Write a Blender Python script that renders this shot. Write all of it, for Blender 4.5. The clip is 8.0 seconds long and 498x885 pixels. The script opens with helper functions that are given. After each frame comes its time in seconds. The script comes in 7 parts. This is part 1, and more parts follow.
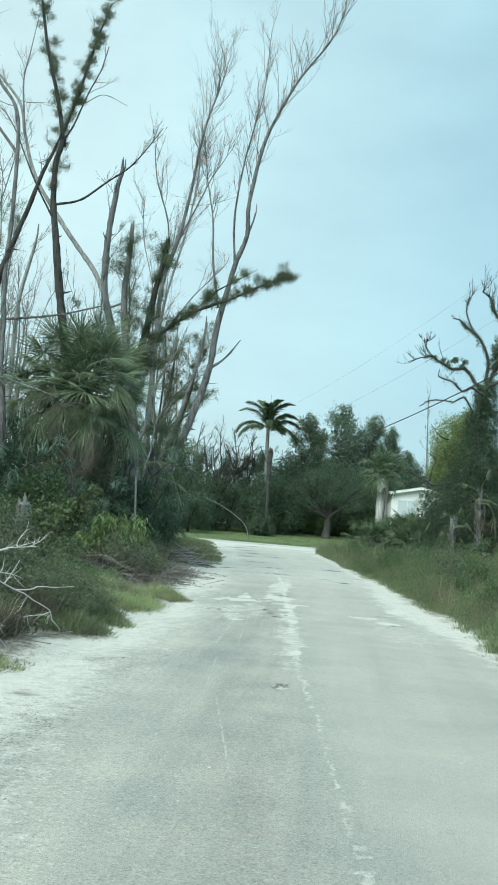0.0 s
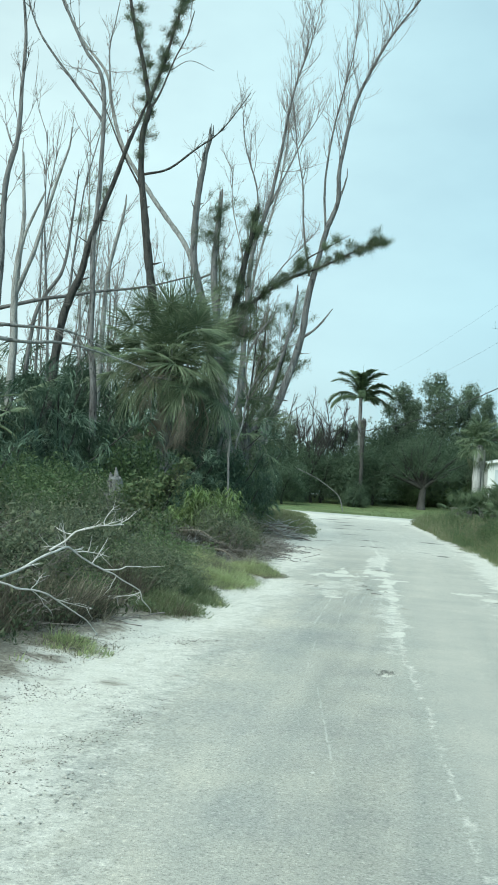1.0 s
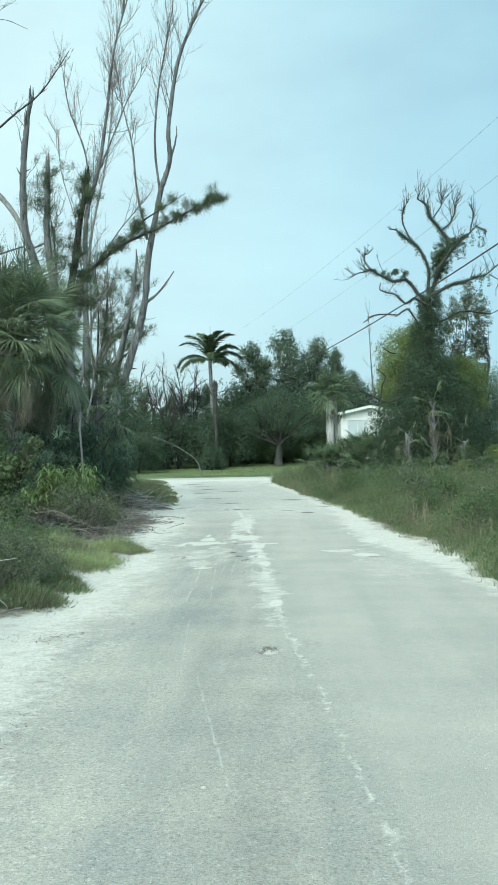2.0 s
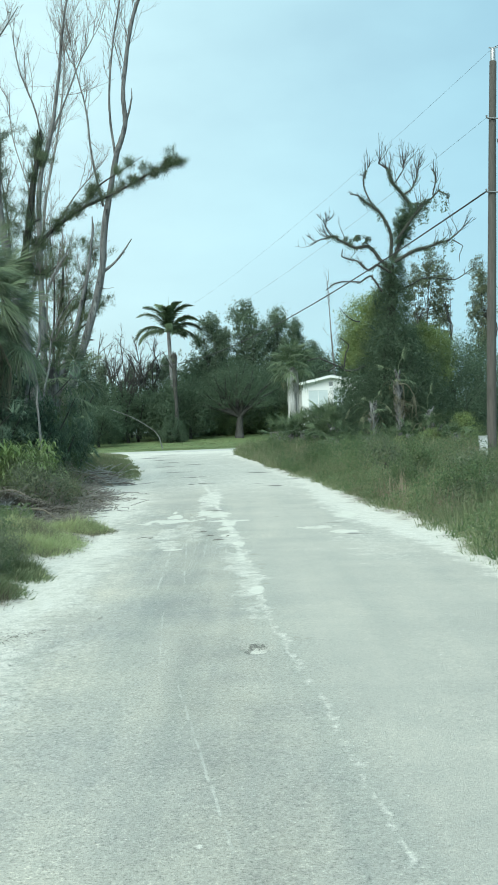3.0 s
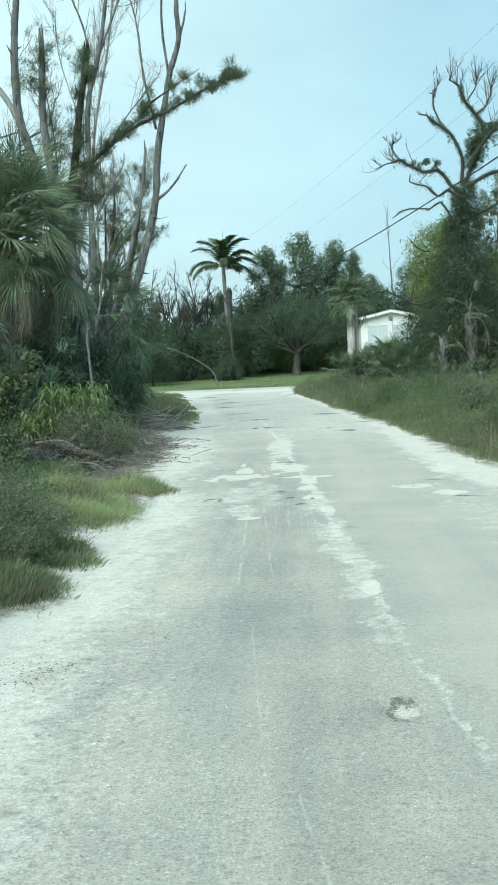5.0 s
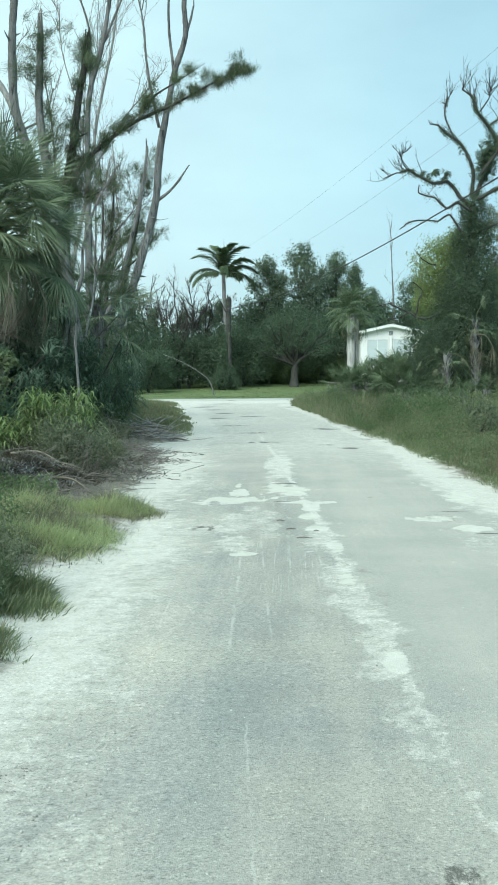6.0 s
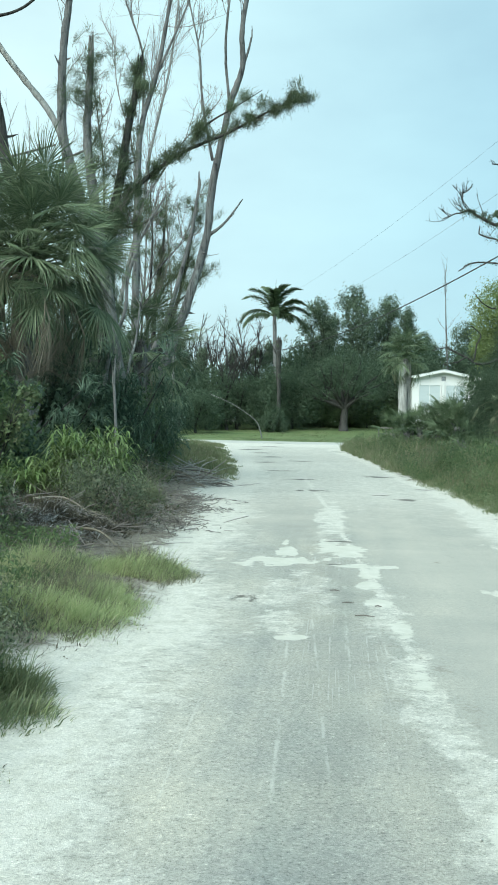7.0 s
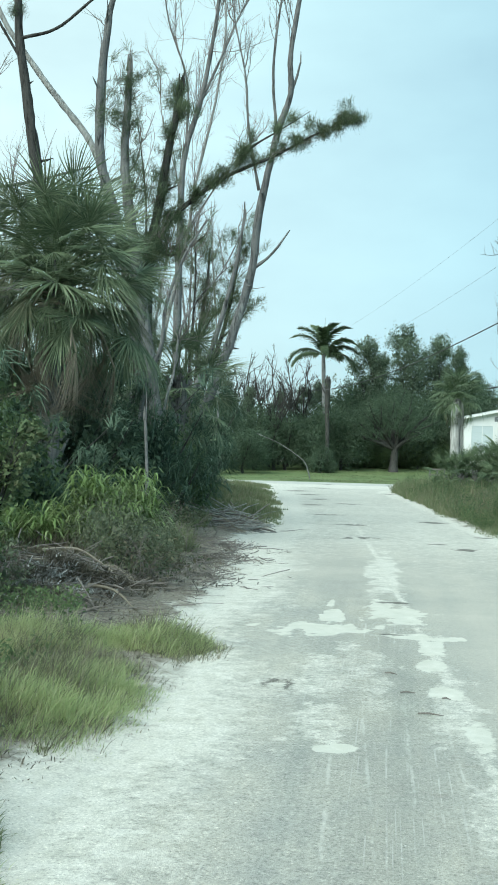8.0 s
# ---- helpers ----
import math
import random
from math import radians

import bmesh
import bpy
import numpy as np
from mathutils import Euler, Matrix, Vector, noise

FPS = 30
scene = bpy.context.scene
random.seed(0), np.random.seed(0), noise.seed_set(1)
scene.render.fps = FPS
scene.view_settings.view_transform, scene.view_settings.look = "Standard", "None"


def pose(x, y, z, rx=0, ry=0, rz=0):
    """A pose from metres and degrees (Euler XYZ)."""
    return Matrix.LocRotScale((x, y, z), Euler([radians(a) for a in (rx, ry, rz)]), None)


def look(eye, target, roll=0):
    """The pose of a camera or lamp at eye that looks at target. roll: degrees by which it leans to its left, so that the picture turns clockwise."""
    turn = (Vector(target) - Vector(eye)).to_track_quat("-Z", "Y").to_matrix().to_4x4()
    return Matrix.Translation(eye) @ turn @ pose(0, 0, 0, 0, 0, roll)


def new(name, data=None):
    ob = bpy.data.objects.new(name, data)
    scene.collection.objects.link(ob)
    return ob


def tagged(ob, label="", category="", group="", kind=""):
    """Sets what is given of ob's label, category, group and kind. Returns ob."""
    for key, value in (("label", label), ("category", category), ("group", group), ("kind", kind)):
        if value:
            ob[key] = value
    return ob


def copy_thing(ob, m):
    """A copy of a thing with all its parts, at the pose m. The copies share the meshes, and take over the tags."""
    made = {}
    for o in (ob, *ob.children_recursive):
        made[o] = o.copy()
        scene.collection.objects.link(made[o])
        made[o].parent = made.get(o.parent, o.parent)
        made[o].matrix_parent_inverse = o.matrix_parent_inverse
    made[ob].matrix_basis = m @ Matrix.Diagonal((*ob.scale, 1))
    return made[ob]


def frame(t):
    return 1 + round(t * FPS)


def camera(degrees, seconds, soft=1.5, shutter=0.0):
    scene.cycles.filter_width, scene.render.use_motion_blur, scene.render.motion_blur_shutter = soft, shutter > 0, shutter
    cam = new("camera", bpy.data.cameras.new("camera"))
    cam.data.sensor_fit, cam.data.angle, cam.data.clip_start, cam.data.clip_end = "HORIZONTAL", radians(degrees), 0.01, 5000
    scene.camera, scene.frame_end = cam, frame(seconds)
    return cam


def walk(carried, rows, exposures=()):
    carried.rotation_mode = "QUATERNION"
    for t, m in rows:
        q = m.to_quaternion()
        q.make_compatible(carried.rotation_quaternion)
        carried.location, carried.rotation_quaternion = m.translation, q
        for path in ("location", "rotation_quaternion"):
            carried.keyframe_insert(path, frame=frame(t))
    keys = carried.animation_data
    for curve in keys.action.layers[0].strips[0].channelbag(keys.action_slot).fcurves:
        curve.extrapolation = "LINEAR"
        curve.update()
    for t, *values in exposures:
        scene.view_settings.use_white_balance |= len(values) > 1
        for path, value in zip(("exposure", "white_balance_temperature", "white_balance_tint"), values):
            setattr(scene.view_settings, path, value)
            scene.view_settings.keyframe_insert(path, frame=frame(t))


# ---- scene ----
cam = camera(25, 8, 1.7)
PATH = [
    (0, (0.661, 0.611, 1.396), (0.502, 2.599, 1.542), 4.7),
    (0.5, (0.606, 0.943, 1.431), (0.342, 2.923, 1.531), 5.4),
    (1, (0.552, 1.275, 1.427), (0.234, 3.248, 1.51), 4.2),
    (1.5, (0.505, 1.634, 1.447), (0.252, 3.618, 1.497), 1.7),
    (2, (0.453, 2.069, 1.459), (0.394, 4.068, 1.488), -1.1),
    (2.2, (0.424, 2.288, 1.449), (0.447, 4.288, 1.471), -1.6),
    (3.3, (0.208, 3.405, 1.496), (0.199, 5.404, 1.44), -2.6),
    (3.5, (0.156, 3.655, 1.508), (0.103, 5.653, 1.428), -2.8),
    (4, (0.067, 4.238, 1.526), (-0.045, 6.232, 1.418), -3.1),
    (4.5, (-0.012, 4.885, 1.53), (-0.115, 6.878, 1.398), -2.9),
    (5.8, (-0.175, 6.795, 1.572), (-0.244, 8.79, 1.448), -1.0),
    (6, (-0.187, 7.13, 1.565), (-0.264, 9.125, 1.45), -0.4),
    (6.5, (-0.241, 7.973, 1.576), (-0.349, 9.969, 1.493), 0.4),
    (7, (-0.299, 8.842, 1.58), (-0.46, 10.835, 1.539), 1.1),
    (7.5, (-0.317, 9.776, 1.591), (-0.539, 11.764, 1.588), 1.5),
    (8, (-0.36, 10.673, 1.598), (-0.609, 12.658, 1.626), 1.5),
]
walk(cam, [(t, look(eye, target, roll)) for t, eye, target, roll in PATH], [(0, -0.05, 6450, 3), (1.5, 0.0, 6450, 3), (3.5, 0.06, 6450, 3), (8, 0.06, 6450, 3)])

# ---- light ----
SUN_ELEVATION, SUN_AZIMUTH = radians(43), radians(-152)

world = bpy.data.worlds.new("world")
scene.world = world
world.use_nodes = True
wn, wl = world.node_tree.nodes, world.node_tree.links
wn.clear()
sky = wn.new("ShaderNodeTexSky")
sky.sky_type = "NISHITA"
sky.sun_disc = False
sky.sun_elevation, sky.sun_rotation = SUN_ELEVATION, SUN_AZIMUTH
sky.air_density, sky.dust_density, sky.ozone_density = 1.0, 2.5, 2.0
sky_back = wn.new("ShaderNodeBackground")
sky_back.inputs["Strength"].default_value = 0.11
wl.new(sky.outputs["Color"], sky_back.inputs["Color"])
coord = wn.new("ShaderNodeTexCoord")
cloud_map = wn.new("ShaderNodeMapping")
cloud_map.inputs["Scale"].default_value = (1.6, 1.6, 3.6)
wl.new(coord.outputs["Generated"], cloud_map.inputs["Vector"])
cloud = wn.new("ShaderNodeTexNoise")
cloud.inputs["Scale"].default_value, cloud.inputs["Detail"].default_value = 2.2, 5.0
wl.new(cloud_map.outputs["Vector"], cloud.inputs["Vector"])
cloud_ramp = wn.new("ShaderNodeValToRGB")
cloud_ramp.color_ramp.elements[0].position, cloud_ramp.color_ramp.elements[1].position = 0.3, 0.75
cloud_ramp.color_ramp.elements[0].color = (0.62, 0.62, 0.62, 1)
cloud_ramp.color_ramp.elements[1].color = (0.95, 0.95, 0.95, 1)
wl.new(cloud.outputs["Fac"], cloud_ramp.inputs["Fac"])
cloud_back = wn.new("ShaderNodeBackground")
cloud_back.inputs["Strength"].default_value = 1.0
# the overcast is whiter and brighter towards the sun's side
apart = wn.new("ShaderNodeSeparateXYZ")
wl.new(coord.outputs["Generated"], apart.inputs["Vector"])
sunward = wn.new("ShaderNodeMapRange")
sunward.inputs["From Min"].default_value, sunward.inputs["From Max"].default_value = 0.25, -0.45
wl.new(apart.outputs["X"], sunward.inputs["Value"])
veil = wn.new("ShaderNodeMix")
veil.data_type = "RGBA"
veil.inputs["A"].default_value, veil.inputs["B"].default_value = (0.47, 0.80, 0.96, 1), (0.95, 1.17, 1.18, 1)
wl.new(sunward.outputs["Result"], veil.inputs["Factor"])
wl.new(veil.outputs["Result"], cloud_back.inputs["Color"])
sky_mix = wn.new("ShaderNodeMixShader")
wl.new(cloud_ramp.outputs["Color"], sky_mix.inputs["Fac"])
wl.new(sky_back.outputs[0], sky_mix.inputs[1])
wl.new(cloud_back.outputs[0], sky_mix.inputs[2])
sky_out = wn.new("ShaderNodeOutputWorld")
wl.new(sky_mix.outputs[0], sky_out.inputs["Surface"])

sun = new("sun", bpy.data.lights.new("sun", "SUN"))
sun.data.energy, sun.data.angle, sun.data.color = 3.6, radians(50), (0.95, 1.0, 0.97)
sun.matrix_basis = look((0, 0, 0), (-math.sin(SUN_AZIMUTH) * math.cos(SUN_ELEVATION), -math.cos(SUN_AZIMUTH) * math.cos(SUN_ELEVATION), -math.sin(SUN_ELEVATION)))


# ---- materials ----
def material(name):
    mat = bpy.data.materials.new(name)
    mat.use_nodes = True
    return mat, mat.node_tree.nodes, mat.node_tree.links, mat.node_tree.nodes["Principled BSDF"]


def ramp_node(nodes, stops):
    r = nodes.new("ShaderNodeValToRGB")
    while len(r.color_ramp.elements) < len(stops):
        r.color_ramp.elements.new(0.5)
    for e, (at, colour) in zip(r.color_ramp.elements, stops):
        e.position, e.color = at, (*colour, 1)
    return r


def noise_node(nodes, links, scale, detail=4.0, rough=0.6, stretch=None, space="Object"):
    co = nodes.new("ShaderNodeTexCoord")
    n = nodes.new("ShaderNodeTexNoise")
    n.inputs["Scale"].default_value, n.inputs["Detail"].default_value, n.inputs["Roughness"].default_value = scale, detail, rough
    if stretch:
        m = nodes.new("ShaderNodeMapping")
        m.inputs["Scale"].default_value = stretch
        links.new(co.outputs[space], m.inputs["Vector"])
        links.new(m.outputs["Vector"], n.inputs["Vector"])
    else:
        links.new(co.outputs[space], n.inputs["Vector"])
    return n


def bump_to(nodes, links, height, bsdf, strength=0.4, distance=0.02):
    b = nodes.new("ShaderNodeBump")
    b.inputs["Strength"].default_value, b.inputs["Distance"].default_value = strength, distance
    links.new(height, b.inputs["Height"])
    links.new(b.outputs["Normal"], bsdf.inputs["Normal"])


def mix_colour(nodes, links, fac, a, b, mode="MIX"):
    m = nodes.new("ShaderNodeMix")
    m.data_type, m.blend_type = "RGBA", mode
    for socket, value in ((m.inputs["Factor"], fac), (m.inputs["A"], a), (m.inputs["B"], b)):
        if isinstance(value, (int, float)):
            socket.default_value = value
        elif isinstance(value, tuple):
            socket.default_value = (*value, 1)
        else:
            links.new(value, socket)
    return m.outputs["Result"]


def rough_surface(name, stops, scale=3.0, fine=30.0, roughness=0.85, bump=0.4, distance=0.02, stretch=None, metallic=0.0, grain=0.8):
    """A surface whose colour wanders over the stops at one scale and is grained at a finer one."""
    mat, nodes, links, bsdf = material(name)
    large = noise_node(nodes, links, scale, 5.0, 0.6, stretch)
    small = noise_node(nodes, links, fine, 6.0, 0.7, stretch)
    r = ramp_node(nodes, stops)
    links.new(large.outputs["Fac"], r.inputs["Fac"])
    g = ramp_node(nodes, [(0.25, (0.55, 0.55, 0.55)), (0.75, (1.25, 1.25, 1.25))])
    links.new(small.outputs["Fac"], g.inputs["Fac"])
    links.new(mix_colour(nodes, links, grain, r.outputs["Color"], g.outputs["Color"], "MULTIPLY"), bsdf.inputs["Base Color"])
    bsdf.inputs["Roughness"].default_value, bsdf.inputs["Metallic"].default_value = roughness, metallic
    bump_to(nodes, links, small.outputs["Fac"], bsdf, bump, distance)
    return mat


def bark_material(name, dark, mid, pale, peel=0.35, fissure=1.0):
    """Bark: long upright plates between dark fissures, short cross cracks, and paler patches where plates have fallen."""
    mat, nodes, links, bsdf = material(name)
    patches = noise_node(nodes, links, 0.9, 5.0, 0.65, (1.5, 1.5, 0.5))
    plates = noise_node(nodes, links, 13.0, 5.0, 0.7, (1, 1, 0.16))
    cross = noise_node(nodes, links, 9.0, 4.0, 0.7, (0.5, 0.5, 1.6))
    grain = noise_node(nodes, links, 45.0, 4.0, 0.7, (1, 1, 0.3))
    tone = ramp_node(nodes, [(0.32, dark), (0.5, mid), (0.5 + 0.28 * (1 - peel), mid), (0.56 + 0.28 * (1 - peel), pale)])
    links.new(patches.outputs["Fac"], tone.inputs["Fac"])
    low = 1 - 0.72 * fissure
    cracks = ramp_node(nodes, [(0.36, (low, low, low)), (0.47, (1.0, 1.0, 1.0)), (0.7, (1.3, 1.3, 1.28))])
    links.new(plates.outputs["Fac"], cracks.inputs["Fac"])
    rings = ramp_node(nodes, [(0.33, (0.62, 0.62, 0.62)), (0.42, (1.0, 1.0, 1.0))])
    links.new(cross.outputs["Fac"], rings.inputs["Fac"])
    fine = ramp_node(nodes, [(0.3, (0.75, 0.75, 0.75)), (0.7, (1.2, 1.2, 1.2))])
    links.new(grain.outputs["Fac"], fine.inputs["Fac"])
    colour = mix_colour(nodes, links, 1.0, tone.outputs["Color"], cracks.outputs["Color"], "MULTIPLY")
    colour = mix_colour(nodes, links, 0.8, colour, rings.outputs["Color"], "MULTIPLY")
    links.new(mix_colour(nodes, links, 1.0, colour, fine.outputs["Color"], "MULTIPLY"), bsdf.inputs["Base Color"])
    bsdf.inputs["Roughness"].default_value = 0.95
    bsdf.inputs["Specular IOR Level"].default_value = 0.15
    bump_to(nodes, links, plates.outputs["Fac"], bsdf, 1.0, 0.08)
    return mat


def leaf_material(name, stops, roughness=0.5, through_light=0.4, faded=None):
    """Leaves: each takes its own shade, a share of the light passes through."""
    mat, nodes, links, bsdf = material(name)
    geo = nodes.new("ShaderNodeNewGeometry")
    info = nodes.new("ShaderNodeObjectInfo")
    add = nodes.new("ShaderNodeMath")
    add.operation = "MULTIPLY_ADD"
    add.inputs[1].default_value = 0.75
    half = nodes.new("ShaderNodeMath")
    half.operation = "MULTIPLY"
    half.inputs[1].default_value = 0.25
    links.new(info.outputs["Random"], half.inputs[0])
    links.new(geo.outputs["Random Per Island"], add.inputs[0])
    links.new(half.outputs[0], add.inputs[2])
    r = ramp_node(nodes, stops)
    links.new(add.outputs[0], r.inputs["Fac"])
    patch = noise_node(nodes, links, 0.9, 3.0)
    g = ramp_node(nodes, [(0.3, (0.7, 0.7, 0.7)), (0.7, (1.2, 1.2, 1.2))])
    links.new(patch.outputs["Fac"], g.inputs["Fac"])
    colour = mix_colour(nodes, links, 1.0, r.outputs["Color"], g.outputs["Color"], "MULTIPLY")
    if faded:
        spots = noise_node(nodes, links, 0.45, 4.0, 0.6)
        worn = ramp_node(nodes, [(0.44, (0, 0, 0)), (0.64, (0.5, 0.5, 0.5))])
        links.new(spots.outputs["Fac"], worn.inputs["Fac"])
        colour = mix_colour(nodes, links, worn.outputs["Color"], colour, faded)
    links.new(colour, bsdf.inputs["Base Color"])
    bsdf.inputs["Roughness"].default_value = roughness
    bsdf.inputs["Specular IOR Level"].default_value = 0.22
    tr = nodes.new("ShaderNodeBsdfTranslucent")
    links.new(colour, tr.inputs["Color"])
    mx = nodes.new("ShaderNodeMixShader")
    mx.inputs["Fac"].default_value = through_light
    links.new(bsdf.outputs[0], mx.inputs[1])
    links.new(tr.outputs[0], mx.inputs[2])
    links.new(mx.outputs[0], nodes["Material Output"].inputs["Surface"])
    return mat


def road_material():
    """Worn pale asphalt; limestone sand lies over it where the attribute "sand" says, tar shows where "worn" says."""
    mat, nodes, links, bsdf = material("worn_asphalt")
    sand = nodes.new("ShaderNodeAttribute")
    sand.attribute_name = "sand"
    worn = nodes.new("ShaderNodeAttribute")
    worn.attribute_name = "worn"
    streaks = noise_node(nodes, links, 1.0, 5.0, 0.6, (2.2, 0.12, 1.0))
    blotch = noise_node(nodes, links, 0.7, 5.0, 0.65)
    grit = noise_node(nodes, links, 75.0, 5.0, 0.8)
    speckle = noise_node(nodes, links, 24.0, 6.0, 0.8)
    medium = noise_node(nodes, links, 6.5, 7.0, 0.7)
    tar = ramp_node(nodes, [(0.34, (0.345, 0.35, 0.32)), (0.48, (0.395, 0.388, 0.352)), (0.66, (0.46, 0.442, 0.392))])
    links.new(streaks.outputs["Fac"], tar.inputs["Fac"])
    tone = ramp_node(nodes, [(0.3, (0.84, 0.86, 0.88)), (0.7, (1.12, 1.1, 1.05))])
    links.new(blotch.outputs["Fac"], tone.inputs["Fac"])
    asphalt = mix_colour(nodes, links, 1.0, tar.outputs["Color"], tone.outputs["Color"], "MULTIPLY")
    specks = ramp_node(nodes, [(0.34, (0.36, 0.37, 0.37)), (0.47, (1.0, 1.0, 1.0)), (0.55, (1.02, 1.02, 1.02)), (0.66, (1.65, 1.64, 1.6))])
    links.new(grit.outputs["Fac"], specks.inputs["Fac"])
    asphalt = mix_colour(nodes, links, 0.85, asphalt, specks.outputs["Color"], "MULTIPLY")
    asphalt = mix_colour(nodes, links, worn.outputs["Fac"], asphalt, (0.06, 0.06, 0.055))
    flecks = ramp_node(nodes, [(0.34, (0.68, 0.69, 0.70)), (0.46, (0.98, 0.98, 0.98)), (0.56, (1.02, 1.02, 1.02)), (0.65, (1.32, 1.31, 1.29))])
    links.new(speckle.outputs["Fac"], flecks.inputs["Fac"])
    asphalt = mix_colour(nodes, links, 1.0, asphalt, flecks.outputs["Color"], "MULTIPLY")
    tan = ramp_node(nodes, [(0.3, (0.390, 0.378, 0.335)), (0.7, (0.468, 0.448, 0.398))])
    links.new(blotch.outputs["Fac"], tan.inputs["Fac"])
    even = nodes.new("ShaderNodeAttribute")
    even.attribute_name = "smooth"
    calm = nodes.new("ShaderNodeMath")
    calm.operation = "MULTIPLY"
    calm.inputs[1].default_value = 0.72
    links.new(even.outputs["Fac"], calm.inputs[0])
    asphalt = mix_colour(nodes, links, calm.outputs[0], asphalt, tan.outputs["Color"])
    lime = ramp_node(nodes, [(0.3, (0.511, 0.496, 0.434)), (0.6, (0.618, 0.599, 0.545))])
    links.new(medium.outputs["Fac"], lime.inputs["Fac"])
    limed = mix_colour(nodes, links, 0.65, lime.outputs["Color"], specks.outputs["Color"], "MULTIPLY")
    limed = mix_colour(nodes, links, 0.35, limed, flecks.outputs["Color"], "MULTIPLY")
    cover = nodes.new("ShaderNodeMath")
    cover.operation = "MULTIPLY_ADD"
    cover.inputs[1].default_value = 0.75
    links.new(medium.outputs["Fac"], cover.inputs[0])
    links.new(sand.outputs["Fac"], cover.inputs[2])
    grained = nodes.new("ShaderNodeMath")
    grained.operation = "MULTIPLY_ADD"
    grained.inputs[1].default_value = 0.75
    links.new(speckle.outputs["Fac"], grained.inputs[0])
    links.new(cover.outputs[0], grained.inputs[2])
    edge = nodes.new("ShaderNodeMapRange")
    edge.inputs["From Min"].default_value, edge.inputs["From Max"].default_value = 1.0, 1.32
    links.new(grained.outputs[0], edge.inputs["Value"])
    paved = mix_colour(nodes, links, edge.outputs["Result"], asphalt, limed)
    drag = nodes.new("ShaderNodeAttribute")
    drag.attribute_name = "drag"
    lines = noise_node(nodes, links, 1.0, 3.0, 0.5, (52.0, 0.5, 1.0))
    broken = noise_node(nodes, links, 1.0, 4.0, 0.7, (9.0, 2.6, 1.0))
    thin = ramp_node(nodes, [(0.57, (0, 0, 0)), (0.68, (0.6, 0.6, 0.6))])
    links.new(lines.outputs["Fac"], thin.inputs["Fac"])
    gaps = ramp_node(nodes, [(0.44, (0, 0, 0)), (0.56, (1, 1, 1))])
    links.new(broken.outputs["Fac"], gaps.inputs["Fac"])
    marks = nodes.new("ShaderNodeMath")
    marks.operation = "MULTIPLY"
    links.new(thin.outputs["Color"], marks.inputs[0])
    links.new(gaps.outputs["Color"], marks.inputs[1])
    dragged = nodes.new("ShaderNodeMath")
    dragged.operation = "MULTIPLY"
    links.new(marks.outputs[0], dragged.inputs[0])
    links.new(drag.outputs["Fac"], dragged.inputs[1])
    paved = mix_colour(nodes, links, dragged.outputs[0], paved, (0.6, 0.59, 0.55))
    spill = nodes.new("ShaderNodeAttribute")
    spill.attribute_name = "spill"
    frayed = nodes.new("ShaderNodeMath")
    frayed.operation = "MULTIPLY_ADD"
    frayed.inputs[1].default_value = 0.5
    links.new(speckle.outputs["Fac"], frayed.inputs[0])
    coarse = nodes.new("ShaderNodeMath")
    coarse.operation = "MULTIPLY_ADD"
    coarse.inputs[1].default_value = 0.45
    links.new(medium.outputs["Fac"], coarse.inputs[0])
    links.new(spill.outputs["Fac"], coarse.inputs[2])
    links.new(coarse.outputs[0], frayed.inputs[2])
    crisp = nodes.new("ShaderNodeMapRange")
    crisp.inputs["From Min"].default_value, crisp.inputs["From Max"].default_value = 0.93, 1.03
    crisp.inputs["To Max"].default_value = 0.85
    links.new(frayed.outputs[0], crisp.inputs["Value"])
    caliche = ramp_node(nodes, [(0.3, (0.553, 0.545, 0.474)), (0.65, (0.648, 0.632, 0.569))])
    links.new(medium.outputs["Fac"], caliche.inputs["Fac"])
    paved = mix_colour(nodes, links, crisp.outputs["Result"], paved, caliche.outputs["Color"])
    # long white scrape marks: x where y is 0, slope, from y, to y, half width
    where = nodes.new("ShaderNodeTexCoord")
    axes = nodes.new("ShaderNodeSeparateXYZ")
    links.new(where.outputs["Object"], axes.inputs["Vector"])
    for x0, slope, y0, y1, w in ((-0.20, -0.026, 13.2, 16.9, 0.022), (0.27, -0.043, 13.6, 17.9, 0.02), (-0.03, -0.011, 15.6, 18.2, 0.016), (0.44, -0.0245, 15.0, 18.0, 0.018), (1.10, -0.131, 6.6, 9.6, 0.014), (-0.74, -0.02, 12.0, 15.4, 0.014), (0.32, -0.06, 9.5, 12.5, 0.012)):
        line_x = nodes.new("ShaderNodeMath")
        line_x.operation = "MULTIPLY_ADD"
        line_x.inputs[1].default_value, line_x.inputs[2].default_value = slope, x0 - 0.02
        links.new(axes.outputs["Y"], line_x.inputs[0])
        bent = nodes.new("ShaderNodeMath")
        bent.operation = "MULTIPLY_ADD"
        bent.inputs[1].default_value = 0.04
        links.new(medium.outputs["Fac"], bent.inputs[0])
        links.new(line_x.outputs[0], bent.inputs[2])
        off_line = nodes.new("ShaderNodeMath")
        off_line.operation = "SUBTRACT"
        links.new(axes.outputs["X"], off_line.inputs[0])
        links.new(bent.outputs[0], off_line.inputs[1])
        aside = nodes.new("ShaderNodeMath")
        aside.operation = "ABSOLUTE"
        links.new(off_line.outputs[0], aside.inputs[0])
        on_line = nodes.new("ShaderNodeMapRange")
        on_line.inputs["From Min"].default_value, on_line.inputs["From Max"].default_value = w * 0.62, w * 0.2
        links.new(aside.outputs[0], on_line.inputs["Value"])
        begun = nodes.new("ShaderNodeMapRange")
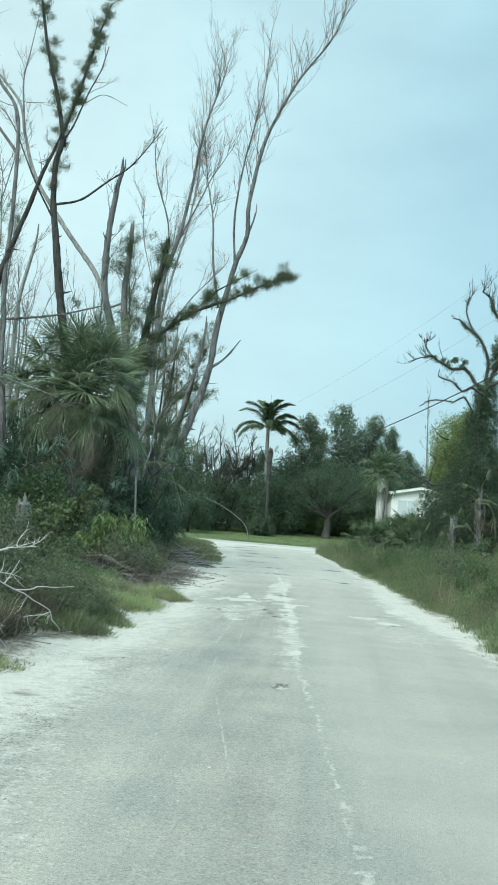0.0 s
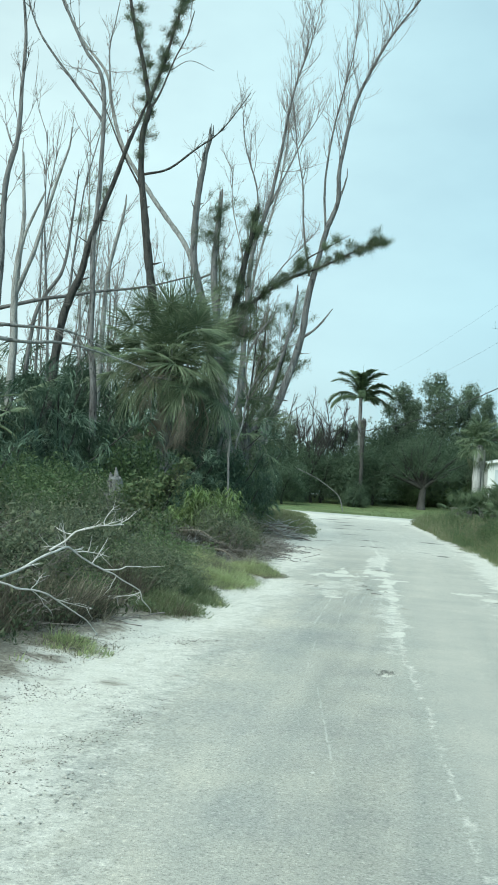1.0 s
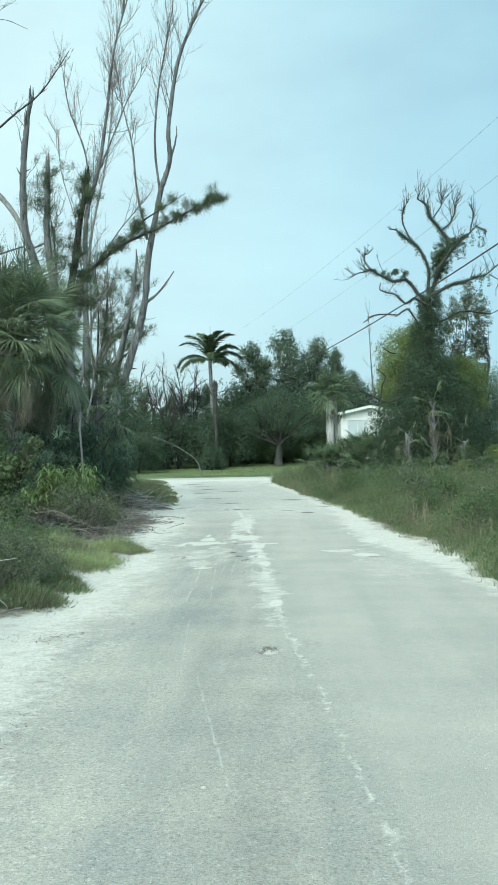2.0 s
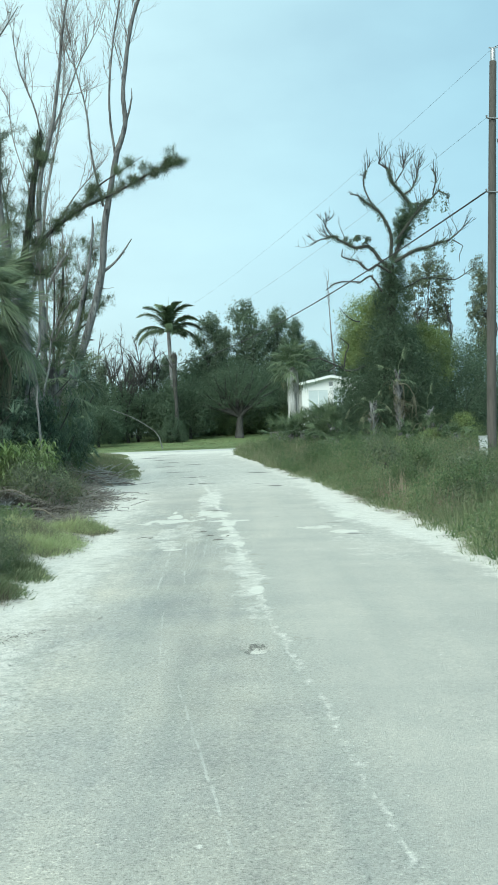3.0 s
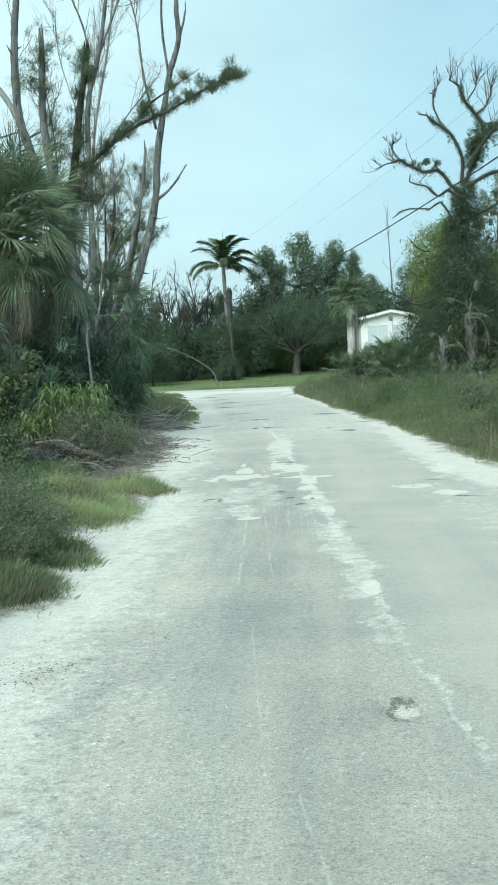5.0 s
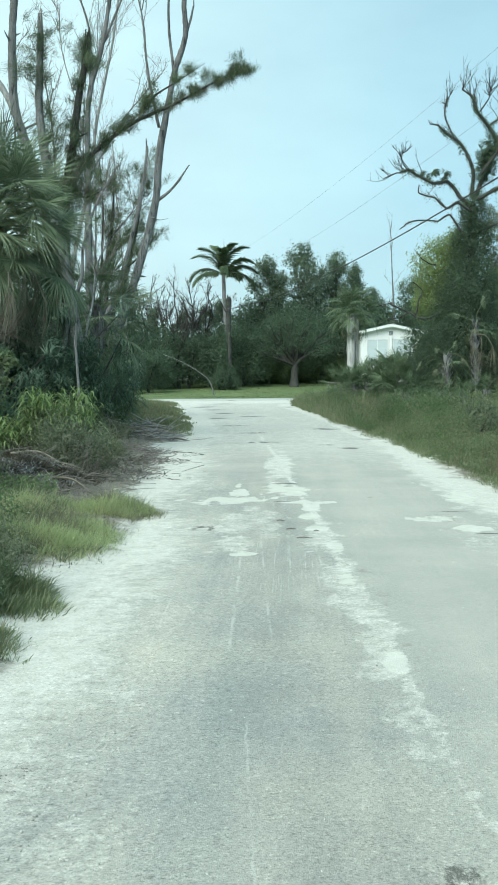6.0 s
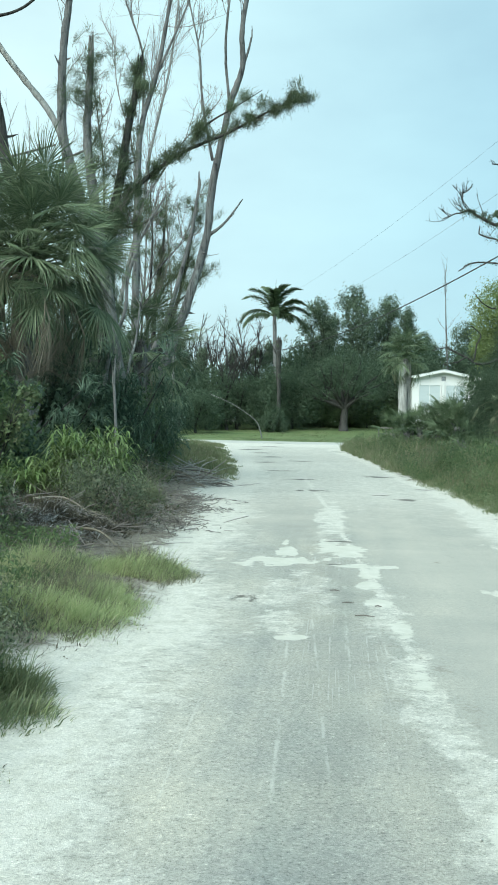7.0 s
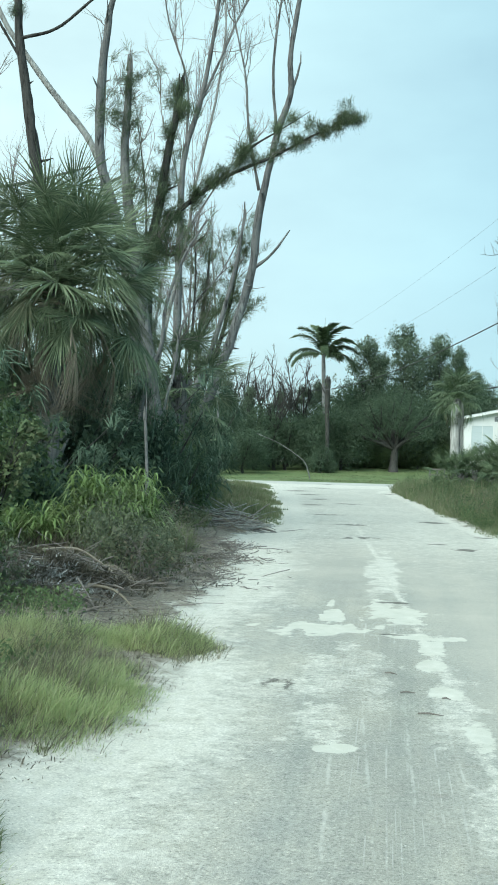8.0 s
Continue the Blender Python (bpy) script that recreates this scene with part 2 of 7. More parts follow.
        begun.inputs["From Min"].default_value, begun.inputs["From Max"].default_value = y0, y0 + 0.3
        links.new(axes.outputs["Y"], begun.inputs["Value"])
        ended = nodes.new("ShaderNodeMapRange")
        ended.inputs["From Min"].default_value, ended.inputs["From Max"].default_value = y1, y1 - 0.3
        links.new(axes.outputs["Y"], ended.inputs["Value"])
        mark = on_line.outputs["Result"]
        for other in (begun.outputs["Result"], ended.outputs["Result"], gaps.outputs["Color"]):
            times = nodes.new("ShaderNodeMath")
            times.operation = "MULTIPLY"
            links.new(mark, times.inputs[0])
            links.new(other, times.inputs[1])
            mark = times.outputs[0]
        faint = nodes.new("ShaderNodeMath")
        faint.operation = "MULTIPLY"
        faint.inputs[1].default_value = 0.42
        links.new(mark, faint.inputs[0])
        mark = faint.outputs[0]
        paved = mix_colour(nodes, links, mark, paved, (0.62, 0.61, 0.56))
    soil = nodes.new("ShaderNodeAttribute")
    soil.attribute_name = "soil"
    earth = ramp_node(nodes, [(0.3, (0.10, 0.09, 0.07)), (0.5, (0.2, 0.18, 0.145)), (0.68, (0.36, 0.34, 0.29))])
    links.new(speckle.outputs["Fac"], earth.inputs["Fac"])
    litter = nodes.new("ShaderNodeMath")
    litter.operation = "MULTIPLY_ADD"
    litter.inputs[1].default_value = 1.1
    links.new(medium.outputs["Fac"], litter.inputs[0])
    links.new(soil.outputs["Fac"], litter.inputs[2])
    strewn = nodes.new("ShaderNodeMapRange")
    strewn.inputs["From Min"].default_value, strewn.inputs["From Max"].default_value = 0.85, 1.15
    links.new(litter.outputs[0], strewn.inputs["Value"])
    place_co = nodes.new("ShaderNodeTexCoord")
    for x, y, rx, ry, depth in ((0.33, 10.4, 0.075, 0.13, 0.9), (-1.1, 18.5, 0.09, 0.16, 0.9), (0.08, 6.94, 0.02, 0.03, 0.25), (1.42, 19.3, 0.12, 0.25, 0.4)):
        local = nodes.new("ShaderNodeMapping")
        local.vector_type = "TEXTURE"
        local.inputs["Location"].default_value, local.inputs["Scale"].default_value = (x, y, 0), (rx, ry, 50)
        links.new(place_co.outputs["Object"], local.inputs["Vector"])
        far_off = nodes.new("ShaderNodeVectorMath")
        far_off.operation = "LENGTH"
        links.new(local.outputs["Vector"], far_off.inputs[0])
        ragged = nodes.new("ShaderNodeMath")
        ragged.operation = "MULTIPLY_ADD"
        ragged.inputs[1].default_value = 3.4
        links.new(speckle.outputs["Fac"], ragged.inputs[0])
        links.new(far_off.outputs["Value"], ragged.inputs[2])
        rim = ramp_node(nodes, [(0.0, (0, 0, 0)), (0.42, (0, 0, 0)), (0.5, (depth, depth, depth)), (0.6, (0.0, 0.0, 0.0))])
        fill = ramp_node(nodes, [(0.40, (1, 1, 1)), (0.48, (0, 0, 0))])
        scaled = nodes.new("ShaderNodeMath")
        scaled.operation = "MULTIPLY"
        scaled.inputs[1].default_value = 0.19
        links.new(ragged.outputs[0], scaled.inputs[0])
        links.new(scaled.outputs[0], rim.inputs["Fac"])
        links.new(scaled.outputs[0], fill.inputs["Fac"])
        paved = mix_colour(nodes, links, fill.outputs["Color"], paved, limed)
        chipped = nodes.new("ShaderNodeMath")
        chipped.operation = "MULTIPLY"
        links.new(rim.outputs["Color"], chipped.inputs[0])
        links.new(gaps.outputs["Color"], chipped.inputs[1])
        paved = mix_colour(nodes, links, chipped.outputs[0], paved, (0.07, 0.068, 0.06))
    for x, y, rx, ry in ((-2.04, 43.0, 0.75, 0.55), (-1.15, 38.2, 0.6, 0.4), (-1.62, 33.3, 0.4, 0.28), (-1.13, 33.5, 0.3, 0.25), (-0.77, 33.7, 0.4, 0.28), (0.79, 40.7, 0.6, 0.45), (1.06, 31.5, 0.36, 0.25), (0.6, 32.5, 0.3, 0.2), (-3.13, 55.5, 0.6, 1.0), (-4.9, 66.9, 1.0, 1.4), (-0.38, 66.0, 0.5, 1.3), (-3.0, 49.9, 0.6, 0.7), (-1.8, 51.3, 0.7, 0.6), (-3.9, 61.0, 0.8, 1.0), (-4.3, 74.0, 1.0, 1.3),
                         (-0.28, 20.9, 0.26, 0.1), (-0.27, 23.2, 0.3, 0.12), (1.7, 35.2, 0.36, 0.3), (1.62, 19.9, 0.28, 0.06), (1.78, 18.1, 0.3, 0.07)):
        local = nodes.new("ShaderNodeMapping")
        local.vector_type = "TEXTURE"
        local.inputs["Location"].default_value, local.inputs["Scale"].default_value = (x, y, 0), (rx, ry, 50)
        links.new(place_co.outputs["Object"], local.inputs["Vector"])
        far_off = nodes.new("ShaderNodeVectorMath")
        far_off.operation = "LENGTH"
        links.new(local.outputs["Vector"], far_off.inputs[0])
        ragged = nodes.new("ShaderNodeMath")
        ragged.operation = "MULTIPLY_ADD"
        ragged.inputs[1].default_value = 2.4
        links.new(medium.outputs["Fac"], ragged.inputs[0])
        links.new(far_off.outputs["Value"], ragged.inputs[2])
        split = nodes.new("ShaderNodeMapRange")
        split.inputs["From Min"].default_value, split.inputs["From Max"].default_value = 1.95, 1.6
        split.inputs["To Max"].default_value = 0.8
        links.new(ragged.outputs[0], split.inputs["Value"])
        paved = mix_colour(nodes, links, split.outputs["Result"], paved, (0.09, 0.085, 0.075))
    links.new(mix_colour(nodes, links, strewn.outputs["Result"], paved, earth.outputs["Color"]), bsdf.inputs["Base Color"])
    bsdf.inputs["Roughness"].default_value = 0.9
    bsdf.inputs["Specular IOR Level"].default_value = 0.25
    bump_to(nodes, links, grit.outputs["Fac"], bsdf, 0.6, 0.012)
    return mat


M_ROAD = road_material()
M_GROUND = rough_surface("leaf_litter_soil", [(0.3, (0.068, 0.064, 0.047)), (0.5, (0.128, 0.115, 0.089)), (0.72, (0.221, 0.204, 0.170))], 0.8, 14.0, 0.95, 0.8, 0.05)
M_LAWN = rough_surface("mown_lawn", [(0.3, (0.088, 0.143, 0.046)), (0.55, (0.132, 0.185, 0.065)), (0.75, (0.185, 0.210, 0.092))], 0.25, 9.0, 0.9, 0.8, 0.06)
M_LIME = rough_surface("limestone_gravel", [(0.3, (0.416, 0.416, 0.376)), (0.7, (0.576, 0.568, 0.528))], 0.5, 22.0, 0.95, 0.6, 0.03)
M_BARK = bark_material("weathered_grey_bark", (0.112, 0.112, 0.110), (0.203, 0.208, 0.205), (0.356, 0.372, 0.360), 0.5)
M_DARKBARK = bark_material("dark_bark", (0.042, 0.042, 0.039), (0.076, 0.076, 0.071), (0.135, 0.136, 0.125), 0.35)
M_PALEBARK = bark_material("bleached_wood", (0.195, 0.198, 0.187), (0.328, 0.338, 0.323), (0.445, 0.462, 0.442), 0.6, 0.6)
M_BLEACHED = rough_surface("sun_bleached_branch", [(0.3, (0.425, 0.416, 0.391)), (0.7, (0.629, 0.620, 0.595))], 3.0, 25.0, 0.8, 0.4, 0.01)
M_TWIG = rough_surface("dry_twig", [(0.3, (0.11, 0.10, 0.09)), (0.7, (0.24, 0.22, 0.2))], 3.0, 25.0, 0.9, 0.3, 0.01)
M_POLE = rough_surface("creosoted_pole", [(0.3, (0.06, 0.055, 0.05)), (0.7, (0.13, 0.12, 0.105))], 1.2, 18.0, 0.85, 0.6, 0.02, (1, 1, 0.12))
M_CABLE = rough_surface("black_cable", [(0.3, (0.02, 0.02, 0.02)), (0.7, (0.04, 0.04, 0.04))], 2.0, 20.0, 0.6, 0.1, 0.005)
M_PAINT = rough_surface("white_house_paint", [(0.3, (0.669, 0.686, 0.686)), (0.7, (0.757, 0.757, 0.748))], 0.5, 6.0, 0.6, 0.15, 0.01, grain=0.12)
# window panes: reflected sky is painted into the base colour; vent slats share it
M_SKY_GREY = rough_surface("sky_tinted_grey", [(0.3, (0.450, 0.513, 0.540)), (0.7, (0.540, 0.594, 0.612))], 0.6, 8.0, 0.35, 0.1, 0.01, (1, 1, 6), grain=0.15)
M_METALROOF = rough_surface("pale_metal_roof", [(0.3, (0.495, 0.522, 0.522)), (0.7, (0.630, 0.648, 0.648))], 0.6, 9.0, 0.4, 0.1, 0.01, None, 0.2, grain=0.2)
M_STEEL = rough_surface("galvanised_steel", [(0.3, (0.35, 0.36, 0.36)), (0.7, (0.5, 0.5, 0.5))], 3.0, 20.0, 0.45, 0.1, 0.005, None, 0.7)
M_BOX = rough_surface("grey_painted_steel", [(0.3, (0.5, 0.53, 0.53)), (0.7, (0.62, 0.64, 0.63))], 2.0, 15.0, 0.5, 0.1, 0.005)
M_DARKVENT = rough_surface("dark_louvre", [(0.3, (0.08, 0.08, 0.08)), (0.7, (0.14, 0.14, 0.14))], 2.0, 15.0, 0.7)
M_STONE = rough_surface("limestone_pebble", [(0.3, (0.3, 0.3, 0.27)), (0.7, (0.6, 0.59, 0.55))], 8.0, 50.0, 0.9)
M_LEAF_DARK = leaf_material("dark_leaf", [(0.0, (0.070, 0.108, 0.072)), (0.5, (0.105, 0.158, 0.100)), (1.0, (0.155, 0.215, 0.135))], 0.65)
M_LEAF_MID = leaf_material("green_leaf", [(0.0, (0.066, 0.110, 0.052)), (0.5, (0.113, 0.173, 0.080)), (1.0, (0.189, 0.251, 0.117))])
M_LEAF_YELLOW = leaf_material("yellow_green_leaf", [(0.0, (0.15, 0.21, 0.08)), (0.5, (0.23, 0.31, 0.12)), (1.0, (0.34, 0.41, 0.175))])
M_LEAF_GREY = leaf_material("grey_green_leaf", [(0.0, (0.092, 0.122, 0.080)), (0.5, (0.155, 0.187, 0.119)), (1.0, (0.256, 0.278, 0.175))])
M_LEAF_FAR = leaf_material("olive_grey_leaf", [(0.0, (0.10, 0.15, 0.10)), (0.5, (0.155, 0.215, 0.145)), (1.0, (0.23, 0.295, 0.20))], 0.55, 0.4)
M_NEEDLE = leaf_material("pine_needle", [(0.0, (0.066, 0.101, 0.062)), (0.5, (0.129, 0.176, 0.105)), (1.0, (0.234, 0.281, 0.172))], 0.6, 0.3)
M_PALM = leaf_material("palm_leaf", [(0.0, (0.076, 0.116, 0.070)), (0.5, (0.151, 0.204, 0.119)), (0.85, (0.255, 0.315, 0.196)), (1.0, (0.340, 0.374, 0.255))], 0.38, 0.25)
M_PALMETTO = leaf_material("palmetto_leaf", [(0.0, (0.070, 0.105, 0.060)), (0.5, (0.120, 0.175, 0.095)), (1.0, (0.205, 0.265, 0.150))], 0.5, 0.25)
M_NEEDLE_DARK = leaf_material("shaded_pine_needle", [(0.0, (0.053, 0.091, 0.066)), (0.5, (0.105, 0.166, 0.114)), (1.0, (0.193, 0.271, 0.184))], 0.6, 0.2)
M_WEED_DARK = leaf_material("dark_weed_leaf", [(0.0, (0.047, 0.070, 0.041)), (0.5, (0.088, 0.117, 0.065)), (0.85, (0.129, 0.135, 0.082)), (1.0, (0.187, 0.152, 0.105))], 0.6, 0.3)
M_DRY_DARK = leaf_material("dark_dry_weed", [(0.0, (0.06, 0.058, 0.045)), (0.5, (0.115, 0.105, 0.08)), (1.0, (0.21, 0.185, 0.145))], 0.8, 0.2)
M_WEED = leaf_material("small_weed_leaf", [(0.0, (0.072, 0.125, 0.059)), (0.5, (0.125, 0.196, 0.087)), (0.85, (0.198, 0.248, 0.117)), (1.0, (0.281, 0.261, 0.165))], 0.6, 0.4, (0.206, 0.204, 0.145))
M_PALM_PALE = leaf_material("ageing_palm_leaf", [(0.0, (0.090, 0.122, 0.070)), (0.5, (0.160, 0.186, 0.112)), (1.0, (0.300, 0.296, 0.204))], 0.45, 0.25)
M_PALM_DRY = leaf_material("dry_palm_leaf", [(0.0, (0.144, 0.126, 0.096)), (0.5, (0.240, 0.216, 0.168)), (1.0, (0.396, 0.360, 0.288))], 0.7, 0.15)
M_THATCH = leaf_material("grey_frond_thatch", [(0.0, (0.278, 0.279, 0.267)), (0.5, (0.430, 0.436, 0.427)), (1.0, (0.608, 0.625, 0.615))], 0.8, 0.1)
M_GRASS = leaf_material("fresh_grass", [(0.0, (0.262, 0.345, 0.160)), (0.5, (0.420, 0.505, 0.245)), (0.8, (0.550, 0.590, 0.335)), (1.0, (0.694, 0.640, 0.448))], 0.6, 0.5, (0.530, 0.492, 0.312))
M_GRASS_TALL = leaf_material("tall_grass", [(0.0, (0.090, 0.141, 0.065)), (0.45, (0.172, 0.235, 0.115)), (0.8, (0.263, 0.300, 0.167)), (1.0, (0.405, 0.338, 0.257))], 0.65, 0.3, (0.238, 0.228, 0.157))
M_GRASS_DRY = leaf_material("dry_weed", [(0.0, (0.103, 0.113, 0.076)), (0.5, (0.207, 0.199, 0.142)), (1.0, (0.380, 0.345, 0.266))], 0.8, 0.2)
M_SEED = leaf_material("reddish_seed_stalk", [(0.0, (0.14, 0.115, 0.08)), (0.5, (0.235, 0.195, 0.14)), (1.0, (0.36, 0.30, 0.23))], 0.8, 0.3)
M_REED = leaf_material("bright_reed", [(0.0, (0.112, 0.184, 0.060)), (0.5, (0.191, 0.275, 0.102)), (1.0, (0.317, 0.387, 0.202))], 0.5, 0.35)


# ---- shaping helpers ----
class Geo:
    """Collects vertices and faces for one mesh."""

    def __init__(self):
        self.chunks, self.faces, self.count = [], [], 0

    def add(self, verts, faces):
        verts = np.asarray(verts, dtype=np.float64).reshape(-1, 3)
        faces = np.asarray(faces, dtype=np.int64)
        self.chunks.append(verts)
        self.faces.append(faces + self.count)
        self.count += len(verts)

    def tube(self, points, radii, sides=7, wobble=0.0, rng=None, cap=True):
        pts = np.asarray(points, dtype=np.float64)
        n = len(pts)
        tan = np.gradient(pts, axis=0)
        tan /= np.linalg.norm(tan, axis=1)[:, None] + 1e-9
        ref = np.array([0.0, 1.0, 0.0]) if abs(tan[:, 1]).mean() < 0.8 else np.array([1.0, 0.0, 0.0])
        side = np.cross(tan, ref)
        side /= np.linalg.norm(side, axis=1)[:, None] + 1e-9
        other = np.cross(tan, side)
        ang = np.linspace(0, 2 * math.pi, sides, endpoint=False)
        r = np.asarray(radii, dtype=np.float64)[:, None] * np.ones((n, sides))
        if wobble and rng is not None:
            r = r * (1 + wobble * rng.uniform(-1, 1, (n, sides)))
        ring = pts[:, None, :] + r[:, :, None] * (np.cos(ang)[None, :, None] * side[:, None, :] + np.sin(ang)[None, :, None] * other[:, None, :])
        i, j = np.meshgrid(np.arange(n - 1), np.arange(sides), indexing="ij")
        k = (j + 1) % sides
        quads = np.stack([i * sides + j, i * sides + k, (i + 1) * sides + k, (i + 1) * sides + j], -1).reshape(-1, 4)
        verts = ring.reshape(-1, 3)
        self.add(verts, quads)
        if cap:
            tip = pts[-1] + tan[-1] * r[-1].mean() * 0.6
            base = self.count
            self.add(np.vstack([verts[-sides:], tip]), [[a, (a + 1) % sides, sides, sides] for a in range(sides)])

    def leaves(self, centres, along, normal, length, width, fold=0.25):
        """One folded diamond a leaf."""
        along = along / (np.linalg.norm(along, axis=1)[:, None] + 1e-9)
        across = np.cross(along, normal)
        across /= np.linalg.norm(across, axis=1)[:, None] + 1e-9
        up = np.cross(across, along)
        L, W = np.asarray(length)[:, None], np.asarray(width)[:, None]
        a, b = centres - along * L * 0.5, centres + along * L * 0.5
        c = centres + across * W * 0.5 + up * W * fold
        d = centres - across * W * 0.5 + up * W * fold
        n = len(centres)
        verts = np.stack([a, c, b, d], 1).reshape(-1, 3)
        self.add(verts, np.arange(4 * n).reshape(n, 4))

    def blades(self, roots, tips, width, sag):
        """One bent, pointed blade from each root to each tip."""
        n = len(roots)
        run = tips - roots
        side = np.cross(run, np.array([0.3, 0.5, 1.0]))
        side /= np.linalg.norm(side, axis=1)[:, None] + 1e-9
        W = np.asarray(width)[:, None] * 0.5
        mid = roots + run * 0.55 + np.array([0, 0, 1.0]) * np.asarray(sag)[:, None]
        verts = np.stack([roots - side * W, roots + side * W, mid + side * W * 0.8, mid - side * W * 0.8, tips], 1).reshape(-1, 3)
        base = np.arange(n)[:, None] * 5
        self.add(verts, base + np.array([[0, 1, 2, 3]]))
        self.faces.append((base + np.array([[3, 2, 4, 4]])) + self.count - 5 * n)

    def mesh(self, name, mat, smooth=True):
        verts = np.vstack(self.chunks)
        faces = [(f[0], f[1], f[2]) if f[2] == f[3] else tuple(f) for f in np.vstack(self.faces).tolist()]
        me = bpy.data.meshes.new(name)
        me.from_pydata(verts.tolist(), [], faces)
        me.materials.append(mat)
        if smooth:
            me.polygons.foreach_set("use_smooth", np.ones(len(me.polygons), dtype=bool))
        me.update()
        return me


def part(name, data, parent, label=""):
    """Links a mesh as one object under its thing or part."""
    ob = new(name, data)
    ob.parent = parent
    return tagged(ob, label)


def thing(name, m, label, category, group="", kind=""):
    ob = new(name)
    ob.empty_display_size = 0.1
    ob.matrix_basis = m
    return tagged(ob, label, category, group, kind)


def single(name, data, m, label, category, group="", kind=""):
    ob = new(name, data)
    ob.matrix_basis = m
    return tagged(ob, label, category, group, kind)


def spline(points, steps=5, rng=None, jitter=0.0):
    """A smooth line through the points, with a little crookedness."""
    p = np.asarray(points, dtype=np.float64)
    q = np.vstack([2 * p[0] - p[1], p, 2 * p[-1] - p[-2]])
    out = []
    for i in range(1, len(q) - 2):
        for s in np.arange(steps) / steps:
            a, b, c, d = q[i - 1], q[i], q[i + 1], q[i + 2]
            out.append(0.5 * (2 * b + (c - a) * s + (2 * a - 5 * b + 4 * c - d) * s * s + (3 * b - a - 3 * c + d) * s ** 3))
    out.append(p[-1])
    out = np.array(out)
    if rng is not None and jitter:
        out[1:-1] += rng.normal(0, jitter, (len(out) - 2, 3))
    return out


def bevelled_box(name, mat, x0, y0, z0, x1, y1, z1, bevel=0.015):
    bm = bmesh.new()
    bmesh.ops.create_cube(bm, size=1)
    for v in bm.verts:
        v.co = Vector(((x0 + x1) / 2 + v.co.x * (x1 - x0), (y0 + y1) / 2 + v.co.y * (y1 - y0), (z0 + z1) / 2 + v.co.z * (z1 - z0)))
    bmesh.ops.bevel(bm, geom=bm.edges[:], offset=bevel, segments=2, affect="EDGES")
    me = bpy.data.meshes.new(name)
    bm.to_mesh(me)
    bm.free()
    me.materials.append(mat)
    return me


def scatter_dir(rng, n, up=0.0):
    d = rng.normal(0, 1, (n, 3))
    d[:, 2] += up
    return d / np.linalg.norm(d, axis=1)[:, None]


def twig_spray(geo, rng, root, way, length, radius, depth=2, up=0.35, spread=0.55, sides=4, forks=5):
    """A bare branching twig."""
    n = 6
    pts, p, d = [np.array(root, float)], np.array(root, float), np.array(way, float)
    for _ in range(n):
        d = d + rng.normal(0, 0.13, 3) + np.array([0, 0, up * 0.12])
        d /= np.linalg.norm(d)
        p = p + d * length / n
        pts.append(p.copy())
    geo.tube(pts, np.linspace(radius, radius * 0.3, n + 1), sides, cap=False)
    if depth > 0:
        for s in rng.uniform(0.2, 0.95, forks):
            i = min(int(s * n), n - 1)
            dd = np.array(pts[i + 1]) - np.array(pts[i])
            dd = dd / np.linalg.norm(dd) + rng.normal(0, spread, 3) * np.array([1, 0.7, 0.8]) + np.array([0, 0, up * 0.5])
            dd /= np.linalg.norm(dd)
            twig_spray(geo, rng, pts[i], dd, length * rng.uniform(0.3, 0.6), radius * 0.55, depth - 1, up, spread, 3 if depth > 1 else 3, max(2, forks - 1))


def tufts(geo, rng, line, spread, count, length, width=0.007, droop=0.3):
    """Needle tufts set along a line."""
    line = np.asarray(line)
    at = rng.integers(0, len(line), count)
    knots = line[at] + rng.normal(0, spread, (count, 3))
    per = 30
    roots = np.repeat(knots, per, 0) + rng.normal(0, 0.05, (count * per, 3))
    d = scatter_dir(rng, count * per, 0.2)
    lean = np.repeat(scatter_dir(rng, count, 0.4), per, 0)
    d = d * 0.8 + lean * 0.7
    tips = roots + d * length * rng.uniform(0.6, 1.3, (count * per, 1))
    tips[:, 2] -= droop * length * rng.uniform(0, 1, count * per)
    geo.blades(roots, tips, np.full(count * per, width), np.full(count * per, 0.02))


def sprigs(geo, wood, rng, line, spread, count, length):
    """Short side twigs along a limb, each bushy with needle tufts, with bare gaps between them."""
    per = 5
    for _ in range(max(1, count // per)):
        i = rng.integers(0, len(line))
        d = rng.normal(0, 1, 3) * (1, 1, 0.7) + np.array([0, 0, 0.45])
        d /= np.linalg.norm(d)
        reach = spread * rng.uniform(1.0, 3.4)
        foot = line[i] + rng.normal(0, 0.03, 3)
        twig = np.array([foot + d * reach * s + np.array([0, 0, 0.25 * reach * s * s]) for s in np.linspace(0.15, 1, 5)])
        wood.tube(twig, np.linspace(0.012, 0.005, 5), 3, cap=False)
        tufts(geo, rng, twig, 0.35 * spread, per, length, 0.008, 0.25)


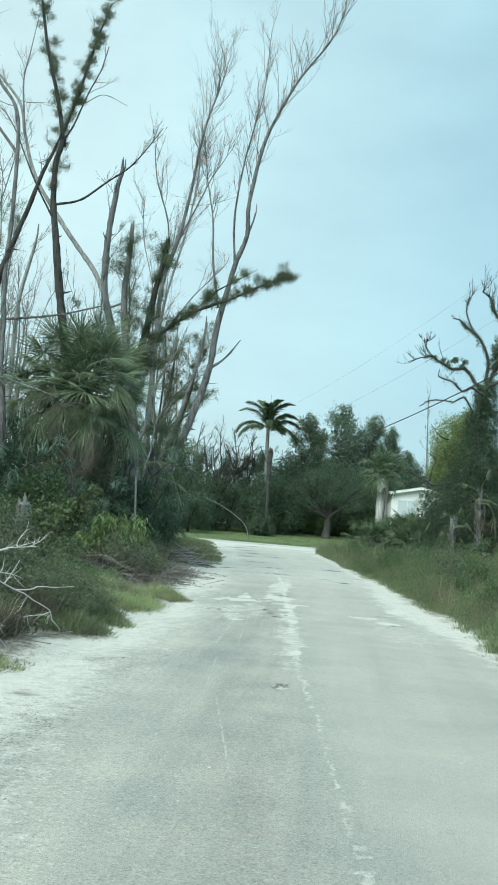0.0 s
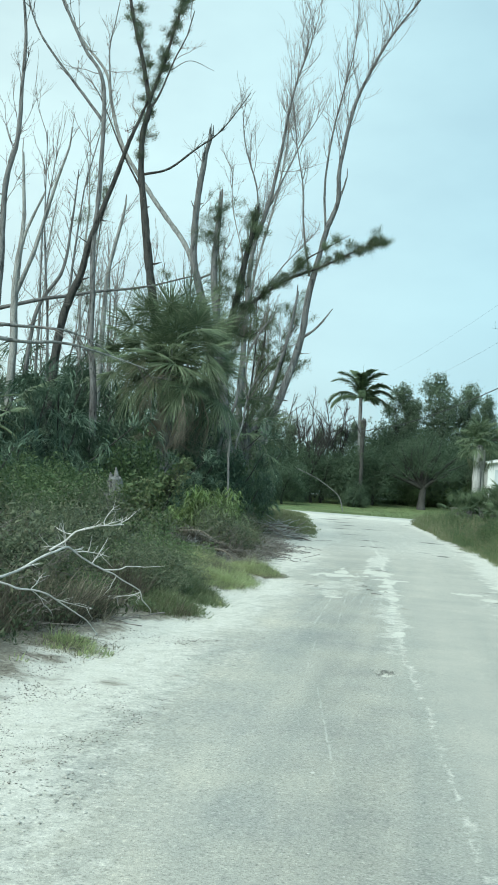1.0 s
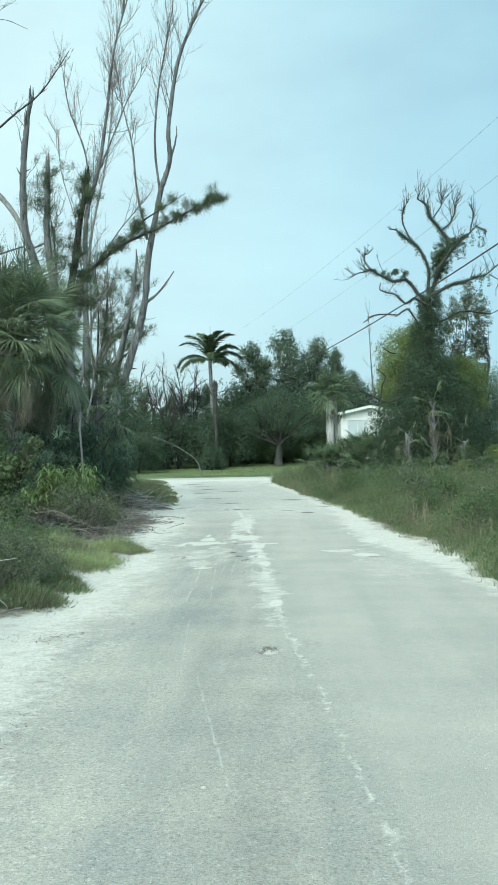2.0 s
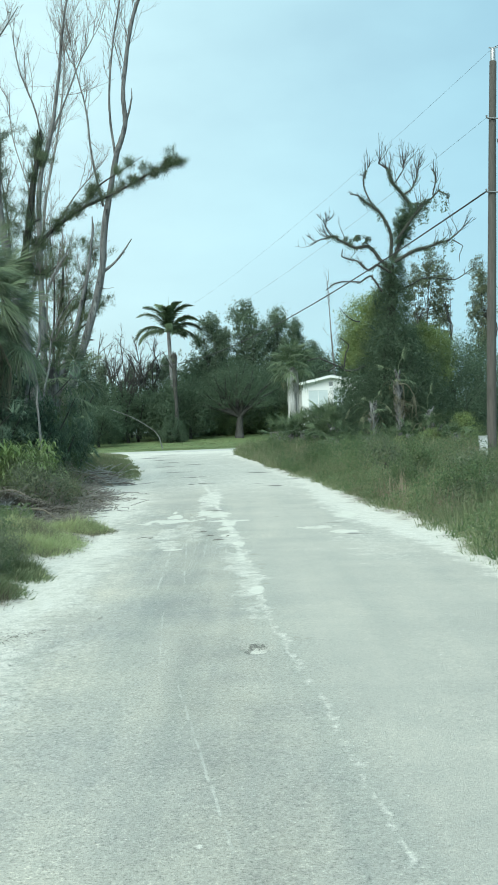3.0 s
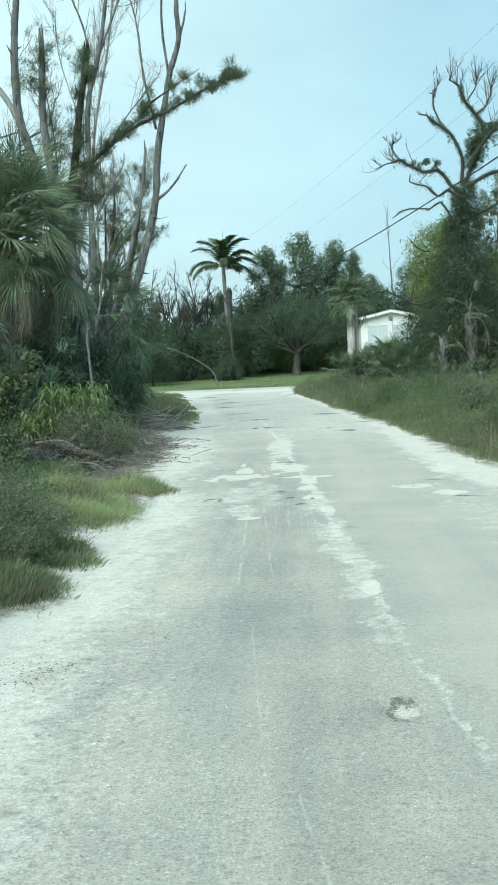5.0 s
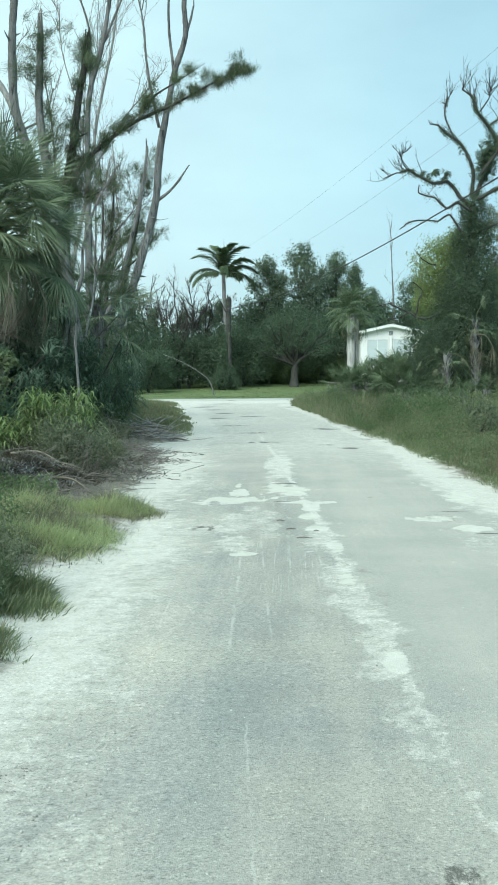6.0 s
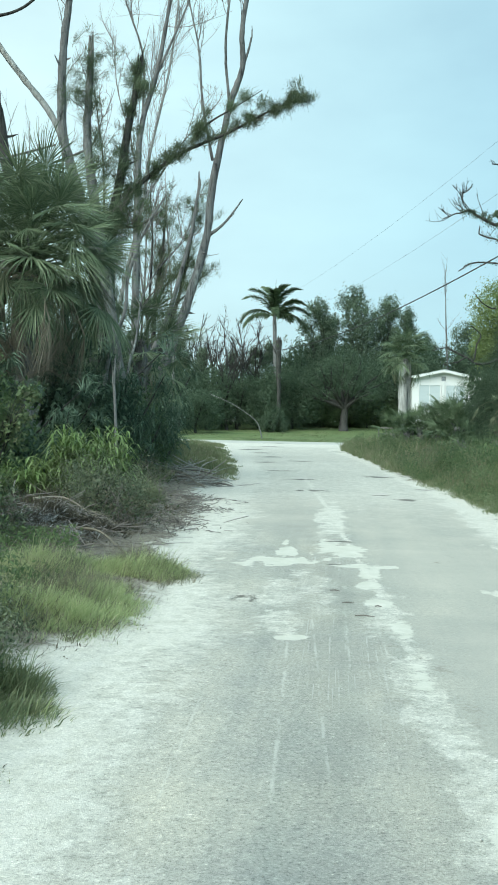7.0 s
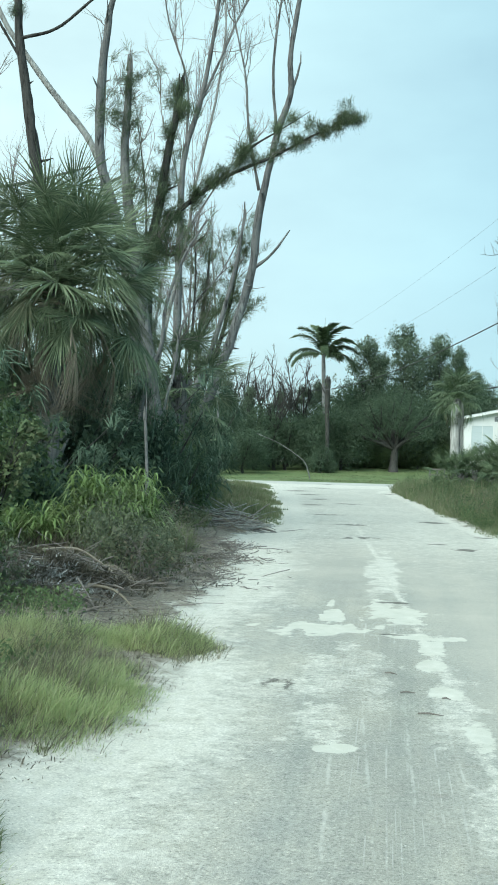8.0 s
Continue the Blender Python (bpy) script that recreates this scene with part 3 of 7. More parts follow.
def leaf_mass(geo, rng, lobes, clumps, per, leaf, aspect=0.45, sigma=0.16, shell=0.75):
    """Clumps of leaves scattered over the skins of the lobes (cx, cy, cz, rx, ry, rz)."""
    lobes = np.asarray(lobes, dtype=np.float64)
    weight = lobes[:, 3] * lobes[:, 5]
    pick = rng.choice(len(lobes), clumps, p=weight / weight.sum())
    d = scatter_dir(rng, clumps)
    rad = shell + (1.1 - shell) * rng.uniform(0, 1, clumps) ** 0.7
    rad *= np.where(rng.uniform(0, 1, clumps) < 0.12, 1.18, 1.0)
    knots = lobes[pick, :3] + d * lobes[pick, 3:] * rad[:, None]
    size = sigma * lobes[pick, 3:].mean(1)
    c = np.repeat(knots, per, 0) + rng.normal(0, 1, (clumps * per, 3)) * np.repeat(size, per)[:, None]
    out = np.repeat(d, per, 0)
    along = scatter_dir(rng, clumps * per) + out * 0.5 + np.array([0, 0, -0.25])
    normal = scatter_dir(rng, clumps * per) * 0.7 + np.array([0, 0, 0.8]) + out * 0.4
    ln = leaf * rng.uniform(0.6, 1.35, clumps * per)
    keep = c[:, 2] > 0.02
    geo.leaves(c[keep], along[keep], normal[keep], ln[keep], ln[keep] * aspect)


# ---- ground and road ----
RIGHT_EDGE = [(-40, 2.7), (13.4, 2.65), (20.7, 2.62), (23, 2.4), (27, 2.25), (32, 2.08), (40, 1.5), (44, 1.27), (55, 0.7), (67, -0.2), (72, -0.2), (78, 3.0), (82, 12.0)]
LEFT_EDGE = [(-40, -1.5), (5, -1.5), (8, -1.95), (10, -1.88), (13, -1.68), (15.4, -1.8), (17, -1.72), (19, -1.8), (20.4, -2.1), (27.5, -2.45), (32, -3.05), (39, -3.05), (45.5, -3.65), (66, -6.1), (77, -7.3), (82, -9.5)]


def edge_x(table, y):
    ys, xs = zip(*table)
    return np.interp(y, ys, xs)


def land(x, y):
    """The height of the ground."""
    x, y = np.asarray(x, float), np.asarray(y, float)
    left = np.clip(edge_x(LEFT_EDGE, y) - x, 0, None)
    right = np.clip(x - edge_x(RIGHT_EDGE, y), 0, None)
    near = np.clip((82 - y) / 10, 0, 1)
    z = near * (0.28 * (1 - np.exp(-left / 1.6)) + 0.18 * (1 - np.exp(-right / 2.5)))
    rise = np.clip((y - 98) / 34, 0, 1)
    return z + 1.3 * rise * rise


def sheet(name, xs, ys, lift, mat, relief=0.0):
    X, Y = np.meshgrid(xs, ys)
    Z = land(X, Y) + lift
    if relief:
        bumps = np.array([noise.noise((a * 0.9, b * 0.9, 3.1)) + 0.5 * noise.noise((a * 2.7, b * 2.7, 7.7)) for a, b in zip(X.ravel(), Y.ravel())]).reshape(X.shape)
        inside = (X > edge_x(LEFT_EDGE, Y) - 1.25) & (X < edge_x(RIGHT_EDGE, Y) + 0.65) & (Y < 84)
        Z = Z + np.where(inside | (Y > 84), 0.0, relief * bumps)
        Z = np.where(inside, land(X, Y) - 0.07, Z)
    g = Geo()
    ny, nx = X.shape
    i, j = np.meshgrid(np.arange(ny - 1), np.arange(nx - 1), indexing="ij")
    g.add(np.stack([X, Y, Z], -1).reshape(-1, 3), np.stack([i * nx + j, i * nx + j + 1, (i + 1) * nx + j + 1, (i + 1) * nx + j], -1).reshape(-1, 4))
    return single(name, g.mesh(name, mat), Matrix.Identity(4), "", "", "", "structure")


far = np.array([20, 30, 45, 70, 120, 250, 600, 1500, 3500])
ground = sheet("ground", np.concatenate([-far[::-1], np.arange(-16, 17, 0.4), far]), np.concatenate([-far[::-1][:-2], np.arange(-24, 84, 0.5), np.arange(84, 150, 2.0), np.array([160, 200, 300, 600, 1500, 3500])]), -0.012, M_GROUND, 0.06)
tagged(ground, "dark soil strewn with leaf litter beside the road", "ground")
lawn = sheet("lawn", np.linspace(-60, 60, 41), np.linspace(90.4, 150, 46), 0.015, M_LAWN)
tagged(lawn, "short green mown lawn beyond the crossing road", "lawn")
cross = sheet("road_crossing", np.linspace(-60, 60, 61), np.linspace(79, 91, 14), 0.02, M_LIME)
tagged(cross, "white limestone gravel road crossing at the end", "road")

# soft drifts of sand, and crisp spills of pale caliche: x, y, half width, half length, strength
PATCHES = [(-0.63, 19.0, 0.33, 1.3, 0.5), (-0.72, 17.5, 0.2, 0.6, 0.55), (2.1, 22.0, 0.4, 3.0, 0.42), (1.9, 17.0, 0.5, 2.2, 0.35), (-0.4, 26.0, 0.2, 3.0, 0.42), (0.2, 15.2, 0.16, 1.6, 0.5), (0.08, 18.0, 0.16, 1.4, 0.5), (0.32, 13.6, 0.14, 1.6, 0.5)]
SPILLS = [(-1.0, 21.15, 0.48, 0.34, 1.0), (-0.9, 21.9, 0.13, 0.55, 1.0), (-0.95, 23.1, 0.05, 0.6, 0.8), (-0.25, 22.2, 0.36, 0.5, 1.0), (-0.42, 22.85, 0.13, 0.7, 0.9), (-0.1, 20.82, 0.38, 0.16, 1.0), (0.03, 20.2, 0.13, 0.5, 0.9),
          (-0.01, 19.5, 0.12, 0.25, 0.9), (0.06, 18.45, 0.15, 0.2, 0.9), (0.19, 17.3, 0.11, 0.5, 0.72), (-0.62, 16.8, 0.19, 0.1, 0.9), (0.24, 15.6, 0.08, 0.7, 0.66), (0.37, 13.1, 0.08, 0.6, 0.68), (1.28, 19.2, 0.22, 0.3, 0.95), (1.62, 18.5, 0.2, 0.22, 0.9), (1.95, 21.5, 0.2, 0.9, 0.8)]
STREAK = [(4, 0.95), (6.7, 0.80), (8, 0.71), (9.2, 0.63), (10.6, 0.51), (13.2, 0.33), (17.8, 0.12), (19.4, 0.05), (24, -0.22), (27.4, -0.4), (32.3, -0.75), (45, -1.6)]
CRACKS = [(-1.7, 43.2, 0.6), (-0.6, 38.2, 0.8), (-1.2, 33.4, 0.9), (0.85, 40.4, 0.7), (1.1, 31.4, 0.35), (-0.35, 67.0, 0.7), (-2.3, 52, 0.9), (-1.0, 57, 0.8), (-2.6, 62, 1.1), (1.6, 18.5, 0.3), (-1.12, 18.54, 0.14), (0.29, 10.44, 0.13), (-0.1, 21.2, 0.15), (0.2, 16.2, 0.1), (-0.35, 24.3, 0.5)]


def build_road():
    rows = np.concatenate([np.arange(-24, 2, 0.5), np.arange(2, 30, 0.07), np.arange(30, 46, 0.12), np.arange(46, 70, 0.18), np.arange(70, 82.5, 0.4)])
    cols = np.linspace(0, 1, 200)
    lo, hi = edge_x(LEFT_EDGE, rows) - 0.12, edge_x(RIGHT_EDGE, rows) + 0.12
    ragged = np.array([(0.16 * noise.noise((0.3, y * 0.8, 1.0)) + 0.08 * noise.noise((0.3, y * 3.1, 5.0)), 0.14 * noise.noise((9.3, y * 0.7, 2.0)) + 0.07 * noise.noise((9.3, y * 2.9, 6.0))) for y in rows])
    lo, hi = lo + ragged[:, 0], hi + ragged[:, 1]
    X = (lo - 1.4)[:, None] + (hi - lo + 2.2)[:, None] * cols[None, :]
    Y = np.repeat(rows[:, None], len(cols), 1)
    flat = list(zip(X.ravel(), Y.ravel()))
    n1 = np.array([noise.noise((a * 1.1, b * 0.35, 0.0)) for a, b in flat]).reshape(X.shape)
    n2 = np.array([noise.noise((a * 4.0, b * 2.2, 4.0)) for a, b in flat]).reshape(X.shape)
    n3 = np.array([noise.noise((a * 11.0, b * 9.0, 8.0)) for a, b in flat]).reshape(X.shape)
    left = X - lo[:, None]
    right = hi[:, None] - X
    wide = np.interp(rows, [-24, 6, 13, 18, 30, 45, 82], [1.25, 1.25, 1.0, 0.85, 0.8, 0.8, 1.5])[:, None]
    verge = np.interp(rows, [-24, 12, 17, 20, 26, 32, 45, 82], [0.35, 0.35, 0.6, 0.95, 0.8, 0.5, 0.35, 1.2])[:, None]
    sand = 0.72 * np.clip((wide + 0.3 - left + 0.15 * n2 + 0.1 * n1) / 1.25, 0, 1) + 0.8 * np.clip((verge - right + 0.12 * n2) / 0.5, 0, 1)
    sand = sand + 0.12 * n1 + 0.06 * n2 + 0.05 * n3
    for x, y, rx, ry, s in PATCHES:
        d = np.sqrt(((X - x) / rx) ** 2 + ((Y - y) / ry) ** 2) + 0.8 * n2 + 0.45 * n3
        sand = np.maximum(sand, (s - 0.05) * np.clip((1.3 - d) / 0.5, 0, 1))
    spill = np.zeros_like(X)
    for x, y, rx, ry, s in SPILLS:
        d = np.sqrt(((X - x) / rx) ** 2 + ((Y - y) / ry) ** 2) + 0.75 * n2 + 0.6 * n3
        spill = np.maximum(spill, s * np.clip((1.75 - d) / 1.5, 0, 1))
    lane = 1 / (1 + np.exp(-np.clip((X - edge_x(STREAK, Y) - 0.15) / 0.12, -30, 30)))
    smooth = np.clip(np.maximum(lane * 0.85, np.clip((Y - 22.5) / 4, 0, 1)) + 0.25 * n1, 0, 1)
    sx = edge_x(STREAK, Y) + 0.045 * n2 + 0.05 * n3
    sw = np.interp(rows, [4, 10, 11, 17, 24, 33, 45], [0.042, 0.042, 0.05, 0.06, 0.055, 0.04, 0.035])[:, None] * (1 + 0.45 * n2)
    sand = np.maximum(sand, np.interp(Y, [26, 34], [0.48, 0.43]) * np.clip((sw - np.abs(X - sx) + 0.03 * n3) / 0.035, 0, 1) * np.clip((42 - Y) / 8, 0, 1))
    seam = np.abs(X - (-0.12 - 0.06 * (Y - 8)) - 0.03 * n2)
    sand = np.maximum(sand, 0.42 * np.clip((0.02 - seam) / 0.02, 0, 1) * (n1 > 0.12) * (Y < 17))
    sand = np.maximum(sand, np.clip((Y - 74) / 8, 0, 1))
    band = np.exp(-((X - edge_x(STREAK, Y) + 0.5) / 0.42) ** 2) * np.clip((36 - Y) / 14, 0, 1)
    sand = sand - 0.12 * band + np.clip((Y - 19) / 34, 0, 0.4)
    drag = np.clip(1.2 * band + 0.5 * np.exp(-((X + 0.75) / 0.5) ** 2) * (Y < 24), 0, 1) * np.clip((n1 + 0.15) / 0.3, 0, 1) * np.clip((Y - 11) / 3, 0, 1) * np.clip((24 - Y) / 3, 0.3, 1)
    worn = np.clip(0.2 * band * (0.7 + 0.6 * n2), 0, 1)
    Z = 0.004 + 0.006 * n1 + 0.004 * n2
    for x, y, w in CRACKS:
        off = (Y - y) - 0.25 * n1 * w - 0.06 * n2
        thick = 0.04 if y < 30 else 0.2
        m = np.clip((w - np.abs(X - x)) / (0.3 * w), 0, 1) * np.clip((thick - np.abs(off)) / (thick * 0.5), 0, 1) * np.clip((n2 + 0.55) / 0.2, 0, 1)
        worn = np.maximum(worn, 0.3 * m)
        Z -= 0.025 * m
    hole = np.clip(1 - np.sqrt(((X - 0.33) / 0.12) ** 2 + ((Y - 10.4) / 0.17) ** 2) + 0.3 * n3, 0, 1)
    Z -= 0.025 * np.minimum(hole * 2, 1)
    Z += 0.03 * np.clip(1 - ((X - (lo + hi)[:, None] / 2) / ((hi - lo)[:, None] / 2)) ** 2, 0, 1) * np.clip((80 - Y) / 20, 0, 1)
    Z = Z + np.clip((Y - 76) / 6, 0, 1) * 0.02
    outside = np.maximum(-left, -right)
    soil = np.clip((outside + 0.25) / 0.9, 0, 1) + 0.35 * n1 + 0.25 * n2
    soil = soil + 0.2 * np.clip((11 - Y) / 2, 0, 1) * np.clip((1.0 - left) / 0.6, 0, 1) * (0.5 + 0.9 * n2)
    soil = np.where(Y > 74, 0.0, soil)
    sand = np.where(outside > -0.1, np.maximum(sand, 0.7), sand)
    Z = np.where(outside > 0, 0.004 + 0.02 * n1 + 0.012 * n2, Z) + land(X, Y) + 0.008
    g = Geo()
    ny, nx = X.shape
    i, j = np.meshgrid(np.arange(ny - 1), np.arange(nx - 1), indexing="ij")
    g.add(np.stack([X, Y, Z], -1).reshape(-1, 3), np.stack([i * nx + j, i * nx + j + 1, (i + 1) * nx + j + 1, (i + 1) * nx + j], -1).reshape(-1, 4))
    me = g.mesh("road", M_ROAD)
    for key, values in (("sand", np.clip(sand, 0, 1)), ("worn", np.clip(worn, 0, 1)), ("soil", np.clip(soil, 0, 1)), ("drag", drag), ("spill", spill), ("smooth", smooth)):
        me.attributes.new(key, "FLOAT", "POINT").data.foreach_set("value", values.ravel().astype(np.float32))
    return single("road", me, Matrix.Identity(4), "pale cracked asphalt lane with white limestone sand drifts", "road", "", "structure")


build_road()


# ---- trees ----
class Tree:
    """A bare or dying tree: limbs are parts, twigs and needles are joined each into one part."""

    def __init__(self, name, base, label, category, seed, mat=M_BARK, twig_mat=M_TWIG, group=""):
        self.rng = np.random.default_rng(seed)
        self.base = np.array(base, float)
        self.root = thing(name, pose(*base), label, category, group)
        self.mat, self.twig_mat, self.twig_geo, self.leaf_geo, self.first, self.girth = mat, twig_mat, Geo(), Geo(), True, 0.72
        self.vine_geo = Geo()

    def limb(self, r0, r1, *pts, sides=8, jitter=0.03, twigs=0, twig_len=0.9, twig_r=0.012, up=0.35, needles=0, needle_spread=0.12, needle_len=0.22, start=0.3, broken=False, mat=None, depth=2, forks=4, needle_from=0.0, vine=0):
        line = spline([np.array(p) - self.base for p in pts], 8)
        run = np.linspace(0, 1, len(line))
        bends = np.linspace(0, 1, max(4, len(line) // 5))
        for axis in range(3):
            sway = self.rng.normal(0, jitter * 0.7, len(bends))
            sway[0] = sway[-1] = 0
            line[:, axis] += np.interp(run, bends, sway)
        radii = self.girth * np.linspace(r0, r1, len(line)) * (1 + 0.05 * self.rng.uniform(-1, 1, len(line)))
        if self.first and r0 > 0.1:
            radii *= 1 + 0.45 * np.exp(-run * 14)
        g = Geo()
        g.tube(line, radii, 10 if r0 > 0.1 else sides, 0.13, self.rng)
        if broken:
            for _ in range(5):
                a = self.rng.uniform(0, 6.28)
                foot = line[-1] + np.array([math.cos(a), math.sin(a), 0]) * r1 * 0.6
                g.tube([foot, foot + (line[-1] - line[-2]) * 0.2, foot + np.array([0, 0, self.rng.uniform(0.15, 0.5)])], [r1 * 0.5, r1 * 0.35, 0.01], 5)
        if r0 > 0.1 and not vine:
            for _ in range(int(3 + 1.2 * len(line) ** 0.5)):
                i = self.rng.integers(int(0.15 * len(line)), len(line) - 1)
                d = self.rng.normal(0, 1, 3) + np.array([0, 0, 0.6])
                d /= np.linalg.norm(d)
                reach = radii[i] + self.rng.uniform(0.05, 0.35)
                g.tube([line[i], line[i] + d * reach * 0.6, line[i] + d * reach + (0, 0, 0.03)], [radii[i] * 0.35, radii[i] * 0.22, 0.008], 5)
        if vine:
            span = np.linalg.norm(np.diff(line, axis=0), axis=1).sum()
            m = int(3.0 * vine * span)
            i = self.rng.integers(0, int(0.75 * len(line)), m)
            drop = self.rng.exponential(0.06, m) * (self.rng.uniform(0, 1, m) < 0.5)
            spot = line[i] + self.rng.normal(0, 1, (m, 3)) * (0.03 + 0.55 * radii[i][:, None]) - np.stack([0 * drop, 0 * drop, drop], -1) + self.rng.uniform(-0.5, 0.5, (m, 1)) * (np.gradient(line, axis=0)[i])
            ln = self.rng.uniform(0.04, 0.085, m)
            self.vine_geo.leaves(spot, scatter_dir(self.rng, m) + (0, 0, -0.7), scatter_dir(self.rng, m), ln, ln * 0.6)
        part("trunk" if self.first else "limb", g.mesh("limb", mat or self.mat), self.root)
        self.first = False
        for _ in range(twigs):
            i = self.rng.integers(int(start * len(line)), len(line) - 1)
            d = line[i + 1] - line[i]
            d = d / np.linalg.norm(d) + self.rng.normal(0, 0.6, 3) + np.array([0, 0, up])
            twig_spray(self.twig_geo, self.rng, line[i], d / np.linalg.norm(d), twig_len * self.rng.uniform(0.5, 1.4), twig_r, depth, up, forks=forks)
        if needles:
            sprigs(self.leaf_geo, self.twig_geo, self.rng, line[int(needle_from * len(line)):], needle_spread, needles, needle_len)
        return self

    def done(self, leaf_mat=M_NEEDLE):
        if self.twig_geo.count:
            tagged(part("twig_tangle", self.twig_geo.mesh("twig_tangle", self.twig_mat), self.root), kind="stuff")
        if self.leaf_geo.count:
            part("needles", self.leaf_geo.mesh("needles", leaf_mat), self.root, "dark green needle tufts")
        return self.root



t = Tree("broken_pine", (-6.4, 37.5, 0.1), "storm-snapped pine trunk with a splintered top", "tree", 11)
t.limb(0.24, 0.10, (-6.2, 37.5, 0.1), (-6.31, 37.50, 2.59), (-6.88, 37.50, 6.30), (-7.40, 37.50, 8.16), (-7.63, 37.50, 9.29), (-7.60, 37.50, 11.19), (-7.48, 37.50, 12.15), (-7.32, 37.50, 13.11), broken=True, jitter=0.02)
t.limb(0.13, 0.03, (-7.54, 37.6, 8.63), (-8.28, 38.25, 9.82), (-9.44, 38.50, 11.25), (-10.61, 38.75, 12.88), (-11.30, 39.00, 14.52), (-11.65, 39.25, 15.82), (-12.78, 39.50, 17.15), (-13.62, 39.75, 18.71), (-14.15, 40.00, 20.09), mat=M_PALEBARK, twigs=4, twig_len=1.5)
t.limb(0.05, 0.015, (-11.30, 39.00, 14.52), (-11.53, 39.00, 16.55), (-11.40, 39.00, 17.56), (-11.21, 39.00, 18.99), twigs=4)
t.limb(0.05, 0.02, (-7.3, 37.5, 8.3), (-6.8, 37.4, 8.6), (-6.5, 37.3, 9.3), twigs=4, twig_len=0.6)
t.done()

t = Tree("broken_pine", (-5.6, 35.4, 0.1), "thick snapped pine with peeling bark", "tree", 12)
t.limb(0.22, 0.09, (-5.5, 35.4, 0.1), (-5.61, 35.40, 2.54), (-6.16, 35.40, 6.03), (-6.44, 35.40, 7.79), (-6.42, 35.40, 9.21), (-6.40, 35.40, 10.29), broken=True, needles=170, needle_spread=0.3, needle_from=0.35, twigs=5, twig_len=0.6)
t.done()

t = Tree("broken_pine", (-5.9, 36.2, 0.1), "leaning pine stub with a long green needled branch", "tree", 13, M_DARKBARK)
t.limb(0.2, 0.10, (-5.8, 36.2, 0.1), (-5.98, 36.20, 3.78), (-6.04, 36.20, 5.88), (-5.78, 36.20, 7.73), (-5.56, 36.20, 9.17), (-5.36, 36.20, 10.13), needles=190, needle_spread=0.16, needle_len=0.18, broken=True, needle_from=0.55)
t.limb(0.05, 0.02, (-6.1, 36.1, 3.6), (-6.15, 36.0, 4.8), (-6.0, 36.0, 6.2), (-5.75, 36.0, 7.0), needles=360, needle_spread=0.3, needle_len=0.2)
t.limb(0.11, 0.02, (-6.04, 36.20, 5.88), (-5.59, 36.33, 7.03), (-4.96, 36.47, 7.70), (-4.33, 36.60, 8.2), (-3.30, 36.73, 8.64), (-2.26, 36.8, 9.2), (-1.38, 36.8, 9.55), needles=420, needle_spread=0.11, needle_len=0.14, twigs=14, twig_len=0.45, start=0.5)
t.limb(0.05, 0.01, (-4.1, 36.6, 8.45), (-3.7, 36.6, 8.9), (-3.1, 36.7, 9.3), (-2.4, 36.8, 9.75), needles=60, needle_spread=0.08)
t.limb(0.06, 0.01, (-5.9, 36.1, 6.4), (-5.3, 35.8, 6.2), (-4.6, 35.6, 6.6), needles=90, needle_spread=0.2, twigs=5)
t.done()

t = Tree("tall_pine", (-7.6, 35.7, 0.1), "tall grey pine with green tufts on forked limbs", "tree", 14, M_DARKBARK)
t.limb(0.22, 0.05, (-7.5, 35.7, 0.1), (-7.85, 35.70, 4.55), (-8.47, 35.70, 7.76), (-8.84, 35.70, 9.56), (-9.10, 35.70, 11.01), (-9.18, 35.70, 12.47), (-9.03, 35.70, 13.58), (-9.49, 35.70, 15.23), (-9.91, 35.70, 16.90), (-10.22, 35.70, 18.39), needles=260, needle_spread=0.13, needle_from=0.5, needle_len=0.16)
t.limb(0.08, 0.03, (-9.03, 35.70, 13.58), (-8.59, 35.70, 15.06), (-8.16, 35.70, 16.72), (-7.80, 35.70, 18.01), needles=230, needle_spread=0.12, needle_len=0.16, twigs=5)
t.limb(0.06, 0.015, (-9.12, 35.70, 11.19), (-8.21, 35.70, 11.44), (-7.34, 35.70, 12.12), (-6.73, 35.70, 12.53), (-6.15, 35.70, 13.30), (-5.75, 35.70, 13.91), twigs=9, twig_len=0.9)
t.limb(0.05, 0.02, (-9.05, 35.70, 13.21), (-8.68, 35.70, 13.86), (-8.37, 35.70, 14.69), (-8.02, 35.70, 15.62), (-7.77, 35.70, 16.54), twigs=4)
t.limb(0.02, 0.008, (-8.4, 35.7, 14.6), (-7.8, 35.7, 14.9), (-7.0, 35.7, 14.6))
t.limb(0.05, 0.01, (-9.0, 35.7, 10.6), (-9.8, 35.7, 12.0), (-10.6, 35.7, 13.6), (-11.2, 35.7, 14.4), twigs=5)
t.done()

t = Tree("leaning_pine", (-7.3, 47.0, 0.1), "slender leaning bare pine with a forked crown", "tree", 15)
t.limb(0.24, 0.03, (-7.4, 47.0, 0.1), (-6.76, 47.00, 2.29), (-5.78, 47.00, 4.92), (-5.03, 47.00, 7.54), (-4.76, 47.00, 9.66), (-4.30, 47.00, 12.03), (-3.88, 47.00, 13.46), (-3.87, 47.00, 14.88), (-3.50, 47.00, 17.25), (-3.01, 47.00, 18.68), (-2.20, 47.00, 20.35), (-1.04, 47.00, 22.02), (-0.45, 47.00, 23.45), twigs=40, twig_len=2.1, twig_r=0.014, start=0.52, up=1.0, jitter=0.02)
t.limb(0.08, 0.04, (-3.88, 47.00, 13.41), (-3.71, 47.00, 13.94), (-3.56, 47.00, 14.51), broken=True)
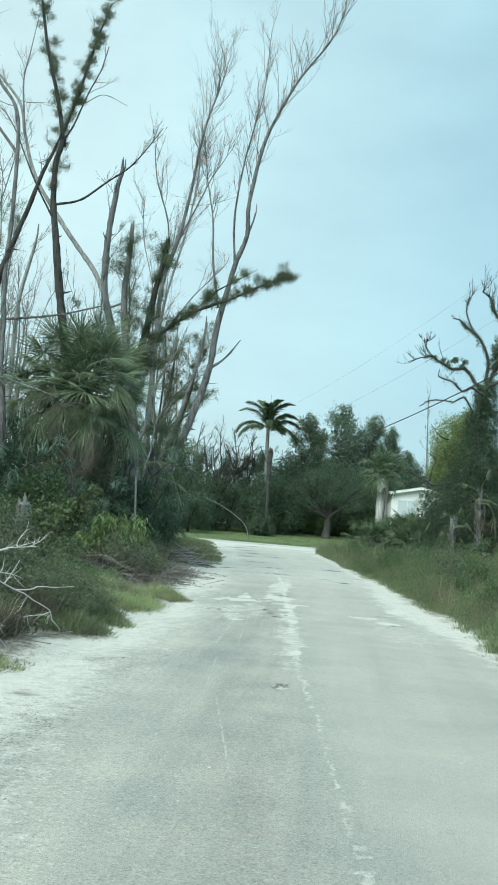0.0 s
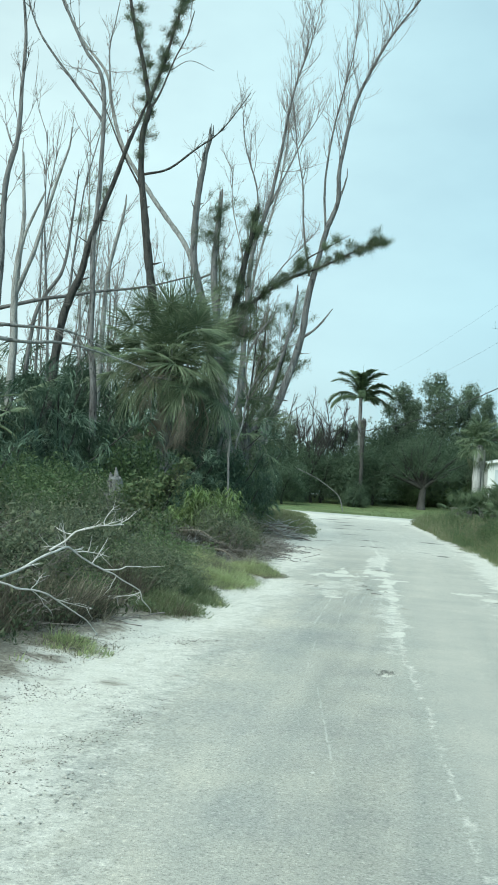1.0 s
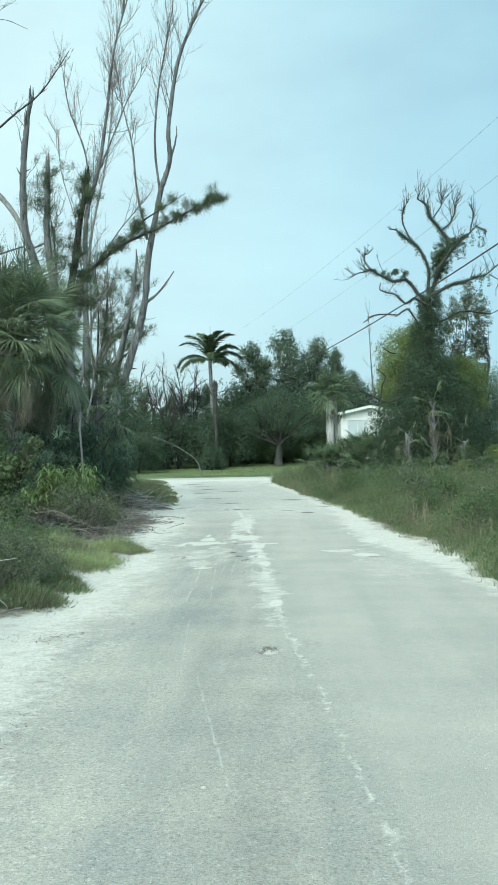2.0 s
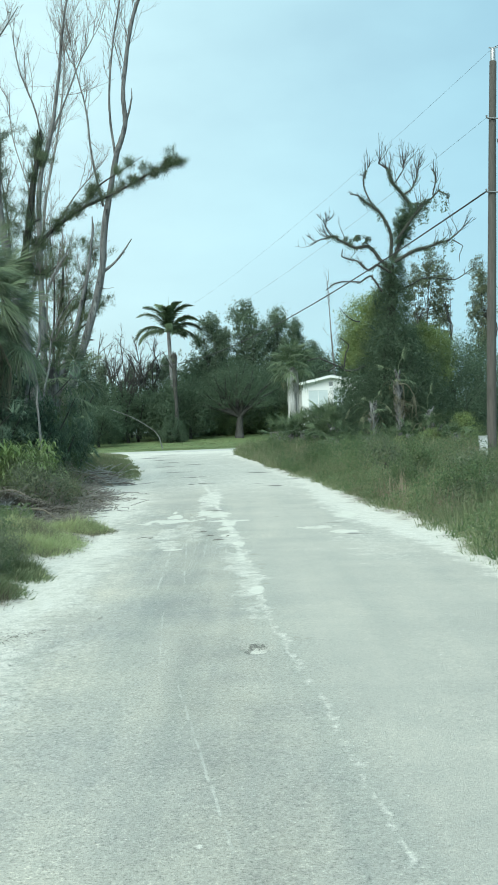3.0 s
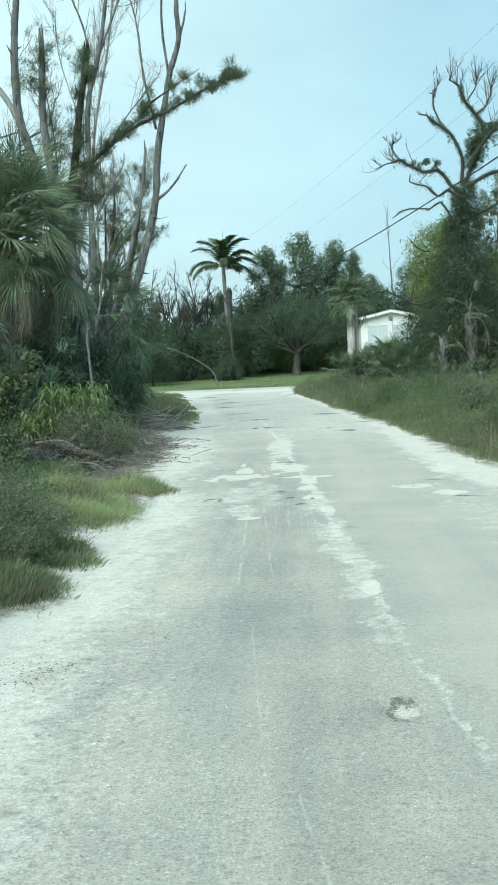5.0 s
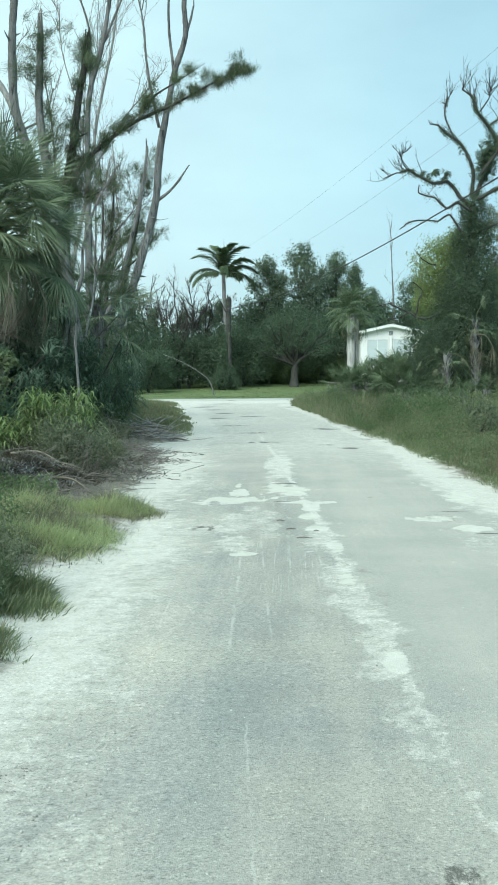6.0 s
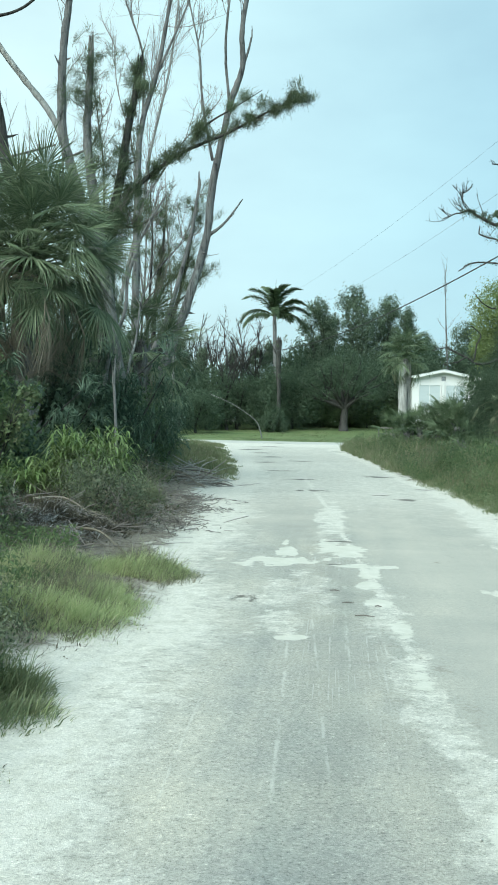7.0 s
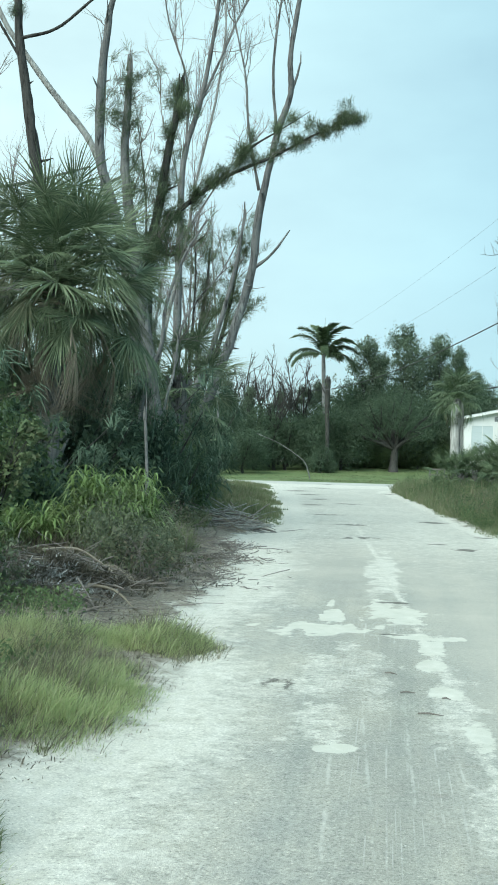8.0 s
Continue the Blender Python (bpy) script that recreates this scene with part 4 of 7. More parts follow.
t.limb(0.09, 0.03, (-4.97, 47.00, 7.77), (-4.38, 47.00, 8.23), (-3.76, 47.00, 9.05), twigs=2, twig_len=0.4)
t.limb(0.07, 0.015, (-4.81, 47.00, 10.36), (-5.20, 47.00, 12.47), (-5.38, 47.00, 14.36), (-5.76, 47.00, 16.01), (-5.98, 47.00, 17.44), twigs=22, twig_len=1.5, up=0.7)
t.limb(0.07, 0.015, (-4.26, 47.00, 12.15), (-4.42, 47.00, 14.15), (-4.25, 47.00, 16.29), (-3.91, 47.00, 18.19), (-3.55, 47.00, 20.34), (-3.51, 47.00, 22.49), twigs=26, twig_len=1.7, up=0.9)
t.limb(0.02, 0.008, (-4.98, 47.00, 7.16), (-4.79, 47.00, 7.14), (-4.52, 47.00, 7.20))
t.done()

t = Tree("pine_snag", (-7.2, 46.5, 0.1), "bare snapped pine stem leaning over", "tree", 16)
t.limb(0.16, 0.06, (-7.4, 46.5, 0.1), (-6.76, 46.50, 3.43), (-6.09, 46.50, 5.32), (-5.54, 46.50, 7.44), (-5.18, 46.50, 9.43), broken=True)
t.done()

t = Tree("bare_pine", (-6.9, 44.0, 0.1), "bare pine with a broom of fine upswept twigs", "tree", 17)
t.limb(0.18, 0.02, (-6.9, 44, 0.1), (-6.82, 44.00, 5.04), (-6.79, 44.00, 8.13), (-6.70, 44.00, 10.79), (-6.26, 44.00, 12.36), (-5.92, 44.00, 14.37), (-5.71, 44.00, 16.16), (-5.24, 44.00, 18.19), (-4.89, 44.00, 19.53), twigs=38, twig_len=2.0, start=0.4, up=0.8, forks=5)
t.limb(0.06, 0.015, (-6.70, 44.00, 10.79), (-6.75, 44.00, 13.01), (-7.33, 44.00, 14.79), (-7.54, 44.00, 16.13), twigs=10, twig_len=1.6, up=0.8)
t.limb(0.06, 0.015, (-6.26, 44.00, 12.36), (-5.59, 44.00, 13.94), (-5.03, 44.00, 15.29), (-4.43, 44.00, 16.19), twigs=10, twig_len=1.4, up=0.8)
t.limb(0.05, 0.015, (-6.79, 44.00, 8.13), (-5.9, 44.2, 9.6), (-5.2, 44.3, 10.6), (-4.6, 44.3, 11.3), twigs=7, twig_len=1.2, up=0.5)
t.done()

t = Tree("bare_pine", (-10.0, 54.0, 0.1), "pale bare pine with thin upright twigs", "tree", 18, M_PALEBARK)
t.limb(0.16, 0.03, (-10.1, 54, 0.1), (-9.97, 54.00, 2.63), (-9.48, 54.00, 5.31), (-9.17, 54.00, 7.10), (-8.49, 54.00, 9.99), (-8.21, 54.00, 12.22), (-7.52, 54.00, 15.55), (-7.14, 54.00, 18.22), (-7.32, 54.00, 20.45), twigs=34, twig_len=2.0, start=0.35, up=0.8, forks=5)
t.limb(0.05, 0.015, (-8.5, 54, 9.9), (-8.9, 54, 12.5), (-9.6, 54, 15), (-9.7, 54, 17), twigs=9, twig_len=1.7, up=0.8)
t.done()

t = Tree("needled_pine", (-7.6, 52.0, 0.1), "slim pine with sparse drooping needles", "tree", 19, M_DARKBARK)
t.limb(0.16, 0.05, (-7.6, 52, 0.1), (-7.61, 52.00, 3.05), (-7.54, 52.00, 6.01), (-7.31, 52.00, 7.70), (-7.21, 52.00, 9.40), needles=330, needle_spread=0.3, twigs=10, needle_from=0.25)
t.limb(0.05, 0.015, (-7.5, 52, 6), (-6.9, 51.8, 6.9), (-6.3, 51.6, 7.3), needles=80, needle_spread=0.2)
t.done()
t = Tree("needled_pine", (-8.0, 50.0, 0.1), "leaning thin pine with tufts of needles", "tree", 20, M_DARKBARK)
t.limb(0.14, 0.05, (-8.2, 50, 0.1), (-7.55, 50.00, 2.58), (-6.42, 50.00, 5.81), (-5.97, 50.00, 7.82), (-5.72, 50.00, 9.62), needles=320, needle_spread=0.28, twigs=8, needle_from=0.35)
t.limb(0.05, 0.01, (-6.4, 50, 5.8), (-5.7, 49.6, 6.4), (-5.2, 49.4, 7.0), needles=70, needle_spread=0.2)
t.done()

t = Tree("bleached_tree", (-10.6, 30.0, 0.2), "pale barkless dead tree with forked stems", "tree", 21, M_PALEBARK)
t.limb(0.24, 0.04, (-10.6, 30, 0.2), (-10.62, 30.00, 1.96), (-10.71, 30.00, 4.40), (-10.76, 30.00, 6.54), (-10.67, 30.00, 8.09), (-10.85, 30.00, 10.10), broken=True, twigs=3)
t.limb(0.10, 0.02, (-10.74, 30.00, 6.24), (-10.33, 30.00, 7.49), (-9.91, 30.00, 9.04), (-9.63, 30.00, 10.13), (-9.53, 30.00, 10.83), twigs=4)
t.limb(0.08, 0.02, (-10.73, 30.00, 6.55), (-10.60, 30.00, 7.79), (-10.21, 30.00, 8.88), (-10.15, 30.00, 9.04))
t.done()
t = Tree("bare_pine", (-9.1, 28.8, 0.2), "dark leaning bare pine", "tree", 22, M_DARKBARK)
t.limb(0.18, 0.04, (-9.2, 28.8, 0.2), (-9.10, 28.80, 3.46), (-8.94, 28.80, 5.51), (-8.54, 28.80, 6.70), (-8.26, 28.80, 7.88), (-7.79, 28.80, 9.37), (-7.42, 28.80, 10.40), (-7.15, 28.80, 11.14), twigs=6)
t.done()
t = Tree("bare_pine", (-7.9, 28.9, 0.2), "thin upright bare pine with a crooked top", "tree", 23)
t.limb(0.13, 0.03, (-7.9, 28.9, 0.2), (-7.96, 28.80, 3.24), (-8.13, 28.80, 4.97), (-8.24, 28.80, 6.71), (-8.27, 28.80, 8.91), (-8.36, 28.80, 11.42), (-8.95, 28.80, 12.52), (-9.64, 28.80, 13.79), (-9.90, 28.80, 14.69), twigs=9)
t.limb(0.06, 0.02, (-8.30, 28.8, 10.6), (-8.9, 28.8, 11.3), (-9.8, 28.8, 12.4), (-10.4, 28.8, 13.4), (-10.8, 28.8, 14.8), twigs=5)
t.done()
t = Tree("bare_pine", (-10.4, 28.0, 0.2), "tall grey bare pine with whippy twigs", "tree", 24)
t.limb(0.15, 0.03, (-10.4, 28, 0.2), (-10.40, 28.00, 3.5), (-10.42, 28.00, 6.46), (-10.46, 28.00, 8.62), (-10.26, 28.00, 9.78), (-10.21, 28.00, 11.38), (-10.32, 28.00, 13.14), (-10.50, 28.00, 14.31), twigs=16, twig_len=1.2)
t.done()
t = Tree("bleached_tree", (-9.2, 33.0, 0.2), "short pale broken stem among pines", "tree", 25, M_PALEBARK)
t.limb(0.13, 0.04, (-9.2, 33, 0.2), (-9.16, 33.00, 5.53), (-9.13, 33.00, 7.20), (-8.84, 33.00, 8.90), (-8.76, 33.00, 9.49), broken=True, twigs=4)
t.done()
t = Tree("bleached_tree", (-11.5, 33.0, 0.2), "thin crooked dead tree", "tree", 26)
t.limb(0.13, 0.02, (-11.6, 33, 0.2), (-11.5, 33, 3), (-11.30, 33.00, 6.09), (-10.54, 33.00, 7.56), (-10.33, 33.00, 9.18), (-10.27, 33.00, 10.54), twigs=7)
t.limb(0.09, 0.03, (-12.54, 31.00, 5.70), (-10.78, 31.50, 6.32), (-9.46, 32.00, 6.67), (-7.95, 32.50, 6.99), (-6.60, 33.00, 7.48), twigs=5)
t.limb(0.05, 0.02, (-12.6, 33, 0.3), (-12.6, 32, 3.0), (-12.54, 31.00, 5.70))
t.done()
t = Tree("fallen_pine", (-8.6, 19.6, 0.2), "toppled dead tree with long grey reaching branches", "tree", 27, M_PALEBARK)
t.limb(0.14, 0.07, (-8.6, 19.6, 0.2), (-8.6, 19.7, 2.2), (-8.2, 19.8, 3.6), (-7.7, 20, 3.9))
t.limb(0.06, 0.01, (-7.67, 20.00, 3.87), (-6.90, 20.75, 3.81), (-6.29, 21.50, 3.90), (-5.73, 22.25, 3.83), (-5.09, 23.00, 3.66), twigs=6, twig_len=0.7, up=0.0)
t.limb(0.05, 0.01, (-7.69, 20.00, 4.05), (-6.80, 21.00, 4.12), (-6.13, 22.00, 4.09), (-5.84, 23.00, 3.88), twigs=6, twig_len=0.7, up=0.0)
t.done()

t = Tree("bleached_tree", (-5.65, 34.0, 0.2), "pale grey stem bending between palm and pines", "tree", 29, M_BARK)
t.limb(0.075, 0.03, (-5.7, 34, 0.2), (-5.61, 34, 2.5), (-5.42, 34, 3.32), (-5.2, 34, 4.0), (-5.15, 34, 4.68), (-4.96, 34, 5.36), (-4.73, 34, 5.91), (-4.3, 34, 6.6), jitter=0.01, twigs=6, twig_len=0.9, start=0.5)
t.limb(0.05, 0.018, (-5.3, 34.1, 0.2), (-5.22, 34.5, 2.55), (-5.13, 35, 3.4), (-4.98, 35, 4.39), (-4.61, 35, 5.1), (-4.12, 35, 5.67), (-3.7, 35, 6.5), jitter=0.01, twigs=7, twig_len=0.9, start=0.4)
t.done()
t = Tree("bleached_tree", (-4.34, 29.0, 0.2), "thin grey snapped stem in front of shrubs", "tree", 30, M_BARK)
t.limb(0.045, 0.035, (-4.32, 29, 0.15), (-4.36, 29, 1.35), (-4.41, 29, 2.2), jitter=0.0, broken=True)
t.done()


def whip_tree(x, y, h, seed, mat, lean=0.0, needles=0):
    """A thin dead pine with long upswept twigs."""
    r = np.random.default_rng(seed)
    t = Tree("thin_pine", (x, y, 0.15), "thin grey pine with sparse upswept twigs", "tree", seed, mat, M_TWIG, "thin pines")
    t.limb(r.uniform(0.07, 0.12), 0.015, (x, y, 0.15), (x + lean * 0.3 + r.normal(0, 0.15), y, h * 0.35), (x + lean * 0.6 + r.normal(0, 0.2), y, h * 0.7), (x + lean, y, h), twigs=int(1.2 * h), forks=3, twig_len=1.6, twig_r=0.013, start=0.3, jitter=0.13, up=0.8, needles=needles, needle_spread=0.3, needle_from=0.3)
    return t.done()


rng = np.random.default_rng(28)
for k in range(22):
    x, y = rng.uniform(-14.5, -6.0), rng.uniform(38, 60)
    whip_tree(x - (y - 38) * 0.08, y, rng.uniform(8, 13.5), 300 + k, (M_BARK, M_PALEBARK, M_DARKBARK)[k % 3], rng.normal(0.3, 0.8), 60 if k % 3 == 2 else 0)
for k in range(10):
    whip_tree(rng.uniform(-15, -9.5), rng.uniform(31, 42), rng.uniform(8, 14), 340 + k, (M_BARK, M_PALEBARK)[k % 2], rng.normal(0.3, 0.8), 30 if k % 3 == 0 else 0)

# the tall vine-hung dead tree across the road
t = Tree("vine_covered_tree", (7.0, 57.5, 0.1), "dead spreading tree wrapped in dark hanging vines", "tree", 31, M_DARKBARK, M_DARKBARK)
t.girth = 0.47
V = dict(jitter=0.17, twig_r=0.017, depth=1, forks=3, up=0.75)
t.limb(0.85, 0.252, (6.9, 57.5, 0.10), (7.31, 57.5, 3.36), (7.73, 57.5, 7.09), (7.82, 57.5, 9.20))
t.limb(0.202, 0.036, (7.81, 57.5, 8.95), (7.13, 57.5, 9.85), (6.21, 57.5, 10.26), (5.29, 57.5, 10.67), (4.89, 57.5, 10.69), (4.62, 57.5, 10.45), (3.88, 57.5, 10.30), twigs=13, twig_len=0.9, **V, vine=90)
t.limb(0.050, 0.014, (4.95, 57.5, 10.68), (4.73, 57.5, 11.19), (4.93, 57.5, 11.49), twigs=9, twig_len=0.48, **V)
t.limb(0.043, 0.014, (5.03, 57.5, 10.68), (4.65, 57.5, 11.19), (4.28, 57.5, 11.70), twigs=6, twig_len=0.32, **V)
t.limb(0.144, 0.043, (7.68, 57, 8.76), (7.03, 57, 9.05), (6.11, 57, 9.27), (5.59, 57, 9.48), (5.4, 57, 9.93), twigs=6, twig_len=0.40, **V, vine=25)
t.limb(0.187, 0.050, (7.85, 58, 9.52), (7.78, 58, 11.00), (7.15, 58, 12.02), (6.37, 58, 12.55), (5.98, 58, 12.76), twigs=12, twig_len=0.40, **V, vine=120)
t.limb(0.086, 0.022, (7.1, 58, 12.02), (6.54, 58, 13.28), (6.57, 58, 13.96), (6.98, 58, 14.16), twigs=9, twig_len=0.8, **V, vine=25)
t.limb(0.216, 0.043, (7.91, 57.5, 9.44), (8.53, 57.5, 11.36), (8.45, 57.5, 12.59), (7.95, 57.5, 13.34), (7.59, 57.5, 14.10), (7.47, 57.5, 14.39), twigs=15, twig_len=1.0, start=0.5, **V, vine=150)
t.limb(0.086, 0.022, (8.5, 57.5, 12.54), (9, 57.5, 13.05), (9.27, 57.5, 14.12), twigs=15, twig_len=1.0, **V, vine=50)
t.limb(0.072, 0.022, (8.1, 57.5, 13.14), (8.5, 57.5, 13.88), (8.6, 57.5, 14.52), twigs=12, twig_len=0.9, **V)
t.limb(0.173, 0.058, (8.07, 57, 10.33), (9.13, 57, 11.61), (9.68, 57, 12.18), (10.17, 57, 12.64), twigs=9, **V, vine=150)
t.limb(0.072, 0.022, (9.82, 57, 12.38), (10.04, 57, 13.25), (9.88, 57, 13.67), twigs=9, twig_len=0.8, **V, vine=20)
t.limb(0.065, 0.022, (10.1, 57, 12.59), (10.5, 57, 12.40), (10.6, 57, 11.94), **V, vine=90)
t.limb(0.187, 0.043, (7.84, 56.5, 9.18), (8.7, 56.5, 9.69), (9.76, 56.5, 9.93), (10.68, 56.5, 10.17), (11.37, 56.5, 10.93), twigs=14, twig_len=0.9, start=0.5, **V, vine=110)
t.limb(0.050, 0.022, (10.6, 56.5, 10.15), (10.85, 56.5, 9.55), (10.9, 56.5, 9.09), **V)
t.limb(0.101, 0.043, (7.18, 56.5, 7.79), (6.54, 56.5, 8.30), (5.76, 56.5, 8.39), (4.57, 56.5, 8.24), (4.5, 56.5, 7.95), **V, vine=15)
t.limb(0.115, 0.029, (7.98, 57.5, 7.88), (8.79, 57.5, 8.16), (9.87, 57.5, 8.45), (11.07, 57.5, 8.52), (11.89, 57.5, 9.01), twigs=9, twig_len=0.40, **V, vine=25)
t.limb(0.115, 0.036, (6.3, 57, 4.32), (5.63, 57, 4.22), (4.97, 57, 4.39), (4.32, 57, 4.82), (3.93, 57, 4.89), (3.52, 57, 4.67), twigs=9, twig_len=0.32, **V, vine=20)
t.limb(0.072, 0.029, (4.97, 57, 4.39), (4.6, 57, 4.10), (4, 57, 4.05), **V)
t.limb(0.086, 0.022, (5.3, 57, 4.30), (5.55, 57, 5.00), (5.45, 57, 5.50), (5.2, 57, 5.70), **V)
t.limb(0.086, 0.022, (6.07, 56.5, 6.41), (5.68, 56.5, 6.56), (5.12, 56.5, 7.11), **V)
vines = t.vine_geo
rng = np.random.default_rng(33)
COLUMN = [(0.87, 0, 8.6, 0.58, 0.5, 0.9), (0.8, 0, 7.2, 0.85, 0.7, 1.2), (0.65, 0, 5.3, 1.2, 1.0, 1.5), (0.4, 0, 3.2, 1.9, 1.4, 1.6), (2.2, 0, 2.3, 1.2, 1.0, 1.5), (-1.3, 0.3, 2.6, 0.9, 0.8, 1.4), (0.3, -0.7, 1.1, 2.3, 1.0, 1.1), (1.35, 0, 10.6, 0.4, 0.35, 0.9), (2.0, -0.3, 11.6, 0.55, 0.35, 0.45), (1.5, 0, 11.3, 0.5, 0.4, 0.7), (-0.9, 0, 10.3, 0.8, 0.2, 0.2)]
leaf_mass(vines, rng, COLUMN, 1800, 60, 0.055, 0.5, 0.14, 0.6)
leaf_mass(vines, rng, COLUMN[:3], 800, 44, 0.052, 0.5, 0.16, 0.65)
leaf_mass(vines, rng, [(x, y, z, rx * 0.7, ry * 0.7, rz * 0.8) for x, y, z, rx, ry, rz in COLUMN], 420, 8, 0.26, 0.55, 0.25, 0.1)
for x, y, z in ((2.2, -0.4, 11.4), (2.5, -0.5, 11.7), (1.9, -0.3, 11.3), (2.9, -0.5, 12.2), (3.2, -0.6, 12.4), (3.45, -0.5, 12.0), (3.2, -1.0, 10.0), (3.6, -1.0, 10.2), (0.3, 0.4, 11.8), (-1.2, 0, 10.4)):
    m, fall = 45, rng.uniform(0.4, 1.0)
    s = rng.uniform(0, 1, m)
    spot = np.stack([x + rng.normal(0, 0.06, m), y + rng.normal(0, 0.06, m), z - s * fall], -1)
    ln = rng.uniform(0.06, 0.12, m)
    vines.leaves(spot, scatter_dir(rng, m) + (0, 0, -0.8), scatter_dir(rng, m), ln, ln * 0.6)
part("vines", vines.mesh("vines", M_LEAF_DARK), t.root, "dark leafy vines smothering the trunk")
t.done()


# ---- leafy trees and shrubs ----
def leafy_shape(name, seed, lobes, clumps, per, leaf, mat, trunk_h, trunk_r, label, category, sigma=0.16, shell=0.7, aspect=0.45, bark=M_DARKBARK, stems=1, group="", limbs=1.0):
    """A tree or shrub: trunk with limbs into each lobe, and a crown of many leaves."""
    rng = np.random.default_rng(seed)
    root = thing(name, Matrix.Identity(4), label, category, group)
    wood = Geo()
    for s in range(stems):
        foot = np.array([rng.normal(0, 0.25) * (stems > 1), rng.normal(0, 0.25) * (stems > 1), -0.1])
        top = np.array([rng.normal(0, 0.12) * trunk_h * 0.4, rng.normal(0, 0.12) * trunk_h * 0.4, trunk_h])
        wood.tube(spline([foot, (foot + top) / 2 + rng.normal(0, 0.06 * trunk_h, 3) * (1, 1, 0), top], 4), np.linspace(trunk_r, trunk_r * 0.6, 9), 7, 0.12, rng)
        for lobe in lobes:
            c = np.array(lobe[:3])
            mid = (top + c) / 2 + rng.normal(0, 0.08, 3) * trunk_h
            wood.tube(spline([top, mid, c + rng.normal(0, 0.2, 3) * lobe[3]], 4), np.linspace(trunk_r * 0.55, trunk_r * 0.12, 9) * limbs, 5, 0.1, rng)
            for _ in range(4):
                e = c + scatter_dir(rng, 1, 0.3)[0] * np.array(lobe[3:]) * 0.9
                wood.tube(spline([mid, (mid + e) / 2 + rng.normal(0, 0.1, 3) * lobe[3], e], 3), np.linspace(trunk_r * 0.22, trunk_r * 0.05, 7) * limbs, 4, cap=False)
    part("trunk" if stems == 1 else "woody_base", wood.mesh("wood", bark), root)
    crown = Geo()
    leaf_mass(crown, rng, lobes, clumps, per, leaf, aspect, sigma, shell)
    inner = [(x, y, z, rx * 0.6, ry * 0.6, rz * 0.6) for x, y, z, rx, ry, rz in lobes]
    leaf_mass(crown, rng, inner, max(30, clumps // 6), 7, leaf * 2.3, 0.55, 0.3, 0.2)
    part("crown", crown.mesh("crown", mat), root)
    return root


def place(proto, rows, used):
    """Puts the first row's pose on the proto itself and copies it to the rest."""
    for k, (x, y, s, turn, squash) in enumerate(rows):
        m = pose(x, y, float(land(x, y)) - 0.03, 0, 0, turn) @ Matrix.Diagonal((s, s, s * squash, 1))
        if k == 0 and not used:
            proto.matrix_basis = m
        else:
            copy_thing_scaled(proto, m)


def copy_thing_scaled(proto, m):
    keep = proto.scale.copy()
    proto.scale = (1, 1, 1)
    ob = copy_thing(proto, m)
    proto.scale = keep
    return ob


def spread_rows(rng, n, x0, x1, y0, y1, s0, s1, squash=(0.85, 1.15), clear=0.6):
    rows = []
    while len(rows) < n:
        x, y = rng.uniform(x0, x1), rng.uniform(y0, y1)
        s = rng.uniform(s0, s1)
        bank = min(float(edge_x(LEFT_EDGE, y)), -0.9 - 0.105 * (y - 8)) if y > 36 else float(edge_x(LEFT_EDGE, y))
        if bank - max(clear, 1.9 if y > 36 else 0) * s < x < edge_x(RIGHT_EDGE, y) + clear * s and y < 100:
            continue
        if x < 0 and y < 30.5 and x > -10.0 and s > 0.9:
            continue
        rows.append((x, y, s, rng.uniform(0, 360), rng.uniform(*squash)))
    return rows


rng = np.random.default_rng(5)
# dark broadleaf shrubs, about one metre in radius at scale one
shrub_a = leafy_shape("shrub", 41, [(0, 0, 0.9, 0.9, 0.9, 0.75), (0.5, 0.2, 0.6, 0.6, 0.6, 0.6), (-0.5, -0.2, 0.55, 0.6, 0.6, 0.55)], 190, 24, 0.085, M_LEAF_DARK, 0.4, 0.05, "dense dark green shrub in the roadside thicket", "shrub", 0.14, 0.6, stems=3, group="thicket shrubs")
shrub_b = leafy_shape("shrub", 42, [(0, 0, 0.8, 0.8, 0.8, 0.8), (0.4, 0.4, 0.5, 0.7, 0.5, 0.5), (-0.4, 0.3, 0.7, 0.5, 0.6, 0.6)], 190, 24, 0.085, M_LEAF_MID, 0.4, 0.04, "mid-green leafy shrub beside the road", "shrub", 0.15, 0.55, stems=3, group="thicket shrubs")
shrub_c = leafy_shape("shrub", 43, [(0, 0, 0.6, 0.9, 0.9, 0.55), (0.6, 0, 0.4, 0.5, 0.6, 0.4)], 170, 26, 0.06, M_LEAF_GREY, 0.3, 0.03, "grey-green weedy shrub on the verge", "shrub", 0.17, 0.5, 0.3, stems=4, group="thicket shrubs")


def feathery_shrub(name, seed, label):
    """A young pine or weed with soft needles from many upright stems."""
    rng = np.random.default_rng(seed)
    root = thing(name, Matrix.Identity(4), label, "shrub", "thicket shrubs")
    stems, soft = Geo(), Geo()
    for _ in range(12):
        foot = np.array([*rng.normal(0, 0.25, 2), -0.05])
        tip = np.array([*rng.normal(0, 0.75, 2), rng.uniform(0.9, 2.0)])
        line = spline([foot, (foot + tip) / 2 + rng.normal(0, 0.12, 3), tip], 6)
        stems.tube(line, np.linspace(0.03, 0.008, len(line)), 4, cap=False)
        tufts(soft, rng, line[2:], 0.15, 17, 0.2, 0.017, 0.5)
    part("woody_base", stems.mesh("woody_base", M_DARKBARK), root)
    part("needles", soft.mesh("needles", M_NEEDLE_DARK), root)
    return root


